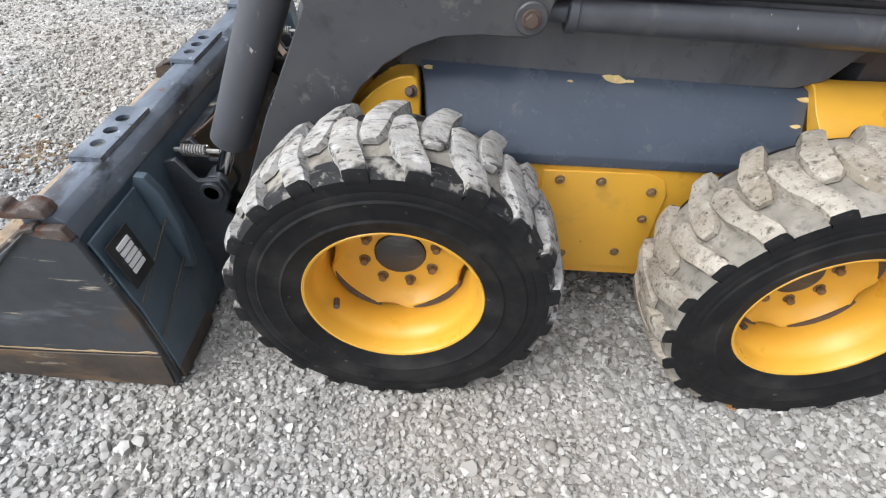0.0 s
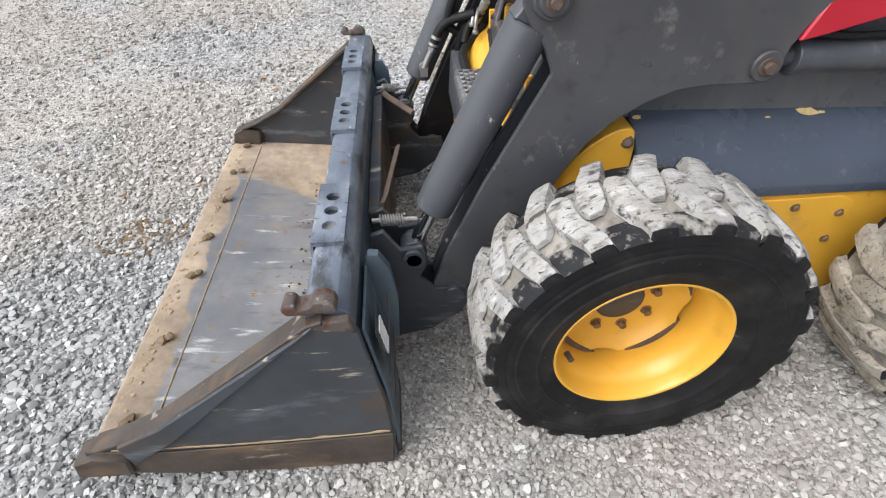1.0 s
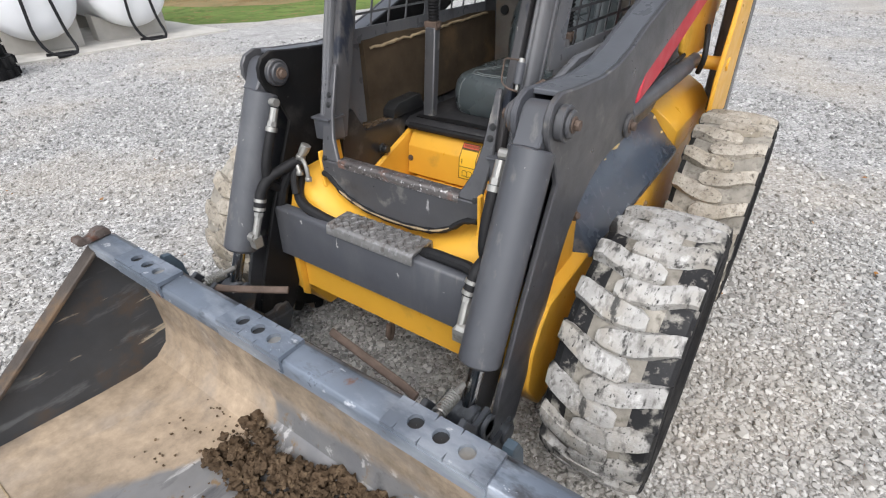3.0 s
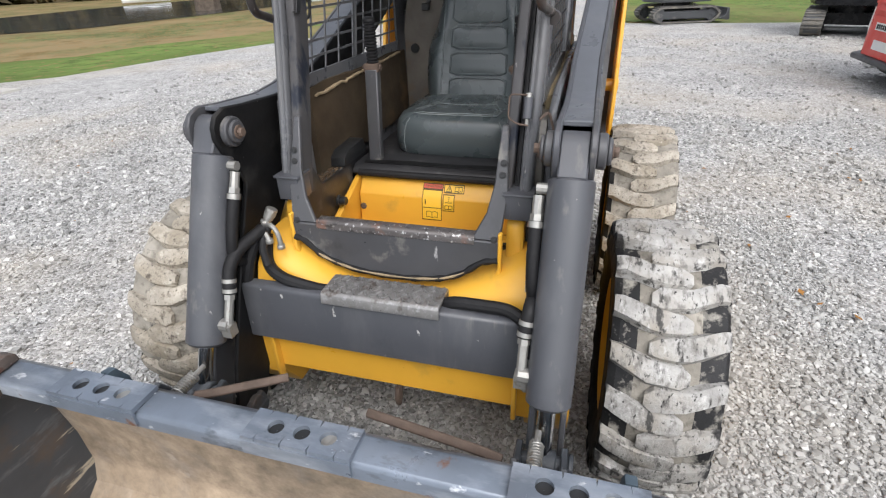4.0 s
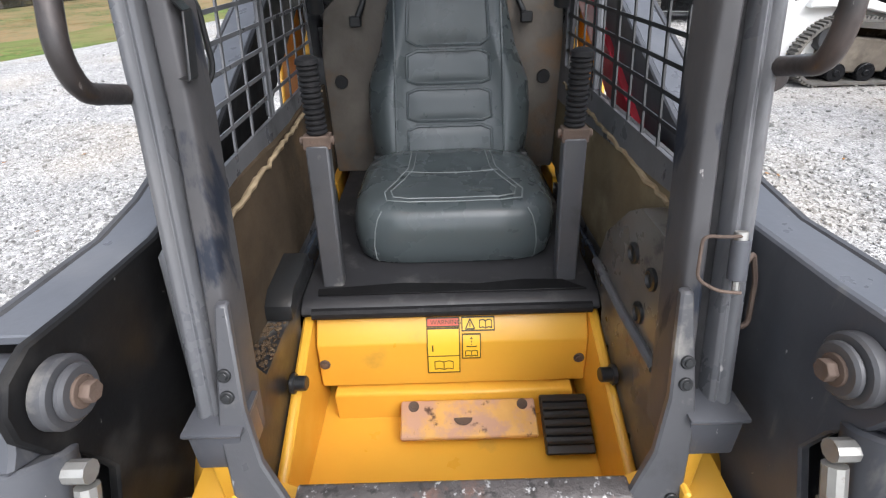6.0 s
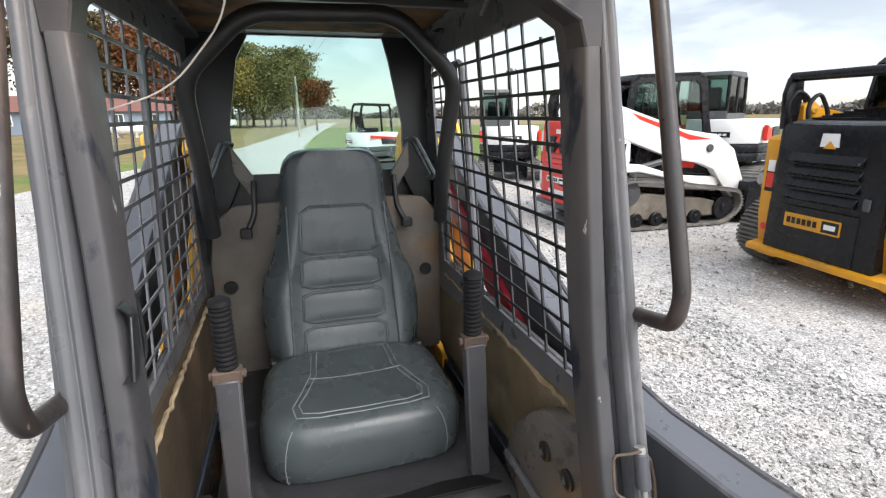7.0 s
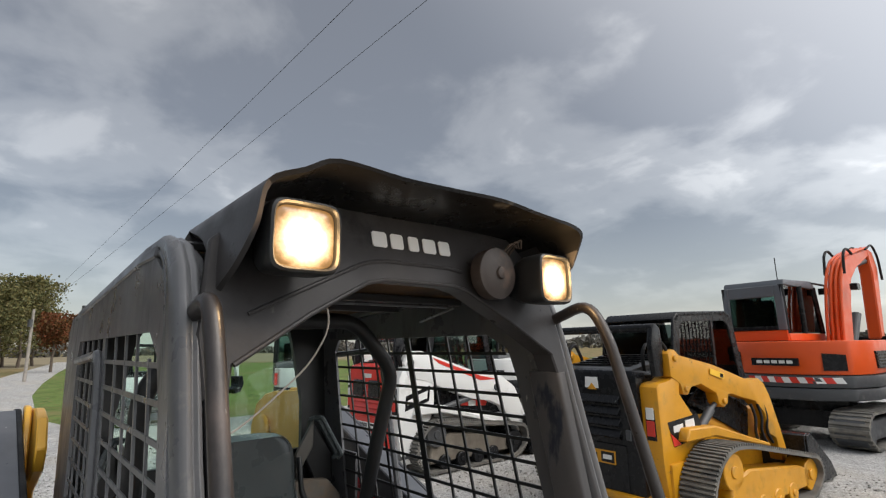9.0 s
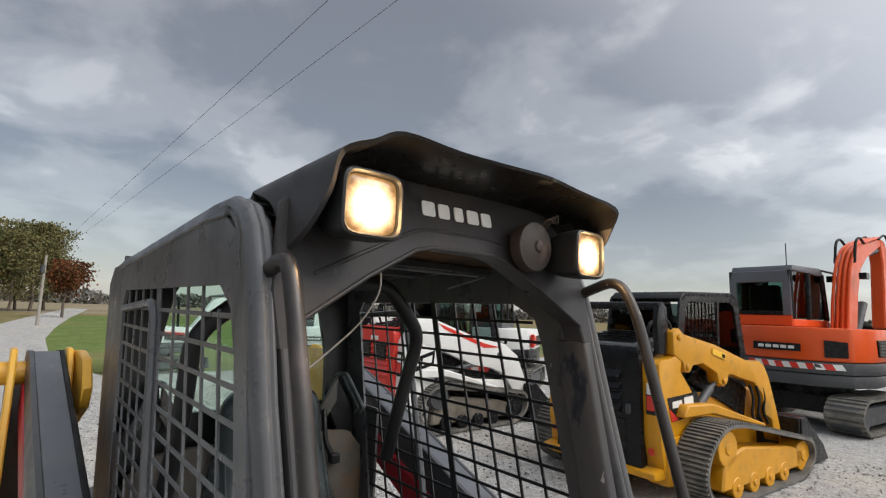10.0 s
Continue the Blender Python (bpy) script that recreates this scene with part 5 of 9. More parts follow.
for s in (-1, 1):
    bm = B()
    prism(bm, [(-0.588, 0.022), (-0.60, 0.28), (-0.635, 0.535), (-0.70, 0.575), (-0.735, 0.56), (-1.12, 0.255), (-1.235, 0.195), (-1.305, 0.165), (-1.315, 0.088), (-1.15, 0.052), (-0.90, 0.026), (-0.70, 0.014)], "y", s * 0.8285, s * 0.846)
    part("side_plate", bm, STEEL_DARK, bucket, "dark scraped bucket side plate", 0.003)
    bm = B()
    prism(bm, [(-0.60, 0.012), (-0.592, 0.152), (-0.90, 0.146), (-1.15, 0.150), (-1.318, 0.178), (-1.33, 0.085), (-1.15, 0.046), (-0.90, 0.022)], "y", s * 0.8465, s * 0.851)
    part("side_cutter", bm, WEAR, bucket, "scraped wear strip along the side", 0.003)
    bm = B()
    prism(bm, [(-0.70, 0.578), (-0.735, 0.566), (-1.12, 0.261), (-1.235, 0.201), (-1.31, 0.172), (-1.31, 0.160), (-1.235, 0.188), (-1.115, 0.247), (-0.73, 0.552), (-0.70, 0.564)], "y", s * 0.795, s * 0.850)
    part("side_rim", bm, WEAR, bucket, "folded rim of the side plate", 0.003)
    bm = B()
    prism(bm, [(-0.72, 0.566), (-1.12, 0.258), (-1.235, 0.197), (-1.226, 0.110), (-1.10, 0.205)], "y", s * 0.8465, s * 0.858)
    part("side_stiffener", bm, STEEL_DARK, bucket, "scraped wedge-shaped stiffener", 0.003)
    bm = B()
    prism(bm, [(-1.235, 0.080), (-1.225, 0.150), (-1.30, 0.172), (-1.352, 0.150), (-1.366, 0.088)], "y", s * 0.797, s * 0.866)
    part("corner_block", bm, WEAR, bucket, "muddy corner block at the lip", 0.006)
    bm = B()
    rows = []
    for k in range(25):
        x = -0.60 - 0.66 * k / 24
        z = 0.160 - 0.008 * math.sin(k / 24 * 3.1) + 0.012 * (k / 24) ** 2
        w = max(0.0004, 0.0015 + 0.0045 * math.sin(k * 1.9) * math.sin(k * 0.7 + 1))
        rows.append([(x, s * 0.8462, z - w), (x, s * 0.8490, z - w * 0.3), (x, s * 0.8490, z + w), (x, s * 0.8462, z + w * 1.4)])
    rings(bm, rows)
    part("scrape", bm, CLAY, bucket, "pale scraped clay line")
    bm = B()
    prism(bm, [(-0.668, 0.592), (-0.672, 0.612), (-0.690, 0.622), (-0.712, 0.620), (-0.722, 0.606), (-0.742, 0.604), (-0.748, 0.616), (-0.766, 0.618), (-0.774, 0.604), (-0.766, 0.590), (-0.735, 0.590)], "y", s * 0.800, s * 0.842)
    jitter(bm, 0.003, 60, s)
    part("corner_hook", bm, HOOK, bucket, "worn rusty hook on the bucket corner", 0.005, 2, angle=60)
    bm = B()
    prism(bm, [(-0.640, 0.540), (-0.650, 0.574), (-0.735, 0.570), (-0.700, 0.545)], "y", s * 0.8262, s * 0.8485)
    part("bar_end", bm, HOOK, bucket, "rusty end of the top bar", 0.003)
# cutting edge
bm = B()
prism(bm, [(-1.285, 0.0915), (-1.355, 0.098), (-1.368, 0.089), (-1.355, 0.075), (-1.18, 0.056), (-1.18, 0.070)], "y", -0.796, 0.796)
part("cutting_edge", bm, STEEL, bucket, "clay-caked cutting edge", 0.002)
bm = B()
tube(bm, [(-1.232, -0.78 + 1.56 * k / 30, 0.0825 + 0.0012 * math.sin(k * 3.7)) for k in range(31)], 0.0026, 6)
part("weld_seam", bm, TORN, bucket, "pale weld line along the floor")
rng = random.Random(3)
bm = B()
for k in range(150):
    y = -0.79 + 1.58 * rng.random()
    lump(bm, (-1.345 + 0.05 * rng.random() ** 2, y, 0.0955), rng.uniform(0.003, 0.009), k * 1.9, 1, 0.6, 0.4)
tagged(part("lip_clay", bm, CLAY, bucket, "dried clay crumbs along the lip"), kind="stuff")
for k, y in enumerate((-0.73, -0.45, -0.16, 0.05, 0.30, 0.52, 0.76)):
    bm = B()
    lump(bm, (-1.30 + rng.uniform(-0.01, 0.01), y, 0.101), 0.016, k * 3.1, 2, 0.5, 0.55)
    lump(bm, (-1.285 + rng.uniform(-0.01, 0.02), y + 0.014, 0.100), 0.014, k * 5.1, 2, 0.5, 0.5)
    part("mud_covered_bolt", bm, CLOD, bucket)
# top bar
bm = B()
prism(bm, [(-0.738, 0.545), (-0.738, 0.578), (-0.730, 0.588), (-0.672, 0.590), (-0.650, 0.572), (-0.640, 0.535), (-0.66, 0.50), (-0.67, 0.54)], "y", -0.826, 0.826)
part("top_bar", bm, BUCKET_BLUE, bucket, "scuffed blue-grey top bar", 0.002)
for yc in (-0.520, 0.010, 0.510):
    bm = B()
    x0, x1, y0, y1, r = -0.742, -0.668, yc - 0.118, yc + 0.118, 0.017
    # plate cut into bands round its three holes
    holes = [(-0.705, yc + d) for d in (-0.058, 0.0, 0.058)]
    for hx, hy in holes:
        n = 20
        ring_i = [(hx + r * math.cos(2 * math.pi * k / n), hy + r * math.sin(2 * math.pi * k / n)) for k in range(n)]
        ring_o = []
        for k in range(n):
            a = 2 * math.pi * k / n
            c, s_ = math.cos(a), math.sin(a)
            m = min(0.037 / max(abs(c), 1e-6), 0.029 / max(abs(s_), 1e-6))
            ring_o.append((hx + m * c, hy + m * s_))
        rings(bm, [[(x, y, 0.590) for x, y in ring_o], [(x, y, 0.602) for x, y in ring_o], [(x, y, 0.602) for x, y in ring_i], [(x, y, 0.580) for x, y in ring_i]], caps=False)
    box(bm, x0, x1, y0, yc - 0.087, 0.590, 0.602)
    box(bm, x0, x1, yc + 0.087, y1, 0.590, 0.602)
    bmesh.ops.remove_doubles(bm, verts=bm.verts, dist=0.0002)
    box(bm, x0 - 0.002, x0 + 0.004, y0, y1, 0.555, 0.5905)
    plate = part("hole_plate", bm, BUCKET_BLUE, bucket, "blue-grey plate with three holes")
    # flat discs close the holes; black ones paint in the shade inside
    for hx, hy in holes:
        bm = B()
        lathe(bm, [(0.0172, 0.5915), (0.0005, 0.5912)], (hx, hy, 0), 20, "z")
        part("hole", bm, ZINC if hy < yc - 0.03 else BLACK_PLASTIC, plate)
# back skin of the bucket and the quick-attach frame
for s in (-1, 1):
    bm = B()
    prism(bm, [(-0.586, 0.06), (-0.600, 0.30), (-0.632, 0.52), (-0.625, 0.522), (-0.592, 0.30), (-0.578, 0.06)], "y", min(s * 0.63, s * 0.827), max(s * 0.63, s * 0.827))
    part("back_skin", bm, BUCKET_BACK, bucket, "dark blue painted bucket back", 0.002)
    bm = B()
    prism(bm, [(-0.612, 0.25), (-0.634, 0.52), (-0.622, 0.548), (-0.598, 0.545), (-0.574, 0.50), (-0.560, 0.40), (-0.566, 0.25)], "y", s * 0.604, s * 0.628)
    part("back_gusset", bm, BUCKET_BACK, bucket, "dark blue gusset on the bucket back", 0.004, 2)
    for z in (0.245, 0.375):
        bm = B()
        x0 = -0.580 - 0.044 * max(0.0, z - 0.25)
        tube(bm, [(x0 + 0.001, s * 0.632, z + 0.05), (x0, s * 0.73, z), (x0 - 0.001, s * 0.822, z - 0.045)], 0.0022, 6)
        part("weld_seam", bm, WEAR, bucket)
    bm = B()
    prism(bm, [(-0.5765, 0.022), (-0.577, 0.072), (-0.590, 0.085), (-0.592, 0.022)], "y", s * 0.630, s * 0.8265)
    part("heel_strip", bm, WEAR, bucket, "brown worn heel strip", 0.002)
    for y in (0.495, 0.395):
        bm = B()
        prism(bm, [(-0.60, 0.10), (-0.625, 0.50), (-0.59, 0.515), (-0.55, 0.45), (-0.49, 0.455), (-0.475, 0.40), (-0.50, 0.35), (-0.46, 0.30), (-0.37, 0.30), (-0.355, 0.25), (-0.39, 0.19), (-0.47, 0.13)], "y", s * y - 0.008, s * y + 0.008)
        part("attach_bracket", bm, STEEL_DARK, loader, "black greasy quick-attach bracket", 0.003)
    bm = B()
    cyl(bm, (-0.515, s * 0.515, 0.42), (-0.515, s * 0.385, 0.42), 0.022, 20)
    cyl(bm, (-0.515, s * 0.515, 0.42), (-0.515, s * 0.504, 0.42), 0.031, 20)
    part("attach_pin", bm, STEEL_DARK, loader, bevel=0.002)
    bm = B()
    cyl(bm, (-0.405, s * 0.512, 0.275), (-0.405, s * 0.385, 0.275), 0.030, 20)
    part("lower_pin", bm, STEEL_DARK, loader, bevel=0.003)
    bm = B()
    tube(bm, [(-0.60 + 0.066 * k / 80, s * 0.435 + 0.0145 * math.cos(k * 0.72), 0.50 + 0.0145 * math.sin(k * 0.72)) for k in range(81)], 0.0028, 6)
    part("latch_spring", bm, ZINC, loader, "coiled latch spring")
    bm = B()
    cyl(bm, (-0.62, s * 0.435, 0.50), (-0.50, s * 0.435, 0.50), 0.007, 8)
    part("latch_rod", bm, ZINC, loader)
    bm = B()
    tube(bm, [(-0.595, -0.37, 0.505), (-0.585, -0.33, 0.505), (-0.545, -0.05, 0.505)] if s < 0 else [(-0.60, 0.40, 0.50), (-0.583, 0.36, 0.50), (-0.487, 0.19, 0.505)], 0.011, 8, 0.04, 0.5)
    part("latch_handle", bm, RUST, loader, "rusty flat latch handle")
bm = B()
prism(bm, [(-0.615, 0.12), (-0.635, 0.49), (-0.60, 0.50), (-0.585, 0.30), (-0.575, 0.12)], "y", -0.386, 0.386)
part("attach_plate", bm, STEEL_DARK, loader, bevel=0.004)
# worn label on the bucket back
bm = B()
prism(bm, [(-0.5835, 0.375), (-0.6055, 0.500), (-0.6040, 0.500), (-0.5820, 0.375)], "y", -0.822, -0.735)
lab = part("label", bm, LABEL_BLACK, bucket, "scuffed dark label with pale print")
for k in range(5):
    bm = B()
    z = 0.405 + 0.0165 * k
    x = -0.5815 - 0.176 * (z - 0.375)
    prism(bm, [(x, z), (x - 0.002, z + 0.011), (x + 0.0015, z + 0.011), (x + 0.0035, z)], "y", -0.800, -0.755)
    part("label_bar", bm, WHITE, lab)

# soil left in the bucket
bm = B()
rng = random.Random(11)
for k in range(520):
    y = rng.uniform(-0.80, 0.27)
    spread = 0.10 if y > 0.1 else 0.19
    u = rng.random() ** 1.4
    x = -0.655 - spread * u - 0.05 * math.sin(y * 9 + 1)
    if y > 0.08 and rng.random() < 0.5:
        x = -0.80 + rng.uniform(-0.05, 0.05)
    size = rng.uniform(0.006, 0.021) * (1.15 - 0.5 * u)
    lump(bm, (min(x, -0.66), y, 0.050 + 0.055 * (1 - u) * rng.random() + size * 0.3), size, k * 1.37, 3 if size > 0.014 else 2, 1.0, 0.85)
for k in range(1100):
    y = rng.uniform(-0.80, 0.27)
    u = rng.random() ** 1.2
    x = -0.655 - (0.12 if y > 0.1 else 0.21) * u - 0.05 * math.sin(y * 9 + 1)
    lump(bm, (min(x, -0.66), y, 0.052 + 0.060 * (1 - u) * rng.random()), rng.uniform(0.0025, 0.0075), k * 0.73, 1, 0.9, 0.8)
for k in range(420):
    y = rng.uniform(-0.80, 0.5)
    lump(bm, (-0.70 - rng.random() ** 1.5 * 0.5, y, 0.054 + 0.0), rng.uniform(0.002, 0.006), k * 2.3, 1, 0.6, 0.7)
tagged(part("soil", bm, SOIL, None, angle=50), "clods of dark brown soil heaped in the bucket", "soil", kind="stuff")
# soil dropped on the gravel in front of the lip
bm = B()
for k in range(260):
    a, r = rng.uniform(0, 6.28), rng.random() ** 0.8
    x, y = -1.62 + 0.17 * r * math.cos(a) + 0.02 * math.sin(a * 3), 0.20 + 0.13 * r * math.sin(a)
    lump(bm, (x, y, 0.006), rng.uniform(0.004, 0.012), k * 1.9, 1, 0.8, 0.6)
for k in range(90):
    x, y = -1.70 + rng.gauss(0, 0.12), 0.75 + rng.gauss(0, 0.10)
    lump(bm, (x, y, 0.006), rng.uniform(0.003, 0.008), k * 2.9, 1, 0.8, 0.6)
tagged(part("dropped_soil", bm, CLOD, None, angle=25), "crumbs of brown soil dropped on the gravel", "soil", kind="stuff")

# ---- cab ----
bm = B()
prism(bm, [(0.262, 0.763), (0.254, 0.760), (0.2155, 0.708), (0.2155, 0.704), (0.206, 0.604), (0.209, 0.598), (0.27, 0.598), (0.27, 0.763)], "y", -0.2885, 0.2845)
seat_box = part("seat_box_front", bm, YELLOW, loader, "yellow panel below the seat", 0.004)
for y in (-0.272, 0.272):
    bolt("panel_bolt", (0.2115, y, 0.660), (-1, 0, 0.1), 0.008, seat_box, RUST, 0.008)
bm = B()
prism(bm, [(0.198, 0.588), (0.190, 0.583), (0.190, 0.50), (0.27, 0.50), (0.27, 0.588)], "y", -0.262, 0.258)
part("seat_box_lower", bm, YELLOW, loader, "yellow lower ledge with chipped edge", 0.003)
bm = B()
prism(bm, [(0.232, 0.775), (0.240, 0.790), (0.262, 0.802), (0.99, 0.802), (0.99, 0.766), (0.242, 0.766)], "y", -0.3105, 0.3105)
part("seat_deck", bm, DECK, loader, "dark grey deck under the seat", 0.004)
bm = B()
tube(bm, [(0.238, -0.292, 0.776 + 0.0), (0.2365, -0.1, 0.7775), (0.238, 0.1, 0.776), (0.2365, 0.286, 0.777)], 0.0125, 10)
part("deck_seal", bm, BLACK, loader)
bm = B()
prism(bm, [(0.262, -0.285), (0.262, 0.275), (0.285, 0.279), (0.300, 0.10), (0.290, -0.06), (0.302, -0.16), (0.298, -0.24)], "z", 0.8025, 0.8065)
part("deck_edge", bm, BLACK_SHADE_PAINT, loader, "black worn strip along the deck edge", 0.001)
bm = B()
box(bm, -0.18, 0.30, -0.37, 0.37, 0.49, 0.515)
part("foot_floor", bm, YELLOW, loader)
for s in (-1, 1):
    bm = B()
    prism(bm, [(-0.13, 0.515), (-0.13, 0.612), (0.246, 0.762), (0.272, 0.762), (0.272, 0.515)], "y", s * 0.2895, s * 0.310)
    part("footwell_side", bm, YELLOW, loader, bevel=0.006)
    bm = B()
    if s < 0:
        prism(bm, [(-0.10, 0.57), (-0.075, 0.99), (-0.01, 1.05), (0.14, 1.05), (0.19, 1.02), (0.28, 0.93), (0.32, 0.81), (0.24, 0.77), (0.20, 0.57)], "y", -0.312, -0.371)
    else:
        prism(bm, [(-0.10, 0.57), (-0.075, 0.90), (-0.02, 0.90), (0.03, 0.815), (0.40, 0.815), (0.40, 0.77), (0.24, 0.765), (0.20, 0.57)], "y", 0.312, 0.371)
    # far console takes DECK black, so its shade sits in the colour
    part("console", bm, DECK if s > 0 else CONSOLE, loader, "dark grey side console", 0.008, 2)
    if s > 0:
        bm = B()
        prism(bm, [(0.165, 0.817), (0.17, 0.848), (0.20, 0.866), (0.33, 0.872), (0.35, 0.817)], "y", 0.300, 0.368)
        part("console_box", bm, BLACK_PLASTIC, loader, "dark plastic control box", 0.008, 2)
        rng = random.Random(8)
        bm = B()
        for k in range(170):
            lump(bm, (rng.uniform(0.035, 0.162), rng.uniform(0.315, 0.367), 0.8165), rng.uniform(0.0015, 0.005), k * 1.7, 1, 0.6, 0.6)
        tagged(part("grit", bm, SOIL, loader, "dirt and grit on the console"), kind="stuff")
    else:
        bm = B()
        tube(bm, [(0.29, -0.306, 0.855), (0.12, -0.306, 0.85), (-0.03, -0.306, 0.86)], 0.009, 10)
        part("control_rod", bm, GREY_LIT, loader, "grey steel control rod")
        for x, z in ((0.13, 0.97), (0.05, 0.97), (0.07, 0.89)):
            bm = B()
            lathe(bm, [(0.019, -0.3125), (0.019, -0.307), (0.014, -0.305), (0.011, -0.3095), (0.0004, -0.310)], (x, 0, z), 20, "y")
            part("console_plug", bm, BLACK_PLASTIC, loader)
    bm = B()
    cyl(bm, (0.09, s * 0.303, 0.73), (0.088, s * 0.272, 0.732), 0.014, 14)
    cyl(bm, (0.09, s * 0.303, 0.73), (0.09, s * 0.293, 0.73), 0.020, 14)
    part("rubber_stop", bm, BLACK_PLASTIC, loader, "black rubber stop", 0.002)
    bm = B()
    rows = []
    for k in range(9):
        x = 0.10 + 0.86 * k / 8
        rows.append([(x, s * 0.371, 0.80), (x, s * 0.352, 0.81 + 0.004 * (k % 2)), (x, s * 0.350, 0.95 + 0.012 * math.sin(k * 2.1)), (x, s * 0.353, 1.085 + 0.008 * math.sin(k * 1.3)), (x, s * 0.371, 1.09)])
    rings(bm, rows)
    part("side_foam", bm, FOAM_SHADED if s > 0 else FOAM, loader, "stained foam lining with shade painted in" if s > 0 else "torn brown foam lining")
for s in (-1, 1):
    bm = B()
    pts, rad = [], []
    for k in range(40):
        u = k / 39
        pts.append((0.13 + 0.75 * u, s * (0.349 + 0.002 * math.sin(k * 2.7)), 1.060 + 0.022 * u + 0.010 * noise.noise(Vector((k * 0.5, s * 3.0, 0)))))
        rad.append(0.0045 + 0.0035 * abs(noise.noise(Vector((k * 0.9, 7.0, s)))))
    tube(bm, pts, rad, 6)
    part("torn_edge", bm, TORN, loader, "pale torn edge of the foam")
bm = B()
prism(bm, [(-0.350, 0.80), (-0.353, 1.18), (-0.345, 1.275), (-0.300, 1.325), (-0.22, 1.335), (0.20, 1.335), (0.27, 1.328), (0.330, 1.280), (0.350, 1.16), (0.350, 0.80)], "x", 0.955, 0.985)
part("rear_lining", bm, FOAM_GREY, loader, "stained grey felt rear lining", 0.012, 2)
for s in (-1, 1):
    bm = B()
    lathe(bm, [(0.020, 0.952), (0.018, 0.944), (0.0004, 0.944)], (0, s * 0.30, 1.087), 20, "x")
    part("lining_plug", bm, BLACK_PLASTIC, loader)
for s in (-1, 1):
    bm = B()
    box(bm, 0.89, 1.10, min(s * 0.3575, s * 0.366), max(s * 0.3575, s * 0.366), 0.80, 1.40)
    part("rear_corner_panel", bm, GREY, loader)
bm = B()
prism(bm, [(0.986, 1.15), (0.986, 1.235), (1.06, 1.245), (1.10, 1.245), (1.10, 1.15)], "y", -0.356, 0.356)
part("rear_shelf", bm, BLACK_PLASTIC, loader)
# pedals
bm = B()
prism(bm, [(0.10, 0.552), (0.176, 0.578), (0.182, 0.574), (0.182, 0.566), (0.105, 0.538)], "y", -0.175, 0.112)
pedal = part("pedal", bm, PEDAL, loader, "worn yellow pedal plate rubbed to pink primer", 0.003)
for y in (0.085, -0.148):
    bolt("pedal_bolt", (0.165, y, 0.5745), (-0.3, 0, 1), 0.008, pedal, RUST, 0.006)
bm = B()
lathe(bm, [(0.020, 0.5655), (0.0004, 0.5658)], (0.140, -0.02, 0.0), 16, "z")
part("pedal_hole", bm, RUST, pedal)
bm = B()
prism(bm, [(0.06, 0.542), (0.168, 0.590), (0.176, 0.590), (0.180, 0.578), (0.07, 0.528)], "y", -0.285, -0.185)
black = part("pedal", bm, BLACK_PLASTIC, loader, "black treaded foot pedal", 0.003)
for k in range(6):
    bm = B()
    x = 0.075 + 0.016 * k
    box(bm, x, x + 0.006, -0.282, -0.188, 0.5505 + 0.444 * (x - 0.075), 0.5565 + 0.444 * (x - 0.075))
    part("pedal_rib", bm, BLACK_PLASTIC, black)

# seat
CUSHION = [(0.038, 0.797), (0.018, 0.803), (0.006, 0.825), (0.000, 0.862), (0.001, 0.900), (0.007, 0.927), (0.018, 0.943), (0.036, 0.953), (0.065, 0.957), (0.105, 0.954), (0.15, 0.949), (0.195, 0.947)]


def cushion_edge(inset, a):
    """A point of the cushion's rounded-square outline, drawn in by inset."""
    c, s_ = math.cos(a), math.sin(a)
    return (0.5825 + (0.2075 - inset) * math.copysign(abs(c) ** 0.42, c), (0.236 - inset * 1.05) * math.copysign(abs(s_) ** 0.42, s_))


def on_seat(x, y):
    lo, hi = 0.0, 0.205
    for _ in range(24):
        k = (lo + hi) / 2
        inside = (abs(x - 0.5825) / (0.2075 - k)) ** 4.76 + (abs(y) / (0.236 - k * 1.05)) ** 4.76 < 1
        lo, hi = (k, hi) if inside else (lo, k)
    for (k0, z0), (k1, z1) in zip(CUSHION[3:], CUSHION[4:]):
        if lo <= k1:
            return (x, y, z0 + (z1 - z0) * (lo - k0) / (k1 - k0) + 0.0012)
    return (x, y, CUSHION[-1][1] + 0.0012)


bm = B()
loops = []
for inset, z in CUSHION:
    loop = []
    for k in range(72):
        x, y = cushion_edge(inset, 2 * math.pi * (k + 0.5) / 72)
        front = max(0.0, 0.5 - (x - 0.375) / 0.415)
        loop.append((x + (0.018 * front if z < 0.82 else 0.0), y, z + 0.002 * math.sin(x * 40) * math.sin(y * 31) * (z > 0.9)))
    loops.append(loop)
rings(bm, loops)
seat = part("seat", bm, VINYL, loader, "dark vinyl operator seat with stitched panels", angle=60)
seat.location = (-0.006, -0.016, -0.013)
# backrest
bm = B()


def back_half(z):
    u = (z - 0.878) / 0.620
    w = 0.206 + 0.022 * math.sin(min(1.0, u / 0.52) * math.pi) - 0.052 * min(1.0, max(0.0, u - 0.38) / 0.36) - 0.014 * max(0.0, u - 0.74) / 0.26
    if u > 0.90:
        w -= 0.056 * (1 - math.sqrt(max(0.0, 1 - ((u - 0.90) / 0.1005) ** 2)))
    if u < 0.05:
        w -= 0.016 * (1 - u / 0.05) ** 2
    return max(w, 0.02)


def back_x(z):
    return 0.775 + 0.20 * (z - 0.90) + 0.02 * math.sin((z - 0.9) * 6)


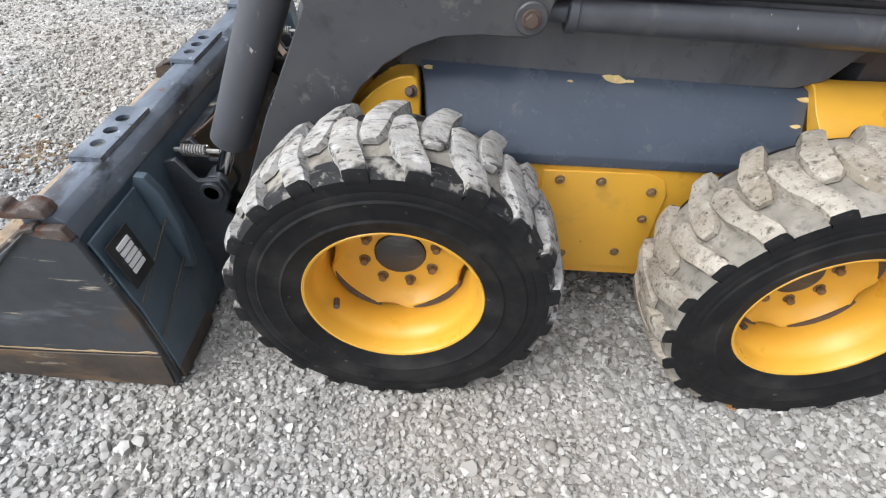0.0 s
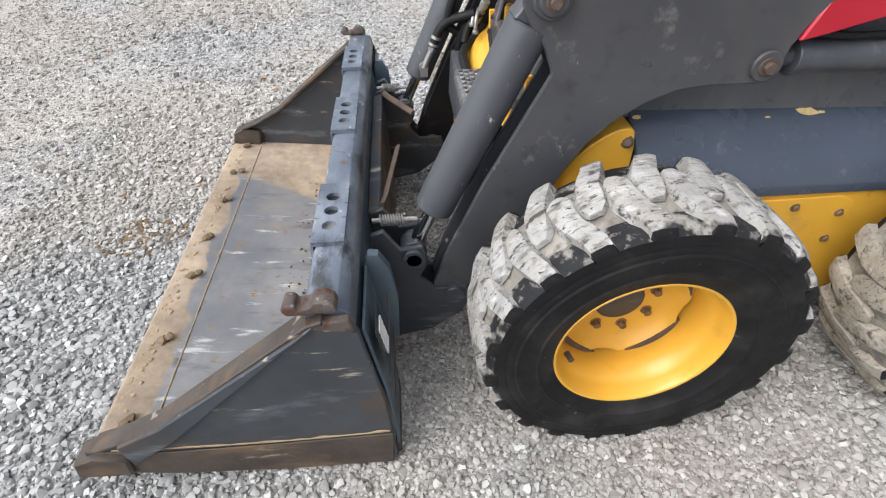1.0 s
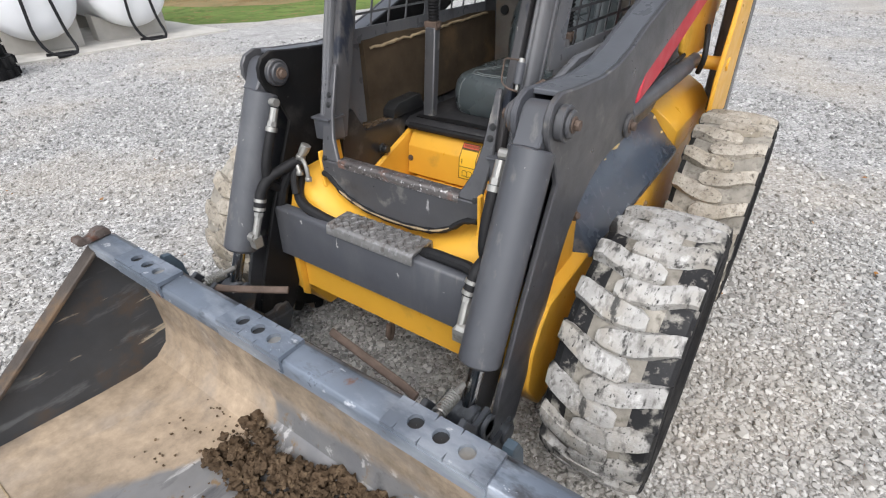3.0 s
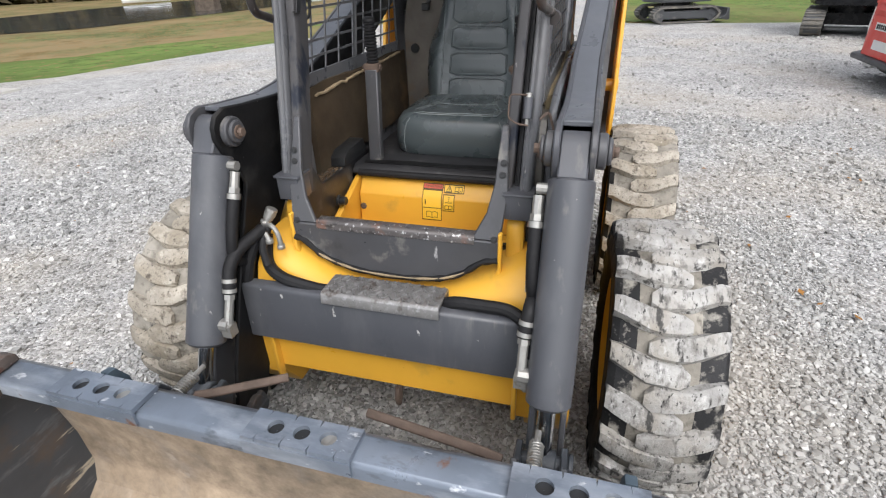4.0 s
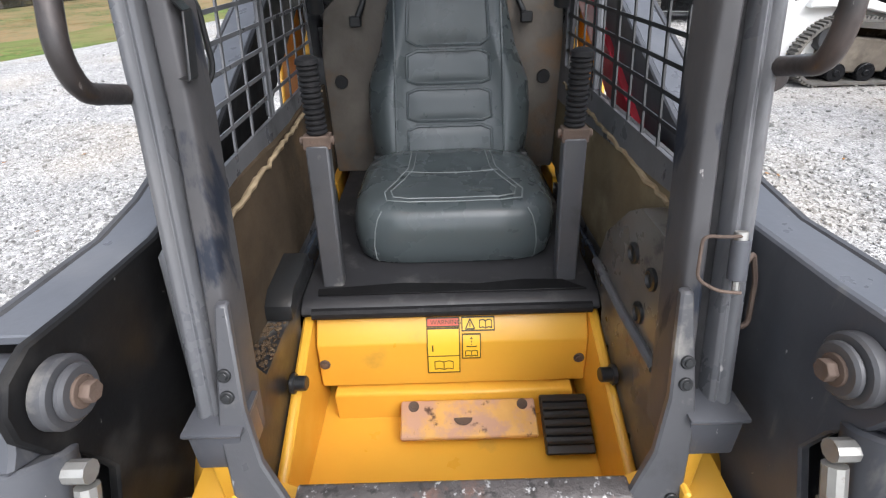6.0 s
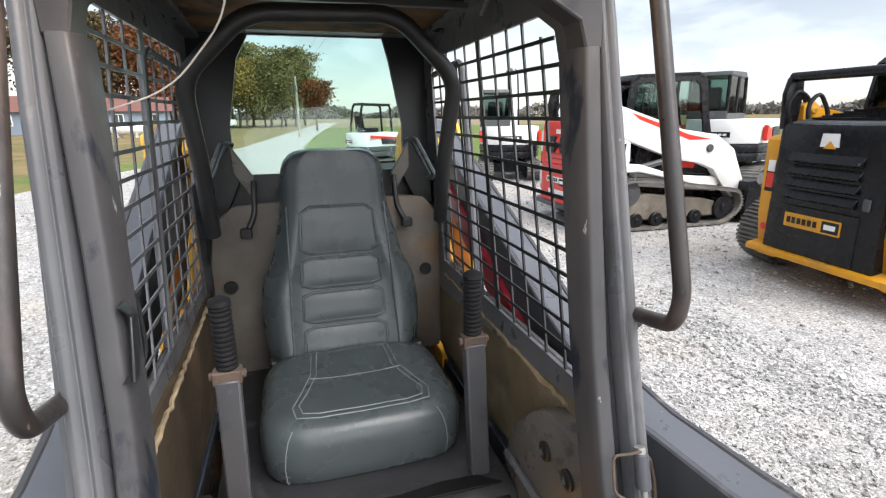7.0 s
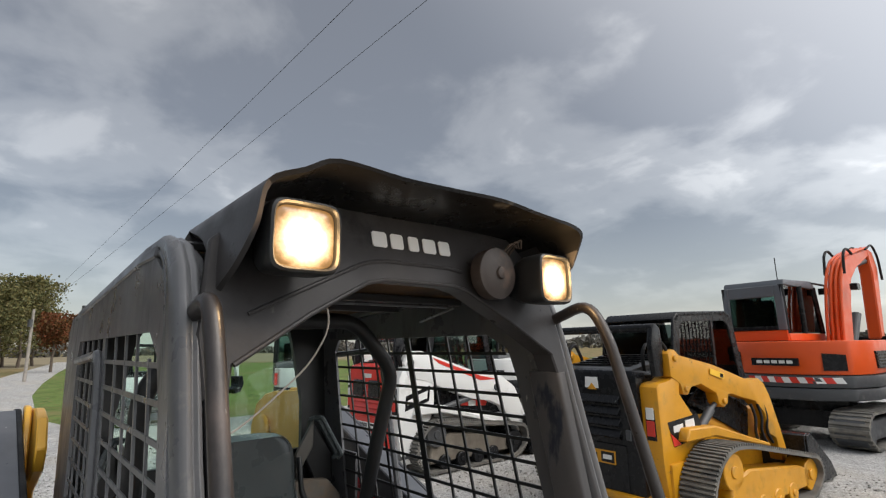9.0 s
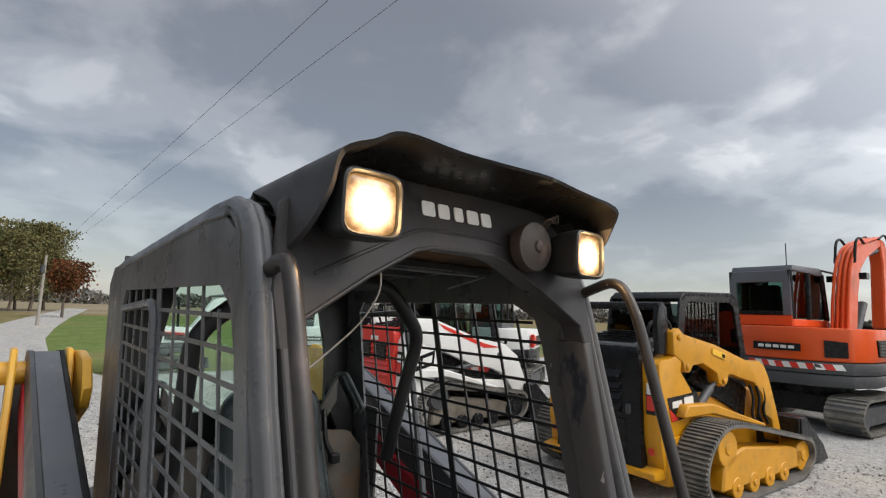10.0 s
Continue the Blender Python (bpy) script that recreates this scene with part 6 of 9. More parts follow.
def bolster(v, z):
    """How far the backrest's face stands out: a flat middle between two rolls at the sides."""
    a = abs(v)
    roll = math.exp(-((a - 0.76) / 0.17) ** 2) * (0.024 if z < 1.22 else 0.024 * max(0.25, 1 - (z - 1.22) / 0.16))
    return 0.052 * (1 - a ** 7) + roll * (1 - a ** 10)


rows_f, rows_r = [], []
for i in range(33):
    z = 0.878 + 0.620 * math.sin(math.pi / 2 * i / 32) ** 0.9
    hw, xf = back_half(z), back_x(z)
    f, r = [], []
    for k in range(31):
        v = math.copysign(abs(-1 + 2 * k / 30) ** 0.8, -1 + 2 * k / 30)
        puff = bolster(v, z)
        f.append((xf + 0.035 - puff, v * hw, z))
        r.append((xf + 0.055 + 0.03 * (1 - abs(v) ** 6), v * hw, z))
    rows_f.append(f), rows_r.append(r)
loops = [f + r[::-1] for f, r in zip(rows_f, rows_r)]
rings(bm, loops)
back = part("backrest", bm, VINYL, seat, "tall dark vinyl backrest", angle=60)


def on_back(y, z):
    hw = back_half(z)
    v = max(-1, min(1, y / hw))
    puff = bolster(v, z)
    return (back_x(z) + 0.035 - puff - 0.001, y, z)


def piping(pts, r, parent, name="piping", m=VINYL, label=""):
    bm = B()
    tube(bm, pts, r, 6)
    return part(name, bm, m, parent, label)


for s in (-1, 1):
    piping([on_back(s * (0.150 - 0.012 * i / 14), 0.915 + 0.43 * i / 14) for i in range(15)], 0.0035, back)
for z0, z1, w0, w1 in ((0.925, 1.010, 0.118, 0.116), (1.022, 1.105, 0.116, 0.113), (1.117, 1.200, 0.113, 0.110), (1.212, 1.345, 0.110, 0.100)):
    loop = []
    for y0, zz0, y1, zz1 in ((-w0, z0, w0, z0), (w0, z0, w1, z1), (w1, z1, -w1, z1), (-w1, z1, -w0, z0)):
        for i in range(6):
            u = 0.12 + 0.76 * i / 5
            loop.append(on_back(y0 + (y1 - y0) * u, zz0 + (zz1 - zz0) * u))
    loop.append(loop[0])
    piping(loop, 0.0042, back, "quilted_seam")
    # raised pad inside the seam
    bm = B()
    grid = []
    for i in range(7):
        z = z0 + 0.006 + (z1 - z0 - 0.012) * i / 6
        row = []
        for k in range(11):
            v = -1 + 2 * k / 10
            w = (w0 + (w1 - w0) * i / 6) - 0.006
            p = Vector(on_back(v * w, z))
            p.x -= 0.0045 * (1 - v ** 6) * (1 - (2 * i / 6 - 1) ** 6) - 0.0005
            row.append(bm.verts.new(p))
        grid.append(row)
    for a, b in zip(grid, grid[1:]):
        for i in range(10):
            bm.faces.new((a[i], a[i + 1], b[i + 1], b[i]))
    part("quilted_pad", bm, VINYL, back, angle=70)


for k in (0.0, 0.014):
    path = [(0.76, 0.105 - k), (0.62, 0.112 - k), (0.54, 0.135 - k), (0.47 + k * 0.5, 0.158 - k), (0.43 + k, 0.150 - k), (0.42 + k, 0.10), (0.418 + k, 0.0), (0.42 + k, -0.10), (0.43 + k, -0.150 + k), (0.47 + k * 0.5, -0.158 + k), (0.54, -0.135 + k), (0.62, -0.112 + k), (0.76, -0.105 + k)]
    fine = []
    for a, b in zip(path, path[1:]):
        for i in range(5):
            t = i / 5
            fine.append(on_seat(a[0] + (b[0] - a[0]) * t, a[1] + (b[1] - a[1]) * t))
    piping(fine, 0.0016, seat, "stitching", STITCH, "pale stitching")
for s in (-1, 1):
    seam = []
    for inset, z in CUSHION[1:7]:
        x, y = cushion_edge(inset - 0.0008, math.pi - s * (0.50 + 0.10 * (0.943 - z) / 0.14))
        seam.append((x + (0.018 * max(0.0, 0.5 - (x - 0.375) / 0.415) if z < 0.82 else 0.0), y, z))
    piping(seam, 0.0014, seat, "stitching", STITCH)
piping([on_seat(0.60, -0.115 + 0.23 * i / 16) for i in range(17)], 0.0016, seat, "stitching", STITCH)
bm = B()
box(bm, 0.40, 0.80, -0.17, 0.17, 0.8022, 0.815)
part("seat_rail", bm, BLACK_PLASTIC, seat)
for s in (-1, 1):
    bm = B()
    box(bm, 0.735, 0.775, min(s * 0.19, s * 0.215), max(s * 0.19, s * 0.215), 0.86, 0.945)
    part("recliner_hinge", bm, BLACK_PLASTIC, seat, bevel=0.006)

# control levers
for s in (-1, 1):
    bm = B()
    box(bm, -0.017, 0.017, -0.022, 0.022, 0, 0.315)
    for v in bm.verts:
        t = v.co.z / 0.315
        v.co.x += 0.315 + 0.03 * t
        v.co.y += s * (0.25 - 0.004 * t)
        v.co.z += 0.79
    lever = part("control_lever", bm, GREY, loader, "grey control lever with a ribbed black grip", 0.004)
    bm = B()
    box(bm, 0.330, 0.362, s * 0.246 - 0.026, s * 0.246 + 0.026, 1.095, 1.122)
    cyl(bm, (0.345, s * 0.246 - 0.033, 1.11), (0.345, s * 0.246 + 0.033, 1.11), 0.009, 10)
    part("clamp", bm, RUST, lever, bevel=0.002)
    bm = B()
    prof = [(0.006, 1.118)]
    for k in range(13):
        z = 1.122 + 0.0098 * k
        prof += [(0.0165, z), (0.020, z + 0.003), (0.020, z + 0.006), (0.0165, z + 0.0085)]
    prof += [(0.021, 1.25), (0.020, 1.258), (0.012, 1.263), (0.0005, 1.264)]
    lathe(bm, prof, (0.350, s * 0.245, 0), 16, "z")
    part("grip", bm, BLACK, lever, "ribbed black rubber grip")

# cab frame: posts, front arch, sides, roof
for s in (-1, 1):
    foot_y = 0.332 if s > 0 else 0.352
    lean = [(-0.145, 0.84), (-0.02, 1.25), (0.075, 1.60), (0.105, 1.72)]
    line = [(-0.145, 0.84), (-0.02, 1.25), (0.075, 1.60), (0.100, 1.70), (0.118, 1.765), (0.136, 1.814), (0.164, 1.848), (0.205, 1.866), (0.30, 1.866), (0.70, 1.844), (1.10, 1.822), (1.24, 1.803)]
    bm = B()
    rows = []
    for i, (x, z) in enumerate(line):
        a, b = line[max(i - 1, 0)], line[min(i + 1, len(line) - 1)]
        run = math.hypot(b[0] - a[0], b[1] - a[1])
        nx, nz = (b[1] - a[1]) / run, -(b[0] - a[0]) / run
        out = s * (foot_y + (0.368 - foot_y) * min(1, (z - 0.84) / 0.8))
        slim = (1.0, 0.85, 0.6, 0.42)[max(0, min(3, i - 4))]
        rows.append([(x + nx * d * slim, out - s * e, z + nz * d * slim) for d, e in ((0.040, 0.047), (0.012, 0.046), (0.011, 0.034), (-0.006, 0.032), (-0.017, 0.030), (-0.021, 0.0255), (-0.0185, 0.0215), (-0.0175, 0.020), (-0.0215, 0.0175), (-0.025, 0.012), (-0.021, 0.005), (-0.012, 0.001), (0.002, 0.0), (0.018, 0.0), (0.020, 0.0025), (0.027, 0.0025), (0.029, 0.0), (0.045, 0.002), (0.050, 0.010), (0.050, 0.046))])
    rings(bm, rows)
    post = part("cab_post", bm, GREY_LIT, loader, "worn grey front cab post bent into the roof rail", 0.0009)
    bm = B()
    rows = []
    for x, z in lean[:2] + [(0.034, 1.45), (0.075, 1.60), (0.0925, 1.67)]:
        inn = s * (0.276 + 0.014 * min(1, (z - 0.84) / 0.5) + 0.022 * max(0.0, (z - 1.34) / 0.38))
        wide = s * 0.0255
        out_d = 0.012 * min(1.0, max(0.0, (z - 1.30) / 0.34))
        rows.append([(x + 0.008, inn - s * 0.003, z), (x - 0.006 - out_d, inn, z), (x - 0.010 - out_d, inn + s * 0.004, z), (x - 0.010 - out_d, inn + wide - s * 0.002, z), (x - 0.004 - out_d, inn + wide, z), (x + 0.05, inn + wide, z), (x + 0.05, inn - s * 0.003, z)])
    rings(bm, rows)
    part("inner_channel", bm, CHANNEL, post, "scuffed dark grey door channel", 0.002)
    # black strip: door rubber plus the post recess's shade, drawn as a solid
    bm = B()
    rings(bm, [[(x + d, s * (foot_y + (0.368 - foot_y) * min(1, (z - 0.84) / 0.8) - e), z) for d, e in ((0.012, 0.0345), (0.002, 0.0350), (0.002, 0.0400), (0.006, 0.0455), (0.012, 0.0458))] for x, z in lean])
    part("door_seal", bm, BLACK, post, "black door seal that also draws the recess shade")
    bm = B()
    y0, y1 = sorted((s * (foot_y - 0.060), s * (foot_y + 0.006)))
    box(bm, -0.168, -0.105, y0, y1, 0.842, 0.905)
    box(bm, -0.174, -0.100, y0 - 0.005, y1 + 0.005, 0.9052, 0.913)
    part("post_foot", bm, FRONT_GREY, post, "square post foot", 0.005, 2)
    # grab handle
    bm = B()
    pts = [(0.10, 0.345, 1.772), (0.015, 0.345, 1.802), (-0.022, 0.345, 1.735), (-0.122, 0.345, 1.360), (-0.110, 0.347, 1.318), (0.0, 0.362, 1.294)] if s < 0 else [(0.10, 0.345, 1.765), (0.045, 0.345, 1.782), (0.018, 0.345, 1.730), (-0.118, 0.345, 1.348), (-0.105, 0.346, 1.310), (0.0, 0.354, 1.284)]
    tube(bm, [(x, s * y, z) for x, y, z in pts], 0.0108, 12, 0.045)
    cyl(bm, (-0.012, s * (foot_y + 0.014), 1.2845), (0.004, s * (foot_y + 0.016), 1.284), 0.016, 14)
    part("grab_handle", bm, HANDLE, loader, "bent steel grab handle")
    # side frame and grille
    bm = B()
    y0, y1 = sorted((s * 0.349, s * 0.357)) if s < 0 else (0.3605, 0.3675)
    front = [[(0.00, 1.09), (0.078, 1.125)], [(0.14, 1.70), (0.212, 1.655)], [(0.185, 1.82), (0.235, 1.715)]] if s < 0 else [[(-0.04, 1.09), (0.001, 1.125)], [(0.10, 1.70), (0.136, 1.655)], [(0.17, 1.82), (0.165, 1.715)]]
    ring = front + [ [(0.25, 1.862), (0.30 if s < 0 else 0.22, 1.747)], [(1.24, 1.815), (1.00, 1.747)], [(1.30, 1.77), (1.02, 1.71)], [(1.10, 1.02), (0.90, 1.125)], [(0.9, 1.02), (0.8, 1.125)]]
    vs = [[bm.verts.new((p[0], y, p[1])) for y in (y0, y1) for p in pair] for pair in ring]
    for a, b in zip(vs, vs[1:] + vs[:1]):
        for i, j in ((0, 1), (1, 3), (3, 2), (2, 0)):
            bm.faces.new((a[i], a[j], b[j], b[i]))
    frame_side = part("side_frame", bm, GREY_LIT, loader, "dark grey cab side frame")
    bm = B()
    rail = ((1.02, 1.700), (0.775, 1.715), (0.755, 1.695), (0.615, 1.125)) if s < 0 else ((0.99, 1.700), (0.655, 1.718), (0.620, 1.695), (0.475, 1.125))
    tube(bm, [(x, s * (0.360 if s < 0 else 0.3685), z) for x, z in rail], 0.0095, 8, 0.02)
    part("divider_rail", bm, GREY_LIT, frame_side, "raised rail on the side plate")
    ym = s * (0.353 if s < 0 else 0.364)
    # -y bars take black plastic to paint in their unlit inner side
    near_bars = ((0.130, 0.0036), (0.210, 0.0036), (0.300, 0.0036), (0.395, 0.0036), (0.520, 0.016), (0.600, 0.0036), (0.685, 0.0036), (0.770, 0.0036), (0.860, 0.0036))
    for k, (base, half) in enumerate(near_bars if s > 0 else ((0.199, 0.0036), (0.272, 0.0036), (0.347, 0.0036), (0.423, 0.0036), (0.516, 0.011), (0.612, 0.0036), (0.689, 0.0036), (0.770, 0.0036), (0.853, 0.0036))):
        bm = B()
        xs = lambda z: base + 0.25 * (z - 1.34)
        zt = 1.748 if base > (0.24 if s < 0 else 0.15) else 1.712
        prism(bm, [(xs(1.12) - half, 1.12), (xs(zt) - half, zt), (xs(zt) + half, zt), (xs(1.12) + half, 1.12)], "y", ym - 0.0018, ym + 0.0018)
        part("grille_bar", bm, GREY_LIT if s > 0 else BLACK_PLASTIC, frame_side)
    for k in range(14):
        z = 1.1665 + 0.0448 * k
        if z > 1.735:
            break
        f0, r0 = (0.133 if s < 0 else 0.055) + 0.25 * (z - 1.34), min(0.93 + 0.20 * (z - 1.33), 1.02)
        if z > 1.68:
            f0 += (z - 1.68) * 1.1
        bm = B()
        box(bm, f0 - 0.008, r0 + 0.008, ym - 0.0014, ym + 0.0014, z - 0.0036, z + 0.0036)
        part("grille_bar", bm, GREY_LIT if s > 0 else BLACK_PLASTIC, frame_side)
# door hinge pin with its wire clip, and the catch bracket inside the other post
bm = B()
cyl(bm, (-0.095, -0.330, 1.124), (-0.109, -0.330, 1.078), 0.0105, 16)
hinge = part("hinge_barrel", bm, FRONT_GREY, loader, "grey door hinge barrel", 0.001)
bm = B()
cyl(bm, (-0.092, -0.330, 1.133), (-0.095, -0.330, 1.124), 0.0075, 12)
part("hinge_pin", bm, ZINC, hinge, "bare head of the hinge pin")
bm = B()
cyl(bm, (-0.109, -0.330, 1.078), (-0.114, -0.330, 1.062), 0.0045, 10)
part("hinge_pin", bm, ZINC, hinge, "bare tip of the hinge pin")
bm = B()
tube(bm, [(-0.098, -0.332, 1.130), (-0.100, -0.308, 1.131), (-0.094, -0.286, 1.130), (-0.106, -0.285, 1.078), (-0.116, -0.308, 1.067), (-0.118, -0.334, 1.065)], 0.0021, 8, 0.01)
part("wire_clip", bm, RUST, hinge, "rusty wire clip through the hinge pin")
bm = B()
for a, b in zip(*[iter(((0.004, 0.289, 1.384), (0.013, 0.281, 1.369), (0.013, 0.281, 1.369), (-0.013, 0.281, 1.302), (-0.013, 0.281, 1.302), (-0.022, 0.289, 1.306)))] * 2):
    a, b = Vector(a), Vector(b)
    rings(bm, [[p + Vector((dx, dy, 0.0)) for dx, dy in ((-0.011, -0.0015), (0.011, -0.0015), (0.011, 0.0015), (-0.011, 0.0015))] for p in (a, b)])
part("door_catch", bm, BLACK_PLASTIC, loader, "black bent catch bracket", 0.001)
# roof
bm = B()
rows = []
for x, z in ((0.215, 1.874), (0.32, 1.877), (0.70, 1.857), (1.10, 1.836), (1.125, 1.831)):
    rows.append([(x, -0.372, z - 0.03), (x, -0.368, z - 0.008), (x, -0.345, z), (x, 0.345, z), (x, 0.368, z - 0.008), (x, 0.372, z - 0.03), (x, 0.34, z - 0.016), (x, -0.34, z - 0.016)])
rings(bm, rows)
part("roof", bm, GREY, loader, "dark grey cab roof", 0.004)
bm = B()
rings(bm, [[(x, y, z + d) for y, d in ((-0.335, 0.0), (0.335, 0.0), (0.335, 0.008), (-0.335, 0.008))] for x, z in ((0.24, 1.838), (0.70, 1.836), (1.06, 1.822))])
part("roof_lining", bm, ROOF_LINING, loader, "brown stained roof lining")
for x in (0.36, 0.62):
    bm = B()
    box(bm, x, x + 0.025, -0.33, 0.33, 1.818, 1.834)
    part("roof_rib", bm, GREY, loader, bevel=0.002)
for pts in ([(0.34, 0.262, 1.808), (0.34, -0.262, 1.812)], [(0.34, 0.285, 1.810), (0.50, 0.320, 1.790)], [(0.34, -0.285, 1.812), (0.52, -0.325, 1.788)]):
    bm = B()
    tube(bm, pts, 0.0042, 8)
    part("roof_rod", bm, GREY_LIT, loader, "thin grey rod under the roof")
# front arch plate
arch = [(-0.310, 1.665), (-0.304, 1.704), (-0.20, 1.768), (-0.105, 1.818), (-0.07, 1.826), (0.07, 1.826), (0.105, 1.818), (0.20, 1.768), (0.304, 1.704), (0.310, 1.665)]
rim_o = [(-0.337, 1.665), (-0.345, 1.74), (-0.33, 1.86), (-0.25, 1.935), (-0.10, 1.945), (0.10, 1.945), (0.25, 1.935), (0.33, 1.86), (0.345, 1.74), (0.337, 1.665)]


def slope(z):
    return 0.055 + (z - 1.60) * 0.235


bm = B()
loops = [[(slope(z), y, z) for y, z in arch], [(slope(z), y, z) for y, z in rim_o], [(slope(z) + 0.014, y, z) for y, z in rim_o], [(slope(z) + 0.05, y, z) for y, z in arch]]
vs = [[bm.verts.new(p) for p in lp] for lp in loops]
for a, b in zip(vs, vs[1:] + vs[:1]):
    for i in range(9):
        bm.faces.new((a[i], a[i + 1], b[i + 1], b[i]))
for i in (0, 9):
    bm.faces.new([v[i] for v in vs])
part("front_arch", bm, ARCH_GREY, loader, "dark grey arched front header", 0.003)
bm = B()
tube(bm, [(slope(z) - 0.001, y, z) for y, z in arch[1:9]], 0.0035, 8)
part("arch_bead", bm, ARCH_GREY, loader)
bm = B()
tube(bm, [(slope(z) + 0.0005, y, z) for y, z in ((0.285, 1.765), (0.19, 1.810), (0.105, 1.850), (0.07, 1.857), (-0.07, 1.857), (-0.10, 1.852))], 0.0035, 8, 0.03)
part("arch_fold", bm, ARCH_GREY, loader, "pressed fold along the header")
# visor
lip = [(0.102, 0.3235, 1.795), (0.055, 0.317, 1.825), (0.020, 0.309, 1.868), (0.004, 0.303, 1.915), (-0.004, 0.262, 1.936), (-0.005, 0.216, 1.957), (-0.012, 0.12, 1.951), (-0.020, 0.032, 1.950), (-0.012, -0.08, 1.957), (0.0, -0.18, 1.955), (0.012, -0.255, 1.956), (-0.005, -0.282, 1.945), (-0.019, -0.290, 1.926), (0.0, -0.300, 1.895), (0.023, -0.312, 1.868)]
heel = [(0.110, 0.3240, 1.799), (0.140, 0.3240, 1.838), (0.180, 0.3235, 1.872), (0.255, 0.320, 1.898), (0.235, 0.285, 1.914), (0.20, 0.216, 1.935), (0.20, 0.12, 1.936), (0.20, 0.03, 1.936), (0.20, -0.08, 1.936), (0.20, -0.18, 1.935), (0.20, -0.25, 1.930), (0.235, -0.290, 1.915), (0.25, -0.322, 1.897), (0.18, -0.325, 1.872), (0.12, -0.325, 1.850)]
back_down = [(0.30, max(-0.33, min(0.33, y)), 1.868) for x, y, z in heel]
back_pts = heel
lip, heel = smooth_run(lip), smooth_run(heel)
bm = B()
tops = [[Vector(p) for p in r] for r in (lip, [tuple(0.6 * a + 0.4 * b for a, b in zip(p, q)) for p, q in zip(lip, heel)], heel)]
unders = [[Vector((p.x + 0.002, p.y * 0.983, p.z - 0.005)) for p in r] for r in tops]
vs = [[bm.verts.new(p) for p in r] for r in tops + unders[::-1]]
for a, b in zip(vs, vs[1:] + vs[:1]):
    for i in range(len(lip) - 1):
        bm.faces.new((a[i], a[i + 1], b[i + 1], b[i]))
for i in (0, len(lip) - 1):
    bm.faces.new([v[i] for v in vs])
# the sheet's black holds its underside's shade; only the wings keep grey
for f in bm.faces:
    f.material_index = int(abs(f.calc_center_median().y) > 0.298)
part("visor", bm, [VISOR, ARCH_GREY], loader, "bent dark sheet visor over the lamps", angle=30)
bm = B()
rings(bm, [[back_pts[i] for i in range(3, 13)] + [(0.2, -0.33, 1.86), (0.2, 0.345, 1.86)], [back_down[i] for i in range(3, 13)] + [(0.30, -0.33, 1.86), (0.30, 0.33, 1.86)]])
part("visor_back", bm, VISOR, loader)
# plain pale bars in place of the maker's mark
for k, w in enumerate((0.014, 0.0125, 0.0105, 0.014, 0.0125)):
    y = 0.072 - 0.0345 * k
    bm = B()
    pts = [(y + w, 1.883), (y + w, 1.903), (y + w - 0.003, 1.906), (y - w + 0.003, 1.906), (y - w, 1.903), (y - w, 1.883), (y - w + 0.003, 1.880), (y + w - 0.003, 1.880)]
    rings(bm, [[(slope(z) - 0.001, a, z) for a, z in pts], [(slope(z) - 0.003, a, z) for a, z in pts]])
    part("pale_mark", bm, WHITE, loader, "plain pale painted mark")


# work lamps
def soft_square(k, w=0.0440, h=0.0425, n=28):
    """A square outline with rounded corners, in y and z."""
    out = []
    for i in range(n):
        a = 2 * math.pi * (i + 0.5) / n
        c, q = math.cos(a), math.sin(a)
        out.append((k * w * math.copysign(abs(c) ** 0.36, c), k * h * math.copysign(abs(q) ** 0.36, q)))
    return out


for s in (-1, 1):
    yc, zc = (-0.246, 1.841) if s < 0 else (0.247, 1.856)
    bm = B()
    rings(bm, [[(x, yc + dy, zc + dz) for dy, dz in soft_square(k)] for x, k in ((0.028, 0.90), (0.016, 0.92), (0.013, 0.98), (0.015, 1.05), (0.022, 1.09), (0.060, 1.05), (0.105, 0.72), (0.115, 0.4))], caps=False)
    lamp = part("work_lamp", bm, BLACK_PLASTIC, loader, "square work lamp, switched on")
    bm = B()
    rings(bm, [[(x, yc + dy, zc + dz) for dy, dz in soft_square(k)] for x, k in ((0.0300, 0.885), (0.0215, 0.885), (0.0200, 0.84), (0.0192, 0.5), (0.0190, 0.05))])
    part("lens", bm, LAMP, lamp, "glowing warm lamp lens")
bm = B()
lathe(bm, [(0.046, 0.095), (0.048, 0.075), (0.046, 0.070), (0.038, 0.068), (0.034, 0.066), (0.012, 0.064), (0.010, 0.060), (0.0004, 0.058)], (0, -0.150, 1.850), 36, "x")
part("horn", bm, HORN, loader, "round dark horn disc")
bm = B()
for k in range(3):
    tube(bm, [(0.10, -0.185 - 0.01 * k, 1.885), (0.07, -0.19 - 0.014 * k, 1.912 + 0.006 * k), (0.08, -0.215 - 0.006 * k, 1.905)], 0.002, 6, 0.02)
part("lamp_wire", bm, RUST, loader, "loose lamp wiring")
# restraint bar
bm = B()
tube(bm, [(0.72, 0.295, 1.30), (0.66, 0.290, 1.46), (0.60, 0.298, 1.655), (0.56, 0.160, 1.780), (0.56, -0.148, 1.788), (0.60, -0.292, 1.658), (0.66, -0.275, 1.44), (0.72, -0.285, 1.30)], 0.019, 12, 0.05)
part("restraint_bar", bm, BLACK_PLASTIC, loader, "raised black padded restraint bar")
# rear window and its surround
def rear_x(z):
    return 1.07 + 0.10 * (z - 1.4)


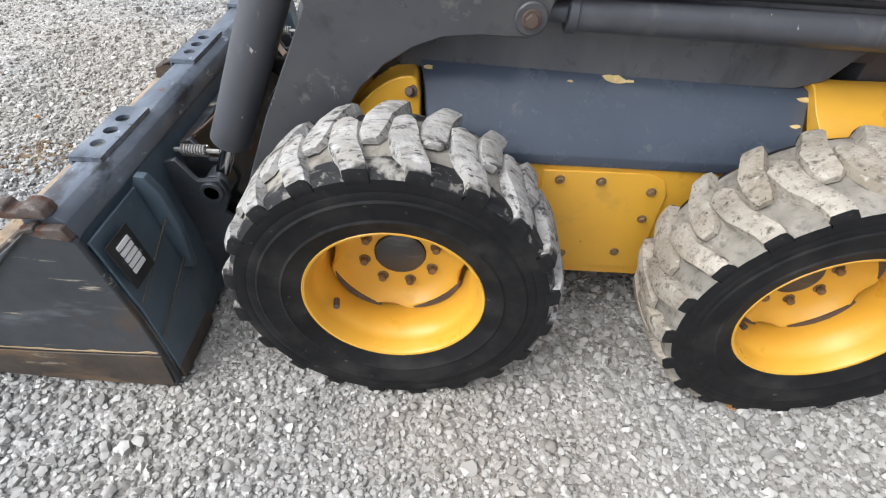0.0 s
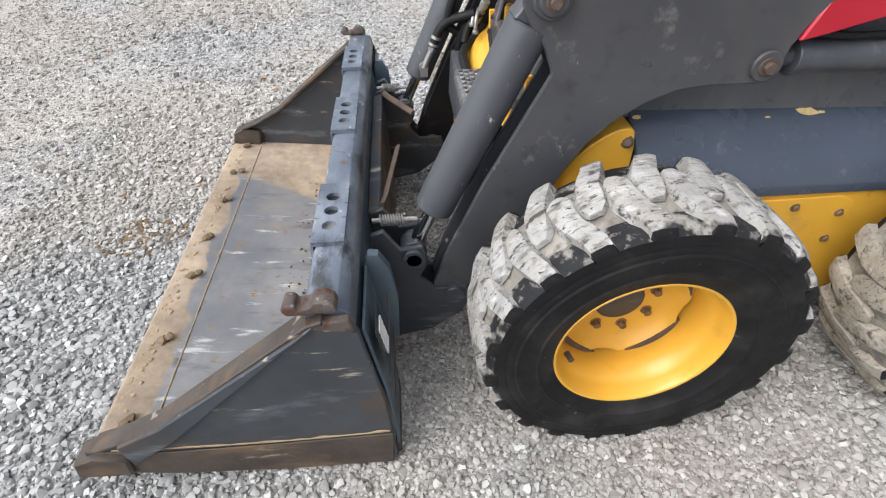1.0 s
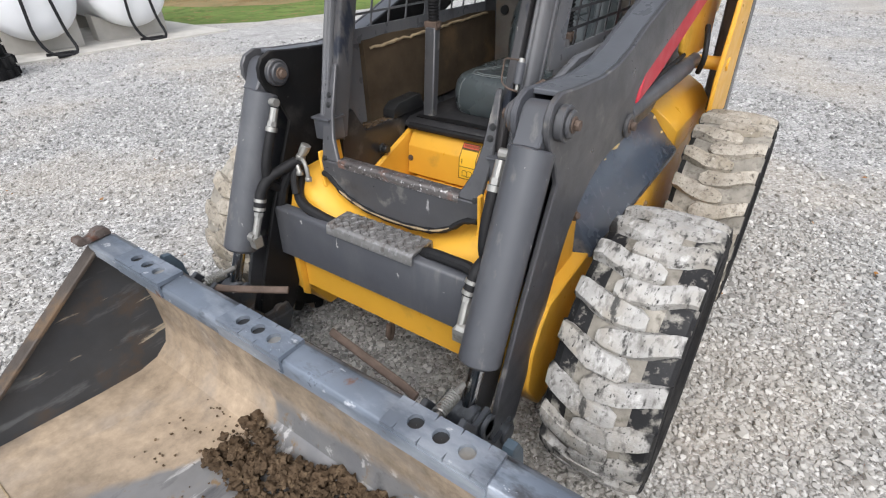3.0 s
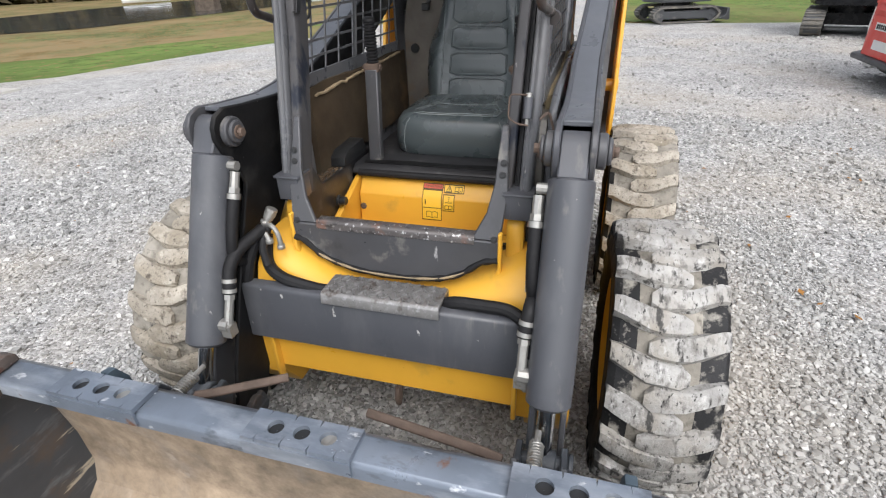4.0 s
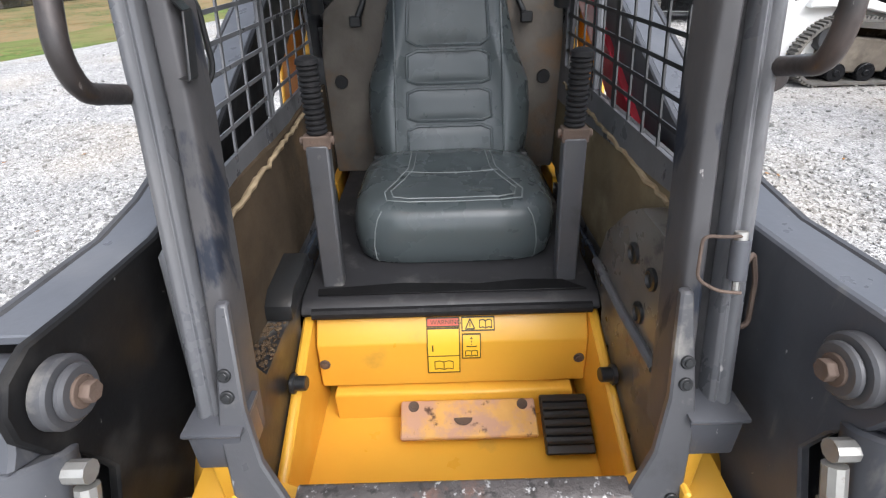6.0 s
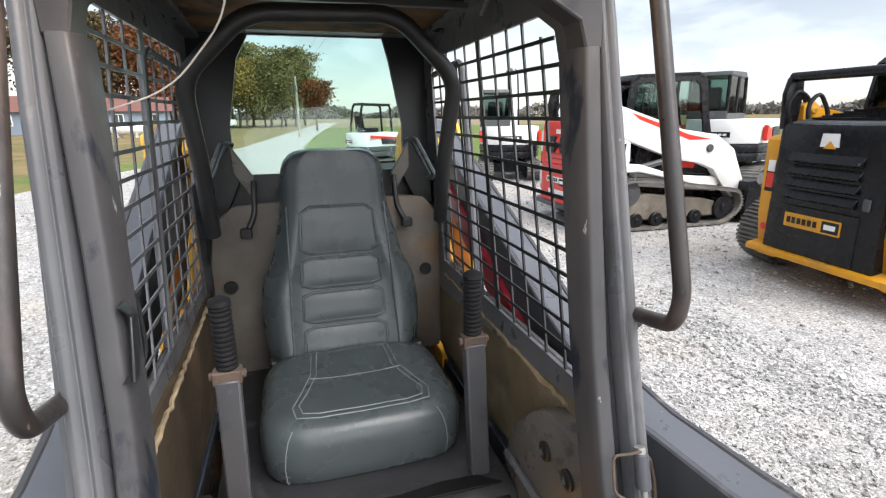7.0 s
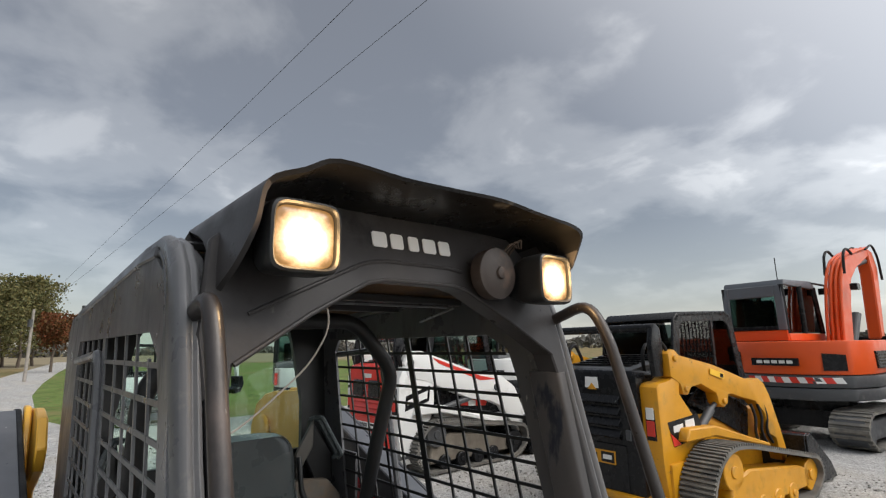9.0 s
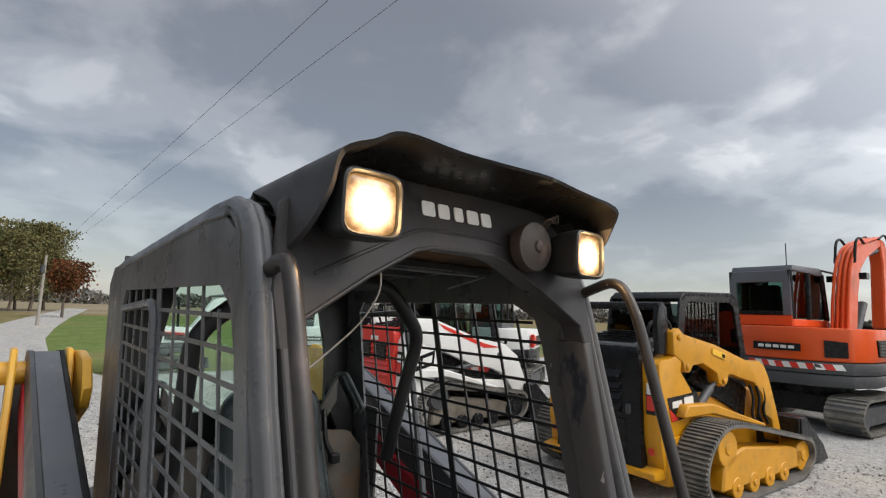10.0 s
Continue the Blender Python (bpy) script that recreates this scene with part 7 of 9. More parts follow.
bm = B()
win = [(-0.262, 1.405), (-0.265, 1.55), (-0.232, 1.745), (-0.215, 1.815), (0.19, 1.815), (0.228, 1.745), (0.265, 1.55), (0.262, 1.405)]
edge = [(-0.366, 1.23), (-0.366, 1.55), (-0.366, 1.75), (-0.36, 1.845), (0.36, 1.845), (0.366, 1.75), (0.366, 1.55), (0.366, 1.23)]
loops = [[(rear_x(z), y, z) for y, z in win], [(rear_x(z), y, z) for y, z in edge], [(rear_x(z) + 0.02, y, z) for y, z in edge], [(rear_x(z) + 0.02, y, z) for y, z in win]]
rings(bm, [lp for lp in loops] + [loops[0]], caps=False)
bmesh.ops.remove_doubles(bm, verts=bm.verts, dist=0.0005)
part("rear_frame", bm, BLACK_PLASTIC, loader, "black rear window surround")
bm = B()
rings(bm, [[(rear_x(z) + 0.008, y * 1.01, z) for y, z in win], [(rear_x(z) + 0.012, y * 1.01, z) for y, z in win]])
pane = part("rear_window", bm, GLASS, loader, "green tinted rear window")
pane.visible_shadow = False
# folded armrests at the rear corners
for s in (-1, 1):
    bm = B()
    prism(bm, [(s * 0.262, 1.502), (s * 0.204, 1.405), (s * 0.206, 1.330), (s * 0.262, 1.420)], "x", 0.985, 0.997)
    rest = part("folded_armrest", bm, CONSOLE, loader, "dark folded armrest at the rear corner", 0.003)
    bm = B()
    prism(bm, [(s * 0.266, 1.500), (s * 0.245, 1.39), (s * 0.300, 1.275), (s * 0.345, 1.300), (s * 0.340, 1.385)], "x", 1.010, 1.040)
    part("backing", bm, BLACK_PLASTIC, rest, bevel=0.004)
    for dx, dy, r in ((0.0, 0.0, 0.0075), (0.012, 0.010, 0.0075)):
        bm = B()
        tube(bm, [(1.00 - dx, s * (0.255 + dy), 1.500), (0.985 - dx, s * (0.272 + dy), 1.508), (0.945 - dx, s * (0.322 + dy), 1.396), (0.955 - dx, s * (0.314 + dy), 1.384)], r, 8, 0.015)
        part("pad_edge", bm, VINYL, rest, "grey vinyl pad edge")
    bm = B()
    tube(bm, [(0.965, s * 0.205, 1.40), (0.955, s * 0.212, 1.30), (0.94, s * 0.232, 1.262)], 0.009, 8, 0.03)
    box(bm, 0.925, 0.95, s * 0.238 - 0.016, s * 0.238 + 0.016, 1.238, 1.266)
    part("release_lever", bm, BLACK_PLASTIC, rest, "black release lever with a square knob", 0.003)
# loose wires
bm = B()
tube(bm, [(0.12, 0.168, 1.80), (0.13, 0.150, 1.755), (0.16, 0.165, 1.70), (0.20, 0.245, 1.615), (0.17, 0.33, 1.585)], 0.0014, 6, 0.05)
part("hanging_wire", bm, WIRE, loader, "thin pale hanging wire")
bm = B()
tube(bm, [(-0.075, -0.325, 1.005), (-0.085, -0.345, 1.06), (-0.06, -0.375, 1.085), (-0.06, -0.39, 1.04), (-0.08, -0.385, 0.985), (-0.095, -0.34, 0.985)], 0.0035, 6, 0.01)
part("wire_clip", bm, RUST, loader, "bent wire clip on the post")
# warning labels on the seat panel
def on_panel(y, z):
    x = 0.206 + (z - 0.604) * 0.095 if z < 0.706 else 0.2155 + (z - 0.706) * 0.72
    return (x - 0.0012, y, z)


def panel_patch(bm, y0, y1, z0, z1, near, proud):
    """A thin patch that lies on the panel and bends over its fold."""
    levels = sorted({z0, z1} | ({0.706} if z0 < 0.706 < z1 else set()))
    rings(bm, [[Vector(on_panel(y, z)) - Vector((d, 0, 0)) for y, d in ((y0, near), (y1, near), (y1, proud), (y0, proud))] for z in levels])


for y0, y1, z0, z1, m, tag in ((0.052, -0.018, 0.735, 0.752, LABEL_RED, "red warning label"), (0.052, -0.018, 0.632, 0.734, LABEL_YELLOW, "yellow warning label"), (-0.022, -0.092, 0.727, 0.752, LABEL_YELLOW, ""), (-0.022, -0.062, 0.668, 0.723, LABEL_YELLOW, "")):
    bm = B()
    panel_patch(bm, y0, y1, z0, z1, 0.0, 0.0012)
    lab = part("warning_label", bm, m, seat_box, tag)
    bm = B()
    e = 0.0022
    for a0, a1, b0, b1 in ((y0, y1, z0, z0 + e), (y0, y1, z1 - e, z1), (y0, y0 - e, z0, z1), (y1 + e, y1, z0, z1)):
        panel_patch(bm, a0, a1, b0, b1, 0.0008, 0.0020)
    part("label_border", bm, LABEL_DARK, lab)
    bm = B()
    if tag.startswith("red"):
        bm.free()
        text_mesh("warning_word", "WARNING", 0.0135, Matrix(((0, 0.58, -0.81, on_panel(0.010, 0.7435)[0] - 0.0026), (-1, 0, 0, 0.011), (0, 0.81, 0.58, 0.7435), (0, 0, 0, 1))), LABEL_DARK, lab, 0.0004, "dark word on the faded red label")
        continue

    def stroke(a, b, w=0.0013):
        (ya, za), (yb, zb) = a, b
        run = math.hypot(yb - ya, zb - za)
        ny, nz = -(zb - za) / run * w, (yb - ya) / run * w
        q = [(ya + ny, za + nz), (yb + ny, zb + nz), (yb - ny, zb - nz), (ya - ny, za - nz)]
        rings(bm, [[Vector(on_panel(y, z)) - Vector((0.0008, 0, 0)) for y, z in q], [Vector(on_panel(y, z)) - Vector((0.0021, 0, 0)) for y, z in q]])

    def book(y, z, k):
        for sy in (-1, 1):
            p = [(y, z - 0.010 * k), (y + sy * 0.008 * k, z - 0.007 * k), (y + sy * 0.017 * k, z - 0.009 * k), (y + sy * 0.017 * k, z + 0.008 * k), (y + sy * 0.008 * k, z + 0.010 * k), (y, z + 0.007 * k)]
            for a, b in zip(p, p[1:] + p[:1]):
                stroke(a, b, 0.0009)

    def triangle(y, z, k):
        p = [(y - 0.011 * k, z - 0.009 * k), (y + 0.011 * k, z - 0.009 * k), (y, z + 0.010 * k)]
        for a, b in zip(p, p[1:] + p[:1]):
            stroke(a, b, 0.0011)
        stroke((y, z + 0.004 * k), (y, z - 0.005 * k), 0.0010)

    if tag.startswith("yellow"):
        book(0.017, 0.652, 1.15)
        stroke((0.050, 0.676), (-0.016, 0.676), 0.0010)
        stroke((0.040, 0.688), (0.040, 0.704), 0.0016)
    elif z0 > 0.72:
        triangle(-0.040, 0.739, 0.9)
        book(-0.073, 0.739, 0.75)
    else:
        triangle(-0.042, 0.707, 0.95)
        book(-0.042, 0.681, 0.75)
    part("pictogram", bm, LABEL_DARK, lab)
bm = B()
tube(bm, [(0.028, 0.330, 1.388), (0.055, 0.296, 1.386), (0.068, 0.292, 1.370), (0.070, 0.292, 1.300), (0.058, 0.296, 1.282), (0.030, 0.328, 1.280)], 0.0065, 8, 0.012, 0.6)
part("door_latch", bm, BLACK_PLASTIC, loader, "black latch bracket on the post")
WHITE_PAINT = mat("white_machine_paint", (0.72, 0.72, 0.70), 0.38, 0, 0.05, 3, 0.02, 60, [((0.40, 0.38, 0.34), 0.60, 0.85, 3, S1, 0.7)])
RED_PAINT = mat("bright_red_paint", (0.62, 0.035, 0.022), 0.36, 0, 0.06, 3, 0.02, 60)
ORANGE = mat("orange_machine_paint", (0.70, 0.085, 0.010), 0.38, 0, 0.06, 2, 0.02, 60)
CTL_YELLOW = mat("golden_yellow_paint", (0.58, 0.262, 0.008), 0.40, 0, 0.10, 3, 0.04, 60, [((0.34, 0.20, 0.04), 0.55, 0.80, 5, S1, 0.7), ((0.20, 0.12, 0.04), 0.66, 0.72, 16, S1, 0.8)])
MACHINE_BLACK = mat("black_machine_paint", (0.009, 0.0095, 0.011), 0.26, 0, 0.15, 4, 0.05, 60, [(DUST, 0.76, 1.1, 4, S1, 0.7), ((0.10, 0.10, 0.10), 0.70, 0.72, 22, (1, 1, 0.3), 0.6)], spec=0.25)
DUSTY = mat("dusty_track_frame", (0.155, 0.135, 0.11), 0.85, 0, 0.25, 5, 0.2, 60, [((0.25, 0.22, 0.18), 0.5, 0.75, 4, S1, 0.95)], spec=0.2)
CAB_GREY = mat("blue_grey_cab_paint", (0.115, 0.128, 0.145), 0.42, 0, 0.08, 3, 0.02, 60, [((0.20, 0.20, 0.20), 0.6, 0.9, 3, S1, 0.6)])
MACHINE_GREY = mat("charcoal_machine_paint", (0.055, 0.058, 0.062), 0.45, 0, 0.12, 4, 0.04, 60, [(DUST, 0.62, 0.95, 4, S1, 0.75)])
TRACK = mat("dusty_rubber_track", (0.13, 0.125, 0.115), 0.88, 0, 0.25, 6, 0.3, 60, [((0.24, 0.22, 0.185), 0.48, 0.75, 5, S1, 0.95)], spec=0.2)
TANK = mat("white_tank_paint", (0.76, 0.77, 0.78), 0.42, 0, 0.04, 2, 0.02, 40)
CONCRETE = mat("pale_concrete", (0.48, 0.46, 0.42), 0.85, 0, 0.12, 4, 0.2, 60)
TIMBER = mat("weathered_timber", (0.30, 0.22, 0.14), 0.8, 0, 0.25, 8, 0.3, 60)
BARK = mat("grey_brown_bark", (0.12, 0.095, 0.075), 0.9, 0, 0.3, 6, 0.8, 25, spec=0.2)
ROOF_RED = mat("red_brown_roof", (0.17, 0.075, 0.060), 0.7, 0, 0.12, 2, 0.1, 20)
SIDING = mat("blue_grey_siding", (0.17, 0.21, 0.26), 0.7, 0, 0.08, 1, 0.1, 20)
WATER = mat("dark_pond_water", (0.055, 0.062, 0.060), 0.10, 0, 0.1, 0.4, 0.02, 6)
WOOD_POLE = mat("grey_utility_pole", (0.30, 0.27, 0.24), 0.85, 0, 0.2, 5, 0.2, 40)


def leaves(name, shades):
    m = bpy.data.materials.new(name)
    m.use_nodes = True
    n, l = m.node_tree.nodes, m.node_tree.links
    bs = n["Principled BSDF"]
    bs.inputs["Roughness"].default_value, bs.inputs["Specular IOR Level"].default_value = 0.75, 0.2
    g, r = n.new("ShaderNodeNewGeometry"), n.new("ShaderNodeValToRGB")
    r.color_ramp.elements[0].color, r.color_ramp.elements[1].color = (*shades[0], 1), (*shades[-1], 1)
    for k, c in enumerate(shades[1:-1]):
        r.color_ramp.elements.new((k + 1) / (len(shades) - 1)).color = (*c, 1)
    l.new(g.outputs["Random Per Island"], r.inputs[0]), l.new(r.outputs[0], bs.inputs["Base Color"])
    return m


LEAF_GREEN = leaves("green_brown_foliage", [(0.075, 0.085, 0.038), (0.115, 0.118, 0.048), (0.17, 0.145, 0.054), (0.13, 0.11, 0.052)])
LEAF_GOLD = leaves("golden_brown_foliage", [(0.24, 0.155, 0.040), (0.30, 0.20, 0.050), (0.19, 0.165, 0.052), (0.14, 0.115, 0.046)])
LEAF_RUST = leaves("rust_red_foliage", [(0.10, 0.030, 0.012), (0.16, 0.05, 0.02), (0.11, 0.06, 0.02), (0.07, 0.035, 0.015)])
LEAF_BROWN = leaves("brown_woodland", [(0.055, 0.045, 0.025), (0.09, 0.07, 0.035), (0.12, 0.085, 0.035), (0.05, 0.055, 0.022)])
# distance haze is mixed into these leaf colours
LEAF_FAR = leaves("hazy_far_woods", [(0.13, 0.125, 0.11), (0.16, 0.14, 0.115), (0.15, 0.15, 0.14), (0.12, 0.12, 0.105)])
LEAF_FALLEN = leaves("fallen_leaves", [(0.22, 0.10, 0.03), (0.34, 0.17, 0.05), (0.15, 0.08, 0.03)])


# ---- machines parked across the yard ----
def track_belt(parent, y0, y1, outline, label, pads=44):
    """A rubber belt round an outline in x and z, with cross pads proud of it, and the rollers inside."""
    pts = curve_pts([(x, 0, z) for x, z in outline + outline[:2]], 0.22, 5)[1:-1]
    length = [0.0]
    for a, b in zip(pts, pts[1:]):
        length.append(length[-1] + (b - a).length)

    def at(d):
        d %= length[-1]
        for k in range(len(pts) - 1):
            if length[k + 1] >= d:
                t = (d - length[k]) / max(1e-6, length[k + 1] - length[k])
                p = pts[k].lerp(pts[k + 1], t)
                way = (pts[k + 1] - pts[k]).normalized()
                return p, way, Vector((way.z, 0, -way.x))
    n = 72
    loops = []
    mid = sum(pts, Vector()) / len(pts)
    for i in range(n):
        p, way, side = at(length[-1] * i / n)
        if side.dot(p - mid) < 0:
            side = -side
        q = p - side * 0.03
        loops.append([(p.x, y0, p.z), (p.x, y1, p.z), (q.x, y1, q.z), (q.x, y0, q.z)])
    bm = B()
    rings(bm, loops + [loops[0]], caps=False)
    bmesh.ops.remove_doubles(bm, verts=bm.verts, dist=0.0005)
    belt = part("track", bm, TRACK, parent, label)
    bm = B()
    for i in range(pads):
        p, way, side = at(length[-1] * i / pads)
        if side.dot(p - mid) < 0:
            side = -side
        a, b = way * (length[-1] / pads * 0.30), side * 0.024
        rings(bm, [[(v.x, y, v.z) for v in (p - a - side * 0.004, p + a - side * 0.004, p + a * 0.8 + b, p - a * 0.8 + b)] for y in (y0 + 0.004, y1 - 0.004)])
    pad = part("tread_bar", bm, TRACK, belt)
    tagged(pad, kind="stuff")
    return belt


def roller(parent, x, z, r, y0, y1, m, name="roller"):
    bm = B()
    cyl(bm, (x, y0, z), (x, y1, z), r, 20)
    cyl(bm, (x, y0 - 0.015, z), (x, y1 + 0.015, z), r * 0.35, 12)
    return part(name, bm, m, parent, bevel=0.008)


def pane_part(parent, pts, axis, d, m=GLASS_DARK, name="window", t=0.01):
    bm = B()
    prism(bm, pts, axis, d - t / 2, d + t / 2)
    return part(name, bm, m, parent)


def track_loader(at, label, body, rear, arm_m, cab_m, mark, yellow=False):
    """A compact track loader: rear at x = -1.35, front towards +x."""
    top = thing("compact_track_loader", label, "loader", "machines parked in the yard", at)
    for s in (-1, 1):
        y0, y1 = sorted((s * 0.735, s * 1.06) if yellow else (s * 0.50, s * 0.86))
        belt = track_belt(top, y0, y1, [(-1.02, 0.02), (0.78, 0.02), (1.06, 0.22), (0.98, 0.42), (-0.52, 0.74), (-0.86, 0.76), (-1.14, 0.56), (-1.24, 0.26)] if yellow else [(-0.95, 0.02), (0.85, 0.02), (1.12, 0.25), (1.06, 0.48), (-0.50, 0.70), (-0.90, 0.70), (-1.18, 0.34)], "dusty rubber track", 84)
        bm = B()
        prism(bm, [(-0.85, 0.13), (0.75, 0.13), (0.85, 0.30), (0.55, 0.38), (-0.45, 0.50), (-0.80, 0.42)], "y", s * (0.78 if yellow else 0.56), s * (1.0 if yellow else 0.76))
        part("track_frame", bm, body if yellow else DUSTY, top, bevel=0.02)
        for x in (-0.60, -0.28, 0.04, 0.36):
            roller(belt, x, 0.14, 0.10, y0 + 0.05, y1 - 0.05, body if yellow else MACHINE_BLACK)
        roller(belt, 0.84, 0.24, 0.17, y0 + 0.06, y1 - 0.06, body if yellow else MACHINE_BLACK, "idler")
        roller(belt, -0.74, 0.52, 0.17, y0 + 0.06, y1 - 0.06, body if yellow else MACHINE_GREY, "sprocket")
        # rear column
        bm = B()
        prism(bm, [(-1.28, 0.28), (-1.33, 0.60), (-1.34, 1.31), (-1.30, 1.345), (-1.16, 1.36), (-1.06, 1.40), (-0.99, 1.40), (-0.97, 1.33), (-0.99, 1.23), (-0.63, 0.82), (-0.70, 0.66), (-0.80, 0.60), (-0.95, 0.30)] if yellow else [(-1.28, 0.28), (-1.33, 0.60), (-1.31, 1.30), (-1.20, 1.52), (-0.95, 1.56), (-0.72, 1.40), (-0.70, 0.95), (-0.80, 0.62), (-0.95, 0.30)], "y", s * 0.505, s * 0.70)
        col = part("rear_column", bm, body, top, bevel=0.025, segs=2)
        bm = B()
        box(bm, -1.337, -1.316, s * 0.60 - 0.055, s * 0.60 + 0.055, 0.82, 1.16)
        part("lamp_well", bm, MACHINE_BLACK, col, bevel=0.006)
        bm = B()
        box(bm, -1.343, -1.332, s * 0.60 - 0.042, s * 0.60 + 0.042, 0.86, 1.00)
        part("tail_lamp", bm, RED_PAINT, col, "red tail lamp", 0.006)
        bm = B()
        box(bm, -1.343, -1.332, s * 0.60 - 0.042, s * 0.60 + 0.042, 1.01, 1.12)
        part("reverse_lamp", bm, WHITE_PAINT, col, "clear reversing lamp", 0.006)
        bm = B()
        if yellow:
            box(bm, -1.26, -0.74, min(s * 0.50, s * 0.73), max(s * 0.50, s * 0.73), 0.17, 0.62)
        else:
            box(bm, -1.28, -0.80, min(s * 0.40, s * 0.655), max(s * 0.40, s * 0.655), 0.16, 0.46)
        tank_box = part("tank_box", bm, body, col, bevel=0.03, segs=2)
        if yellow:
            for z in (0.25, 0.52):
                bm = B()
                cyl(bm, (-1.02, s * 0.728, z), (-1.02, s * 0.742, z), 0.022, 12)
                part("box_bolt", bm, RUST, tank_box)
            bm = B()
            tube(bm, [(-1.0, s * 0.735, 0.50), (-0.96, s * 0.742, 0.42), (-1.0, s * 0.738, 0.30)], 0.018, 8, 0.04)
            part("box_handle", bm, RUST, tank_box)
        bm = B()
        prism(bm, [(-1.10, 0.80), (-0.62, 0.80), (0.45, 0.56), (0.45, 0.60), (-0.60, 0.90), (-1.05, 0.92)], "y", s * 0.655, s * 0.80)
        part("track_fender", bm, body, top, bevel=0.015)
        bm = B()
        lathe(bm, [(0.035, -1.336), (0.0005, -1.340)], (0, s * 0.60, 0.48), 20, "x")
        part("reflector", bm, RED_PAINT, col, "round red reflector")
        bm = B()
        plate = [(-1.23, 0.985), (-0.74, 1.02), (-0.66, 0.80), (-1.16, 0.755)] if yellow else [(-1.22, 0.86), (-0.80, 0.97), (-0.78, 1.18), (-1.20, 1.06)]
        prism(bm, plate, "y", s * 0.7005, s * 0.704)
        sign = part("model_sign", bm, MACHINE_BLACK, col, "black side sign")
        if yellow:
            for pts, m in (([(-1.150, 0.885), (-1.000, 0.892), (-1.000, 0.955), (-1.155, 0.945)], WHITE_PAINT), ([(-0.955, 0.850), (-0.800, 0.860), (-0.815, 0.985), (-0.965, 0.975)], WHITE_PAINT), ([(-1.205, 0.885), (-1.165, 0.760), (-1.050, 0.770)], RED_PAINT)):
                bm = B()
                prism(bm, pts, "y", s * 0.704, s * 0.707)
                part("sign_bar", bm, m, sign)
            bm = B()
            prism(bm, [(-0.930, 0.835), (-0.815, 0.842), (-0.870, 0.915)], "y", s * 0.7075, s * 0.710)
            part("sign_mark", bm, CTL_YELLOW, sign)
        else:
            for pts in ([(-1.18, 0.94), (-1.04, 0.976), (-1.035, 1.04), (-1.175, 1.00)], [(-1.01, 0.965), (-0.84, 1.01), (-0.83, 1.11), (-1.00, 1.065)]):
                bm = B()
                prism(bm, pts, "y", s * 0.704, s * 0.707)
                part("sign_bar", bm, WHITE_PAINT, sign)
        # lift arm
        bm = B()
        prism(bm, [(-1.12, 1.40), (-1.13, 1.62), (-1.03, 1.66), (-0.95, 1.60), (-0.38, 1.49), (0.25, 1.31), (0.42, 1.285), (0.54, 1.30), (0.66, 1.24), (0.76, 1.10), (0.92, 0.72), (1.02, 0.42), (0.98, 0.32), (0.86, 0.34), (0.80, 0.60), (0.66, 0.66), (0.60, 0.90), (0.42, 1.05), (0.10, 1.12), (-0.06, 1.165), (-0.13, 1.16), (-0.16, 1.07), (-0.24, 1.035), (-0.33, 1.08), (-0.36, 1.19), (-0.62, 1.30), (-0.80, 1.28), (-0.86, 1.21), (-0.94, 1.22), (-0.97, 1.32)] if yellow else [(-1.16, 1.30), (-1.24, 1.50), (-1.16, 1.66), (-0.92, 1.66), (0.10, 1.34), (0.66, 1.26), (0.98, 1.06), (1.20, 0.62), (1.22, 0.40), (1.02, 0.36), (0.84, 0.56), (0.66, 0.78), (0.40, 0.88), (0.0, 0.94), (-0.85, 1.24)], "y", s * 0.58, s * 0.71)
        arm = part("lift_arm", bm, arm_m, top, "loader lift arm", 0.018, 2)
        for x, z in (((-1.04, 1.57), (-0.24, 1.10), (-0.90, 1.27), (0.94, 0.42)) if yellow else ((-1.13, 1.50), (0.55, 1.08), (1.10, 0.42))):
            bm = B()
            cyl(bm, (x, s * 0.55, z), (x, s * 0.735, z), 0.032 if yellow else 0.055, 18)
            part("arm_pin", bm, arm_m if yellow else MACHINE_GREY, arm, bevel=0.008)
        bm = B()
        if yellow:
            cyl(bm, (-0.72, s * 0.655, 0.80), (-0.42, s * 0.655, 1.03), 0.045, 16)
            cyl(bm, (-0.44, s * 0.655, 1.015), (-0.24, s * 0.655, 1.12), 0.024, 12)
        else:
            cyl(bm, (-0.75, s * 0.66, 0.80), (0.35, s * 0.66, 1.02), 0.042, 16)
        part("arm_cylinder", bm, MACHINE_GREY, arm)
        if yellow:
            bm = B()
            prism(bm, [(-0.46, 1.455), (-0.20, 1.385), (-0.21, 1.325), (-0.47, 1.395)], "y", s * 0.7205, s * 0.7235)
            decal = part("arm_decal", bm, LABEL_YELLOW, arm, "pale yellow plate on the arm")
            bm = B()
            prism(bm, [(-0.28, 1.395), (-0.22, 1.379), (-0.225, 1.340), (-0.285, 1.356)], "y", s * 0.7238, s * 0.7255)
            part("decal_patch", bm, MACHINE_BLACK, decal)
            bm = B()
            prism(bm, [(-0.60, 1.10), (0.55, 0.62), (0.62, 0.95), (0.40, 1.06), (-0.30, 1.28)], "y", s * 0.500, s * 0.520)
            part("side_panel", bm, MACHINE_BLACK, top, "black panel below the cab", 0.01)
            for x0 in (0.34, 0.48, 0.60):
                bm = B()
                tube(bm, [(x0, s * 0.69, 1.02), (x0 + 0.05, s * 0.71, 0.86), (x0 + 0.02, s * 0.69, 0.70), (x0 + 0.16, s * 0.68, 0.55)], 0.016, 8, 0.08)
                part("coupler_hose", bm, BLACK, arm)
        bm = B()
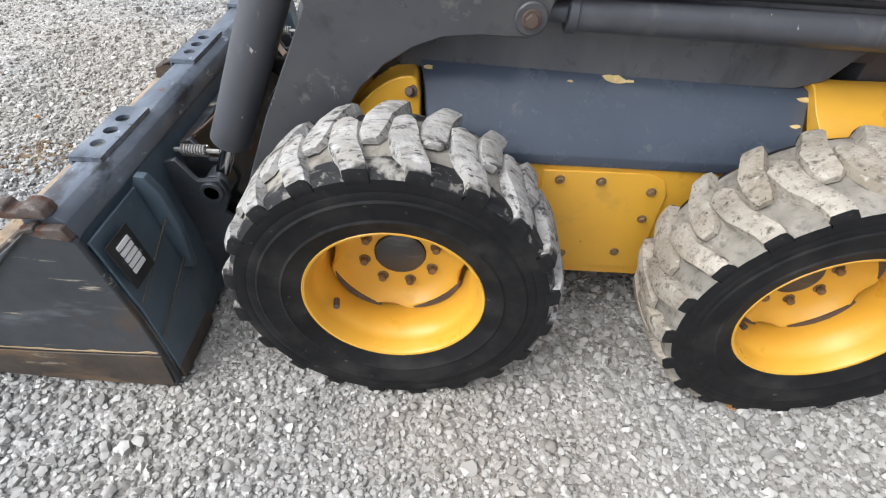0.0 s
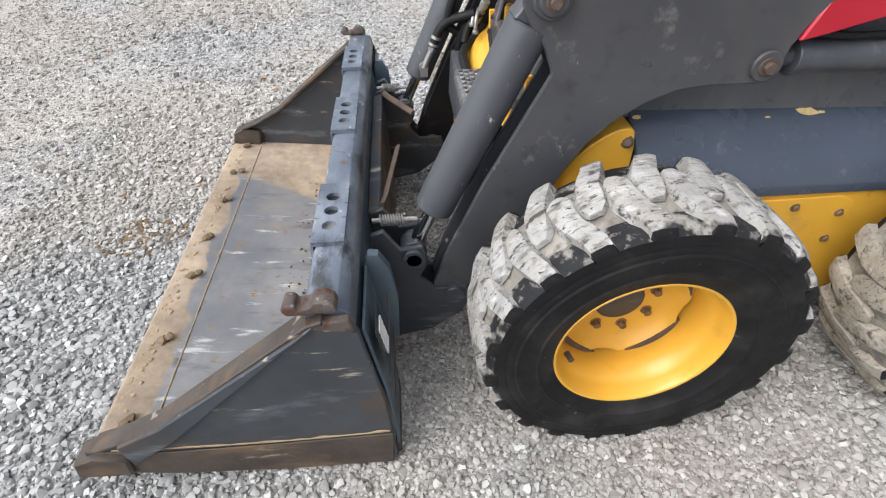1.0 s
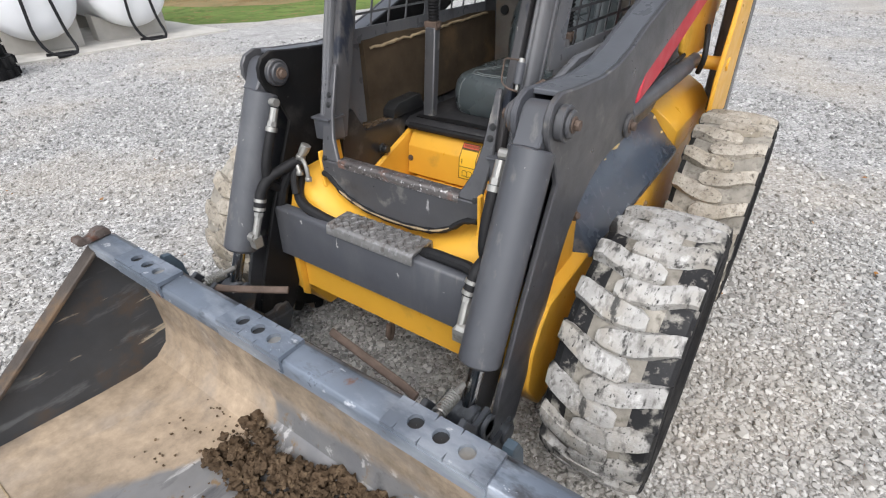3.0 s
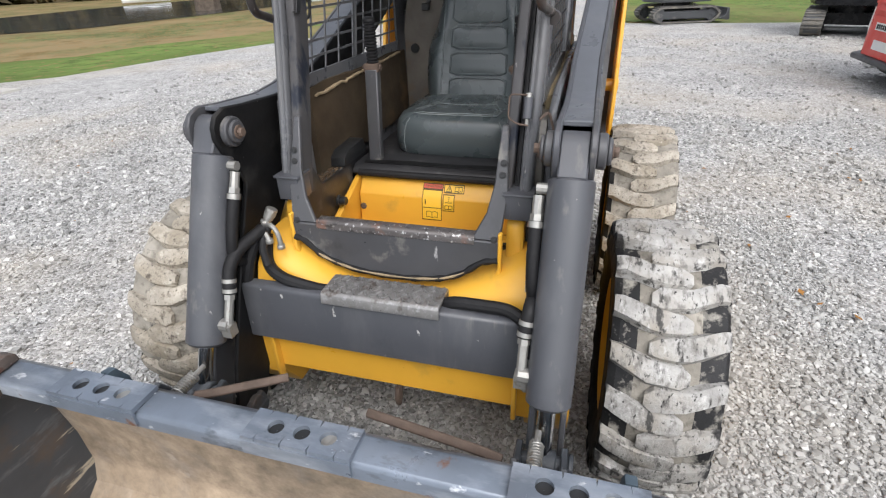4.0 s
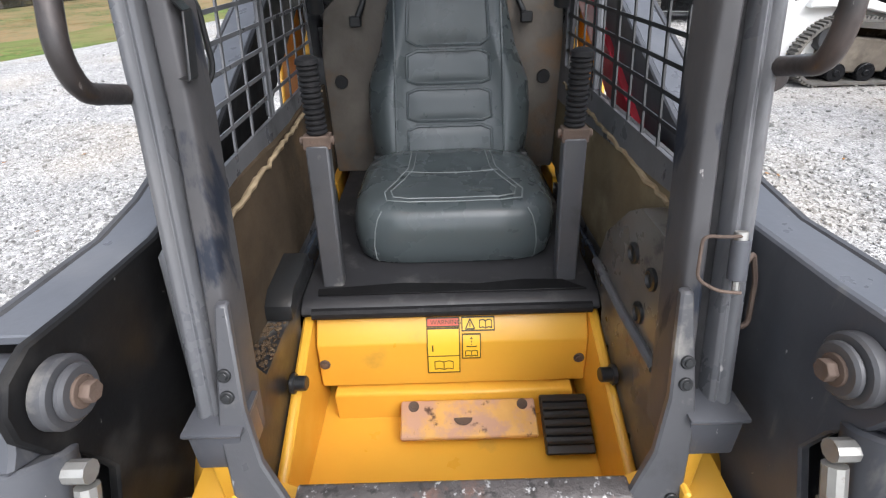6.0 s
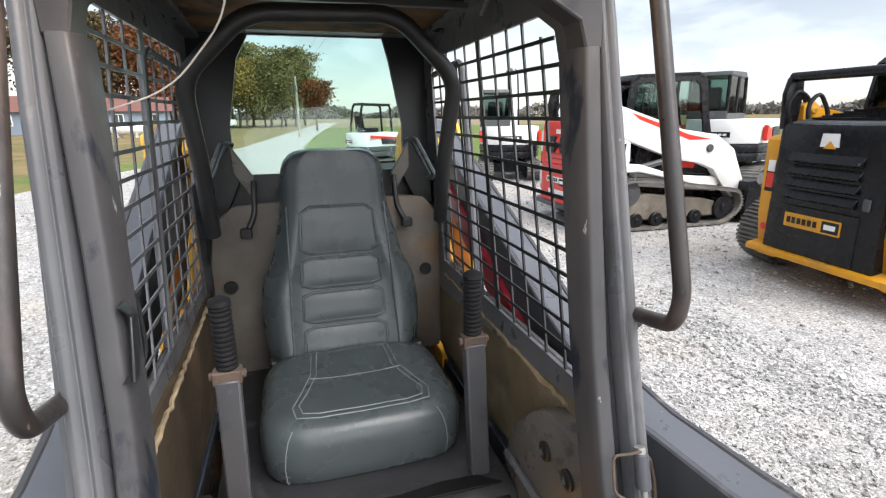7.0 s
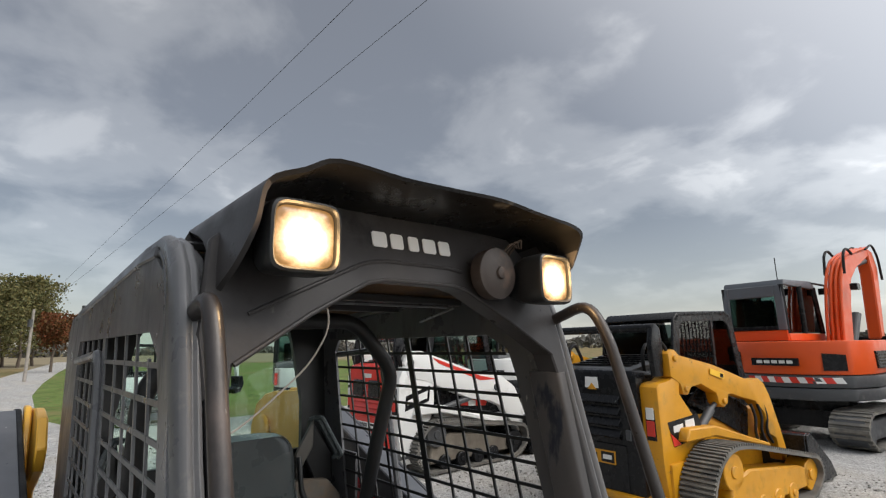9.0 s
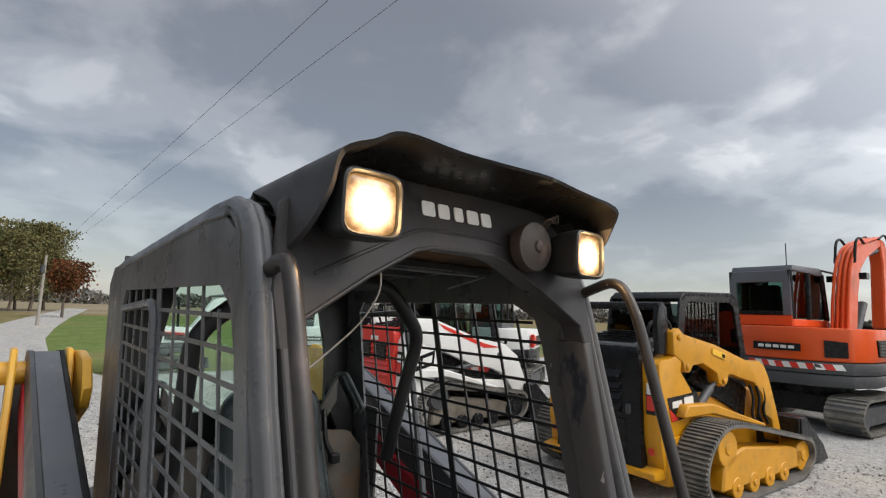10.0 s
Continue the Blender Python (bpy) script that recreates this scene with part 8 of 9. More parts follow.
        prism(bm, [(-1.28, 1.40), (-1.30, 1.72), (-1.27, 1.86), (-1.21, 1.92), (-1.14, 1.86), (-1.13, 1.72), (-1.15, 1.40)], "y", s * (0.60 if yellow else 0.515), s * (0.66 if yellow else 0.565))
        part("arm_bracket", bm, MACHINE_BLACK, arm, bevel=0.02, segs=2)
        bm = B()
        for dy in (0.0, 0.045):
            tube(bm, [(-1.22, s * (0.60 + dy), 1.44), (-1.28, s * (0.60 + dy), 1.62), (-1.20, s * (0.60 + dy), 1.76), (-1.08, s * (0.60 + dy), 1.70), (-1.02, s * (0.60 + dy), 1.52)], 0.016, 8, 0.07)
        tube(bm, [(-1.14, s * 0.46, 1.30), (-1.20, s * 0.47, 1.62), (-1.10, s * 0.47, 1.74), (-0.98, s * 0.47, 1.55), (-0.98, s * 0.47, 1.30)], 0.018, 8, 0.08)
        part("arm_hose", bm, BLACK, arm)
    bm = B()
    cyl(bm, (-1.22, -0.64 if yellow else -0.52, 1.87), (-1.22, 0.64 if yellow else 0.52, 1.87), 0.042, 18)
    part("rear_bar", bm, MACHINE_BLACK, top, "black cross bar behind the cab")
    # tail door with louvres
    bm = B()
    prism(bm, [(-0.53, 0.27), (0.53, 0.27), (0.51, 1.40), (0.47, 1.46), (-0.47, 1.46), (-0.51, 1.40)], "x", -1.38, -1.05)
    door = part("tail_door", bm, rear, top, "tail door with louvres", 0.02, 2)
    for k in range(4 if yellow else 6):
        bm = B()
        if yellow:
            z = 0.800 + 0.108 * k
            prism(bm, [(-1.378, z), (-1.404, z + 0.004), (-1.422, z + 0.020), (-1.378, z + 0.092)], "y", -0.31, 0.36)
        else:
            prism(bm, [(-1.382, 0.80 + 0.075 * k), (-1.412, 0.805 + 0.075 * k), (-1.384, 0.862 + 0.075 * k)], "y", -0.40, 0.40)
        part("louvre", bm, rear, door, bevel=0.004)
    if yellow:
        bm = B()
        box(bm, -1.402, -1.379, -0.425, -0.365, 0.80, 0.90)
        part("door_latch", bm, MACHINE_GREY, door, "grey door latch", 0.008)
    bm = B()
    box(bm, -1.392, -1.379, -0.36, 0.44, 0.32, 0.75)
    part("door_panel", bm, rear, door, bevel=0.006)
    bm = B()
    box(bm, -1.398, -1.391, -0.23, 0.31, 0.555 if yellow else 0.600, 0.680)
    sign = part("dealer_plate", bm, CTL_YELLOW if yellow else WHITE_PAINT, door, "plain dealer plate")
    for k in range(6):
        bm = B()
        box(bm, -1.402, -1.397, 0.262 - 0.052 * k - 0.017, 0.262 - 0.052 * k + 0.017, 0.592 if yellow else 0.615, 0.645 if yellow else 0.665)
        part("plate_bar", bm, MACHINE_BLACK, sign)
    bm = B()
    box(bm, -1.402, -1.397, -0.215, -0.065, 0.570, 0.666)
    part("plate_patch", bm, MACHINE_BLACK, sign)
    bm = B()
    box(bm, -1.406, -1.401, -0.190, -0.090, 0.598, 0.640)
    part("plate_bar", bm, WHITE_PAINT, sign)
    bm = B()
    prism(bm, [(-0.075, 1.275), (0.095, 1.275), (0.085, 1.385), (-0.065, 1.385)] if yellow else [(-0.10, 1.29), (0.10, 1.29), (0.10, 1.35), (-0.10, 1.35)], "x", -1.386, -1.379)
    badge = part("badge", bm, WHITE_PAINT, door, "plain pale badge")
    if yellow:
        bm = B()
        prism(bm, [(-0.050, 1.262), (0.060, 1.262), (0.005, 1.325)], "x", -1.390, -1.379)
        part("badge_mark", bm, CTL_YELLOW, badge)
    bm = B()
    prism(bm, [(-1.36, 1.455), (-1.33, 1.475), (-0.60, 1.60), (-0.55, 1.30), (-1.05, 1.30)], "y", -0.46, 0.46)
    hood = part("hood", bm, MACHINE_GREY if yellow else rear, top, bevel=0.02, segs=2)
    for k in range(6):
        bm = B()
        box(bm, -1.25 + 0.10 * k, -1.20 + 0.10 * k, -0.36, 0.36, 1.495 + 0.0165 * k, 1.512 + 0.0165 * k)
        part("hood_slat", bm, MACHINE_BLACK, hood)
    bm = B()
    prism(bm, [(-1.42, 0.245), (-1.42, 0.305), (-1.30, 0.335), (-0.9, 0.335), (-0.9, 0.26), (-1.30, 0.235)], "y", -0.69, 0.69)
    part("bumper", bm, body if yellow else MACHINE_GREY, top, bevel=0.02, segs=2)
    bm = B()
    box(bm, -1.1, 0.9, -0.49, 0.49, 0.22, 0.95)
    part("hull", bm, body if yellow else MACHINE_BLACK, top, bevel=0.03)
    # cab
    cab_pts = [(-0.62, 0.95), (-0.66, 1.55), (-0.60, 1.98), (-0.50, 2.06), (0.48, 2.10), (0.60, 2.03), (0.72, 1.50), (0.88, 0.95)]
    for s in (-1, 1):
        bm = B()
        outer = cab_pts
        inner = [(-0.50, 1.18), (-0.54, 1.55), (-0.49, 1.90), (-0.42, 1.95), (0.42, 1.98), (0.50, 1.93), (0.60, 1.50), (0.66, 1.18)]
        a, b = sorted((s * 0.43, s * 0.46))
        rings(bm, [[(x, a, z) for x, z in outer], [(x, b, z) for x, z in outer], [(x, b, z) for x, z in inner], [(x, a, z) for x, z in inner], [(x, a, z) for x, z in outer]], caps=False)
        bmesh.ops.remove_doubles(bm, verts=bm.verts, dist=0.0005)
        side = part("cab_side", bm, cab_m, top, bevel=0.006)
        pane_part(side, inner, "y", s * 0.443, GLASS_CAB)
        for k in range(9):
            bm = B()
            box(bm, -0.45 + 0.07 * k, -0.446 + 0.07 * k, s * 0.452 - 0.003, s * 0.452 + 0.003, 1.20, 1.95)
            part("guard_bar", bm, MACHINE_BLACK, side)
        for k in range(11):
            bm = B()
            box(bm, -0.50, 0.13, s * 0.455 - 0.002, s * 0.455 + 0.002, 1.22 + 0.068 * k, 1.224 + 0.068 * k)
            part("guard_bar", bm, MACHINE_BLACK, side)
        bm = B()
        box(bm, 0.13, 0.17, s * 0.452 - 0.006, s * 0.452 + 0.006, 1.19, 1.97)
        part("door_post", bm, MACHINE_BLACK, side)
    bm = B()
    prism(bm, [(-0.60, 1.98), (-0.50, 2.062), (0.48, 2.102), (0.60, 2.035), (0.56, 1.99), (0.46, 2.04), (-0.48, 2.0), (-0.56, 1.94)], "y", -0.46, 0.46)
    part("cab_roof", bm, cab_m, top, bevel=0.015, segs=2)
    bm = B()
    prism(bm, [(-0.42, 1.30), (0.42, 1.30), (0.42, 1.92), (-0.42, 1.92)], "x", -0.60, -0.59)
    part("rear_window", bm, GLASS_DARK, top)
    bm = B()
    prism(bm, [(-0.66, 0.95), (-0.66, 1.32), (-0.60, 1.32), (-0.60, 0.95)], "y", -0.43, 0.43)
    part("cab_back", bm, cab_m, top)
    bm = B()
    box(bm, -0.1, 0.35, -0.22, 0.22, 0.95, 1.15)
    prism(bm, [(-0.25, 1.05), (-0.32, 1.70), (-0.22, 1.72), (-0.08, 1.08)], "y", -0.2, 0.2)
    part("operator_seat", bm, MACHINE_BLACK, top, bevel=0.04, segs=2)
    if not yellow:
        for s in (-1, 1):
            bm = B()
            prism(bm, [(-0.75, 1.57), (0.20, 1.27), (0.58, 1.20), (0.20, 1.20), (-0.62, 1.48)], "y", s * 0.7105, s * 0.714)
            part("arm_stripe", bm, RED_PAINT, top, "red sweep along the arm")
            bm = B()
            prism(bm, [(-0.55, 0.78), (0.66, 0.70), (0.74, 0.86), (0.20, 1.00), (-0.50, 1.12)], "y", s * 0.50, s * 0.580)
            recess = part("side_recess", bm, MACHINE_BLACK, top, "black recess under the arm", 0.01)
            bm = B()
            prism(bm, [(-0.10, 0.84), (0.42, 0.80), (0.46, 0.88), (-0.08, 0.93)], "y", s * 0.581, s * 0.590)
            part("side_flash", bm, RED_PAINT, recess, "red strip in the recess")
            bm = B()
            prism(bm, [(0.05, 0.825), (0.20, 0.815), (0.20, 0.895), (0.05, 0.908)], "y", s * 0.5905, s * 0.594)
            part("flash_bar", bm, WHITE_PAINT, recess)
            bm = B()
            prism(bm, [(-0.60, 0.60), (0.80, 0.46), (0.84, 0.66), (-0.58, 0.775)], "y", s * 0.52, s * 0.66)
            part("side_skirt", bm, body, top, "white side skirt above the track", 0.012)
        for y0, y1, z0, z1 in ((0.06, 0.36, 1.02, 1.26), (-0.36, -0.06, 1.02, 1.26)):
            bm = B()
            box(bm, -1.424, -1.379, y0, y1, z0, z1)
            part("door_grille", bm, MACHINE_BLACK, door, "dark grille in the red door", 0.02)
        bm = B()
        box(bm, -1.400, -1.391, -0.30, 0.24, 0.40, 0.50)
        part("door_mark", bm, WHITE_PAINT, door, "plain pale mark")
    # bucket
    bm = B()
    prism(bm, [(1.10, 0.06), (1.14, 0.60), (1.24, 0.62), (1.28, 0.56), (1.22, 0.30), (1.34, 0.10), (1.84, 0.05), (1.84, 0.025), (1.25, 0.025)], "y", -0.86, 0.86)
    scoop = part("bucket", bm, MACHINE_BLACK, top, "black bucket", 0.006)
    for s in (-1, 1):
        bm = B()
        prism(bm, [(1.11, 0.04), (1.15, 0.60), (1.26, 0.62), (1.74, 0.22), (1.86, 0.03)], "y", s * 0.861, s * 0.885)
        part("bucket_side", bm, MACHINE_BLACK, scoop, bevel=0.006)
    return top


BOOM = [(0.52, 0.78), (0.50, 1.08), (0.66, 1.80), (0.86, 2.33), (1.10, 2.60), (1.45, 2.71), (2.30, 2.89), (2.40, 2.78), (1.62, 2.49), (1.30, 2.28), (1.12, 1.88), (0.98, 1.32), (0.92, 0.78)]


def excavator(at, label, skin, trim, size=1.0, canopy=False, boom=True, boom_m=None):
    """A tracked excavator; tail at -x, boom to +x."""
    top = thing("excavator", label, "excavator", "machines parked in the yard", at)
    k = size

    def S(pts):
        return [(x * k, z * k) for x, z in pts]
    for s in (-1, 1):
        y0, y1 = sorted((s * 0.42 * k, s * 0.78 * k))
        belt = track_belt(top, y0, y1, S([(-0.80, 0.02), (0.80, 0.02), (1.05, 0.25), (0.82, 0.46), (-0.82, 0.46), (-1.05, 0.25)]), "dusty rubber track", 40)
        bm = B()
        prism(bm, S([(-0.8, 0.12), (0.8, 0.12), (0.8, 0.36), (-0.8, 0.36)]), "y", s * 0.48 * k, s * 0.72 * k)
        part("track_frame", bm, MACHINE_GREY, belt, bevel=0.02)
        for x in (-0.8, 0.8):
            roller(belt, x * k, 0.24 * k, 0.19 * k, y0 + 0.05, y1 - 0.05, MACHINE_GREY, "idler")
    bm = B()
    cyl(bm, (0, 0, 0.40 * k), (0, 0, 0.62 * k), 0.45 * k, 28)
    box(bm, -0.5 * k, 0.5 * k, -0.5 * k, 0.5 * k, 0.2 * k, 0.42 * k)
    part("turntable", bm, MACHINE_BLACK, top)
    # upper body with a rounded tail
    ring = [(0.70, 0.70), (-0.30, 0.76), (-0.72, 0.66), (-0.98, 0.36), (-1.05, 0.0), (-0.98, -0.36), (-0.72, -0.66), (-0.30, -0.76), (0.70, -0.70)]
    for z0, z1, grow, m, nm in ((0.58, 0.74, 1.0, trim, "deck"), (0.742, 0.90, 1.01, trim, "counterweight"), (0.902, 1.34, 0.99, skin, "engine_hood")):
        bm = B()
        prism(bm, [(x * k * grow, y * k * grow) for x, y in ring], "z", z0 * k, z1 * k)
        part(nm, bm, m, top, bevel=0.035 * k, segs=2)
    for s in (-1, 1):
        bm = B()
        prism(bm, S([(-0.20, 0.98), (0.45, 0.98), (0.40, 1.20), (-0.24, 1.20)]), "y", s * 0.742 * k, s * 0.764 * k)
        vent = part("side_vent", bm, MACHINE_BLACK, top, bevel=0.006)
        for i in range(5):
            bm = B()
            box(bm, -0.2 * k, 0.42 * k, min(s * 0.760 * k, s * 0.772 * k), max(s * 0.760 * k, s * 0.772 * k), (1.0 + 0.04 * i) * k, (1.018 + 0.04 * i) * k)
            part("vent_slat", bm, MACHINE_GREY, vent)
    if skin is WHITE_PAINT and not canopy:
        for s in (-1, 1):
            bm = B()
            prism(bm, S([(-0.66, 0.96), (-0.28, 1.00), (-0.32, 1.16), (-0.66, 1.24)]), "y", s * 0.700 * k, s * 0.768 * k)
            part("side_flash", bm, RED_PAINT, top, "red flash on the hood side")
    bm = B()
    box(bm, -1.062 * k, -1.04 * k, -0.25 * k, 0.25 * k, 1.02 * k, 1.12 * k)
    mark = part("tail_mark", bm, MACHINE_BLACK, top, "plain dark badge")
    for i in range(5):
        bm = B()
        box(bm, -1.068 * k, -1.061 * k, (-0.19 + 0.08 * i) * k, (-0.13 + 0.08 * i) * k, 1.05 * k, 1.09 * k)
        part("mark_bar", bm, WHITE_PAINT, mark)
    if skin is ORANGE:
        def tail(y):
            return -0.98 - 0.07 * (1 - abs(y) / 0.36) if abs(y) < 0.36 else -0.98 + (abs(y) - 0.36) * 0.26 / 0.30
        for i in range(12):
            y0 = -0.60 + 0.075 * i
            bm = B()
            rings(bm, [[(tail(y) * 1.012 * k - e, y * k, z * k) for y, z in ((y0, 0.80), (y0 + 0.075, 0.80), (y0 + 0.105, 0.875), (y0 + 0.03, 0.875))] for e in (0.0, 0.006)])
            part("hazard_stripe", bm, RED_PAINT if i % 2 else WHITE_PAINT, top, "red and white hazard stripe")
        bm = B()
        rings(bm, [[(tail(y) * 0.995 * k - e, y * k, z * k) for y, z in ((0.42, 0.96), (0.62, 0.96), (0.62, 1.18), (0.42, 1.20))] for e in (0.0, 0.012)])
        part("tail_vent", bm, MACHINE_BLACK, top, "black louvred tail vent")
        bm = B()
        rings(bm, [[(tail(y) * 0.995 * k - e, y * k, z * k) for y, z in ((-0.62, 0.96), (-0.44, 0.96), (-0.44, 1.18), (-0.62, 1.16))] for e in (0.0, 0.012)])
        part("tail_vent", bm, MACHINE_BLACK, top, "black louvred tail vent")
        for i in range(5):
            bm = B()
            rings(bm, [[(tail(y) * 0.995 * k - e, y * k, z * k) for y, z in ((0.43, 0.985 + 0.04 * i), (0.61, 0.985 + 0.04 * i), (0.61, 1.0 + 0.04 * i), (0.43, 1.0 + 0.04 * i))] for e in (0.010, 0.020)])
            part("vent_slat", bm, MACHINE_GREY, top)
    # cab or canopy on the left
    if canopy:
        bm = B()
        for pts in ([(0.55, 0.62, 1.3), (0.50, 0.60, 2.25), (-0.55, 0.60, 2.28), (-0.70, 0.60, 1.3)], [(0.55, -0.1, 1.3), (0.50, -0.1, 2.25), (-0.55, -0.1, 2.28), (-0.70, -0.1, 1.3)]):
            tube(bm, [(x * k, y * k, z * k) for x, y, z in pts], 0.038 * k, 10, 0.12)
        for x, z in ((0.48, 2.25), (-0.5, 2.28)):
            cyl(bm, (x * k, 0.60 * k, z * k), (x * k, -0.1 * k, z * k), 0.045 * k, 10)
        part("canopy_frame", bm, MACHINE_BLACK, top, "grey roll-over canopy frame")
        bm = B()
        box(bm, -0.45 * k, 0.1 * k, 0.0, 0.5 * k, 1.342 * k, 1.5 * k)
        prism(bm, S([(-0.55, 1.345), (-0.6, 1.9), (-0.48, 1.9), (-0.4, 1.5)]), "y", 0.02 * k, 0.48 * k)
        part("operator_seat", bm, MACHINE_BLACK, top, bevel=0.03)
    else:
        for y in (0.72, 0.02):
            bm = B()
            prism(bm, S([(-0.45, 1.343), (-0.455, 1.45), (0.85, 1.45), (0.84, 0.905), (0.70, 0.90), (0.70, 1.343)]), "y", (y - 0.025) * k, (y + 0.025) * k)
            wall = part("cab_side", bm, skin if skin is ORANGE else MACHINE_GREY, top, bevel=0.012 * k)
            for foot, head in (((-0.45, 1.451), (-0.47, 2.16)), ((0.16, 1.451), (0.16, 2.16)), ((0.83, 1.451), (0.68, 2.16))):
                bm = B()
                cyl(bm, (foot[0] * k, y * k, foot[1] * k), (head[0] * k, y * k, head[1] * k), 0.035 * k, 8)
                part("cab_pillar", bm, MACHINE_BLACK, wall)
            for w in ([(-0.43, 1.46), (-0.44, 2.15), (0.13, 2.15), (0.13, 1.46)], [(0.19, 1.46), (0.19, 2.15), (0.65, 2.15), (0.80, 1.46)]):
                pane_part(wall, S(w), "y", y * k, GLASS_CAB, "window", 0.006)
        bm = B()
        box(bm, -0.28 * k, 0.20 * k, 0.16 * k, 0.58 * k, 1.345 * k, 1.50 * k)
        prism(bm, S([(-0.34, 1.50), (-0.36, 1.95), (-0.26, 1.95), (-0.20, 1.50)]), "y", 0.18 * k, 0.56 * k)
        part("operator_seat", bm, MACHINE_BLACK, top, bevel=0.03 * k)
        bm = B()
        prism(bm, [(0.02 * k, 0.0), (0.70 * k, 0.0), (0.70 * k, 0.69 * k), (0.02 * k, 0.69 * k)], "x", 0.0, 0.006)
        for v in bm.verts:
            v.co.x += 0.82 * k - 0.13 * v.co.z / 0.69
            v.co.z += 1.455 * k
        part("windscreen", bm, GLASS_CAB, top)
        bm = B()
        prism(bm, S([(-0.44, 2.16), (-0.40, 2.24), (0.62, 2.26), (0.74, 2.14)]), "y", 0.0, 0.74 * k)
        part("cab_roof", bm, CAB_GREY if skin is ORANGE else MACHINE_GREY, top, bevel=0.02 * k, segs=2)
        bm = B()
        prism(bm, [(0.0, 1.35 * k), (0.74 * k, 1.35 * k), (0.74 * k, 1.50 * k), (0.0, 1.50 * k)], "x", -0.49 * k, -0.45 * k)
        rear = part("cab_back", bm, skin if skin is ORANGE else MACHINE_GREY, top, bevel=0.01)
        if skin is ORANGE:
            for y0, y1, z0, z1, m in ((0.0, 0.10, 1.50, 2.16, CAB_GREY), (0.66, 0.74, 1.50, 2.16, CAB_GREY), (0.10, 0.66, 1.99, 2.16, CAB_GREY), (0.10, 0.66, 1.50, 1.56, MACHINE_BLACK)):
                bm = B()
                box(bm, -0.50 * k, -0.44 * k, y0 * k, y1 * k, z0 * k, z1 * k)
                part("rear_post", bm, m, rear, bevel=0.012)
            bm = B()
            tube(bm, [(0.58 * k, -0.02 * k, 2.22 * k), (0.92 * k, -0.06 * k, 2.20 * k), (0.98 * k, -0.06 * k, 2.10 * k)], 0.016 * k, 6, 0.05)
            box(bm, 0.90 * k, 0.93 * k, -0.20 * k, 0.02 * k, 2.06 * k, 2.16 * k)
            part("mirror", bm, MACHINE_BLACK, top, "black mirror on an arm")
            bm = B()
            cyl(bm, (-0.30 * k, 0.10 * k, 2.24 * k), (-0.30 * k, 0.10 * k, 2.58 * k), 0.006 * k, 6)
            part("aerial", bm, MACHINE_BLACK, top)
        pane_part(rear, [(0.05 * k, 1.50 * k), (0.69 * k, 1.50 * k), (0.69 * k, 2.14 * k), (0.05 * k, 2.14 * k)], "x", -0.47 * k, GLASS_CAB)
    if boom and canopy:
        bm = B()
        prism(bm, S([(0.62, 0.80), (0.66, 1.02), (1.35, 1.86), (1.62, 2.22), (1.82, 2.30), (2.75, 2.36), (2.78, 2.22), (1.90, 2.08), (1.62, 1.82), (0.86, 0.80)]), "y", -0.30 * k, -0.10 * k)
        b = part("boom", bm, skin, top, "white steel boom", 0.02 * k)
        bm = B()
        prism(bm, S([(2.66, 2.46), (2.84, 2.42), (2.96, 2.20), (3.02, 1.15), (2.92, 1.15), (2.72, 2.16)]), "y", -0.27 * k, -0.13 * k)
        part("dipper", bm, skin, b, bevel=0.02 * k)
        bm = B()
        cyl(bm, (0.95 * k, -0.2 * k, 0.70 * k), (1.62 * k, -0.2 * k, 1.74 * k), 0.05 * k, 14)
        part("boom_cylinder", bm, MACHINE_GREY, b)
        bm = B()
        cyl(bm, (1.5 * k, -0.2 * k, 2.34 * k), (2.62 * k, -0.2 * k, 2.48 * k), 0.045 * k, 14)
        part("boom_cylinder", bm, MACHINE_GREY, b)
        bm = B()
        prism(bm, S([(2.88, 1.20), (3.06, 1.20), (3.12, 0.92), (3.0, 0.66), (2.78, 0.62), (2.72, 0.78), (2.90, 0.86)]), "y", -0.42 * k, 0.02 * k)
        part("digging_bucket", bm, MACHINE_BLACK, b, bevel=0.02 * k)
        for s in (-1, 1):
            bm = B()
            prism(bm, S([(-0.62, 1.18), (0.60, 1.12), (0.60, 1.17), (-0.62, 1.28)]), "y", s * 0.745 * k, s * 0.772 * k)
            part("side_stripe", bm, RED_PAINT, top, "red stripe along the hood")
    elif boom:
        m = boom_m or skin
        b0, b1 = (-0.275, -0.125) if skin is ORANGE else (-0.30, -0.10)
        bm = B()
        prism(bm, S(BOOM if skin is ORANGE else [(0.55, 1.0), (0.75, 0.95), (1.05, 1.75), (1.65, 2.62), (2.55, 2.78), (2.58, 2.62), (1.80, 2.38), (1.32, 1.65), (1.0, 0.95), (0.75, 0.72), (0.55, 0.75)]), "y", b0 * k, b1 * k)
        b = part("boom", bm, m, top, "steel boom", 0.02 * k)
        bm = B()
        prism(bm, S([(2.25, 2.90), (2.50, 2.85), (2.66, 2.57), (2.40, 1.35), (2.24, 1.36), (2.36, 2.45)] if skin is ORANGE else [(2.45, 2.86), (2.62, 2.80), (2.72, 2.55), (2.40, 1.35), (2.28, 1.36), (2.42, 2.45)]), "y", -0.28 * k, -0.12 * k)
        part("dipper", bm, m, b, bevel=0.02 * k)
        bm = B()
        cyl(bm, (0.9 * k, -0.2 * k, 0.95 * k), (1.55 * k, -0.2 * k, 1.75 * k), 0.06 * k, 14)
        part("boom_cylinder", bm, MACHINE_GREY, b)
        bm = B()
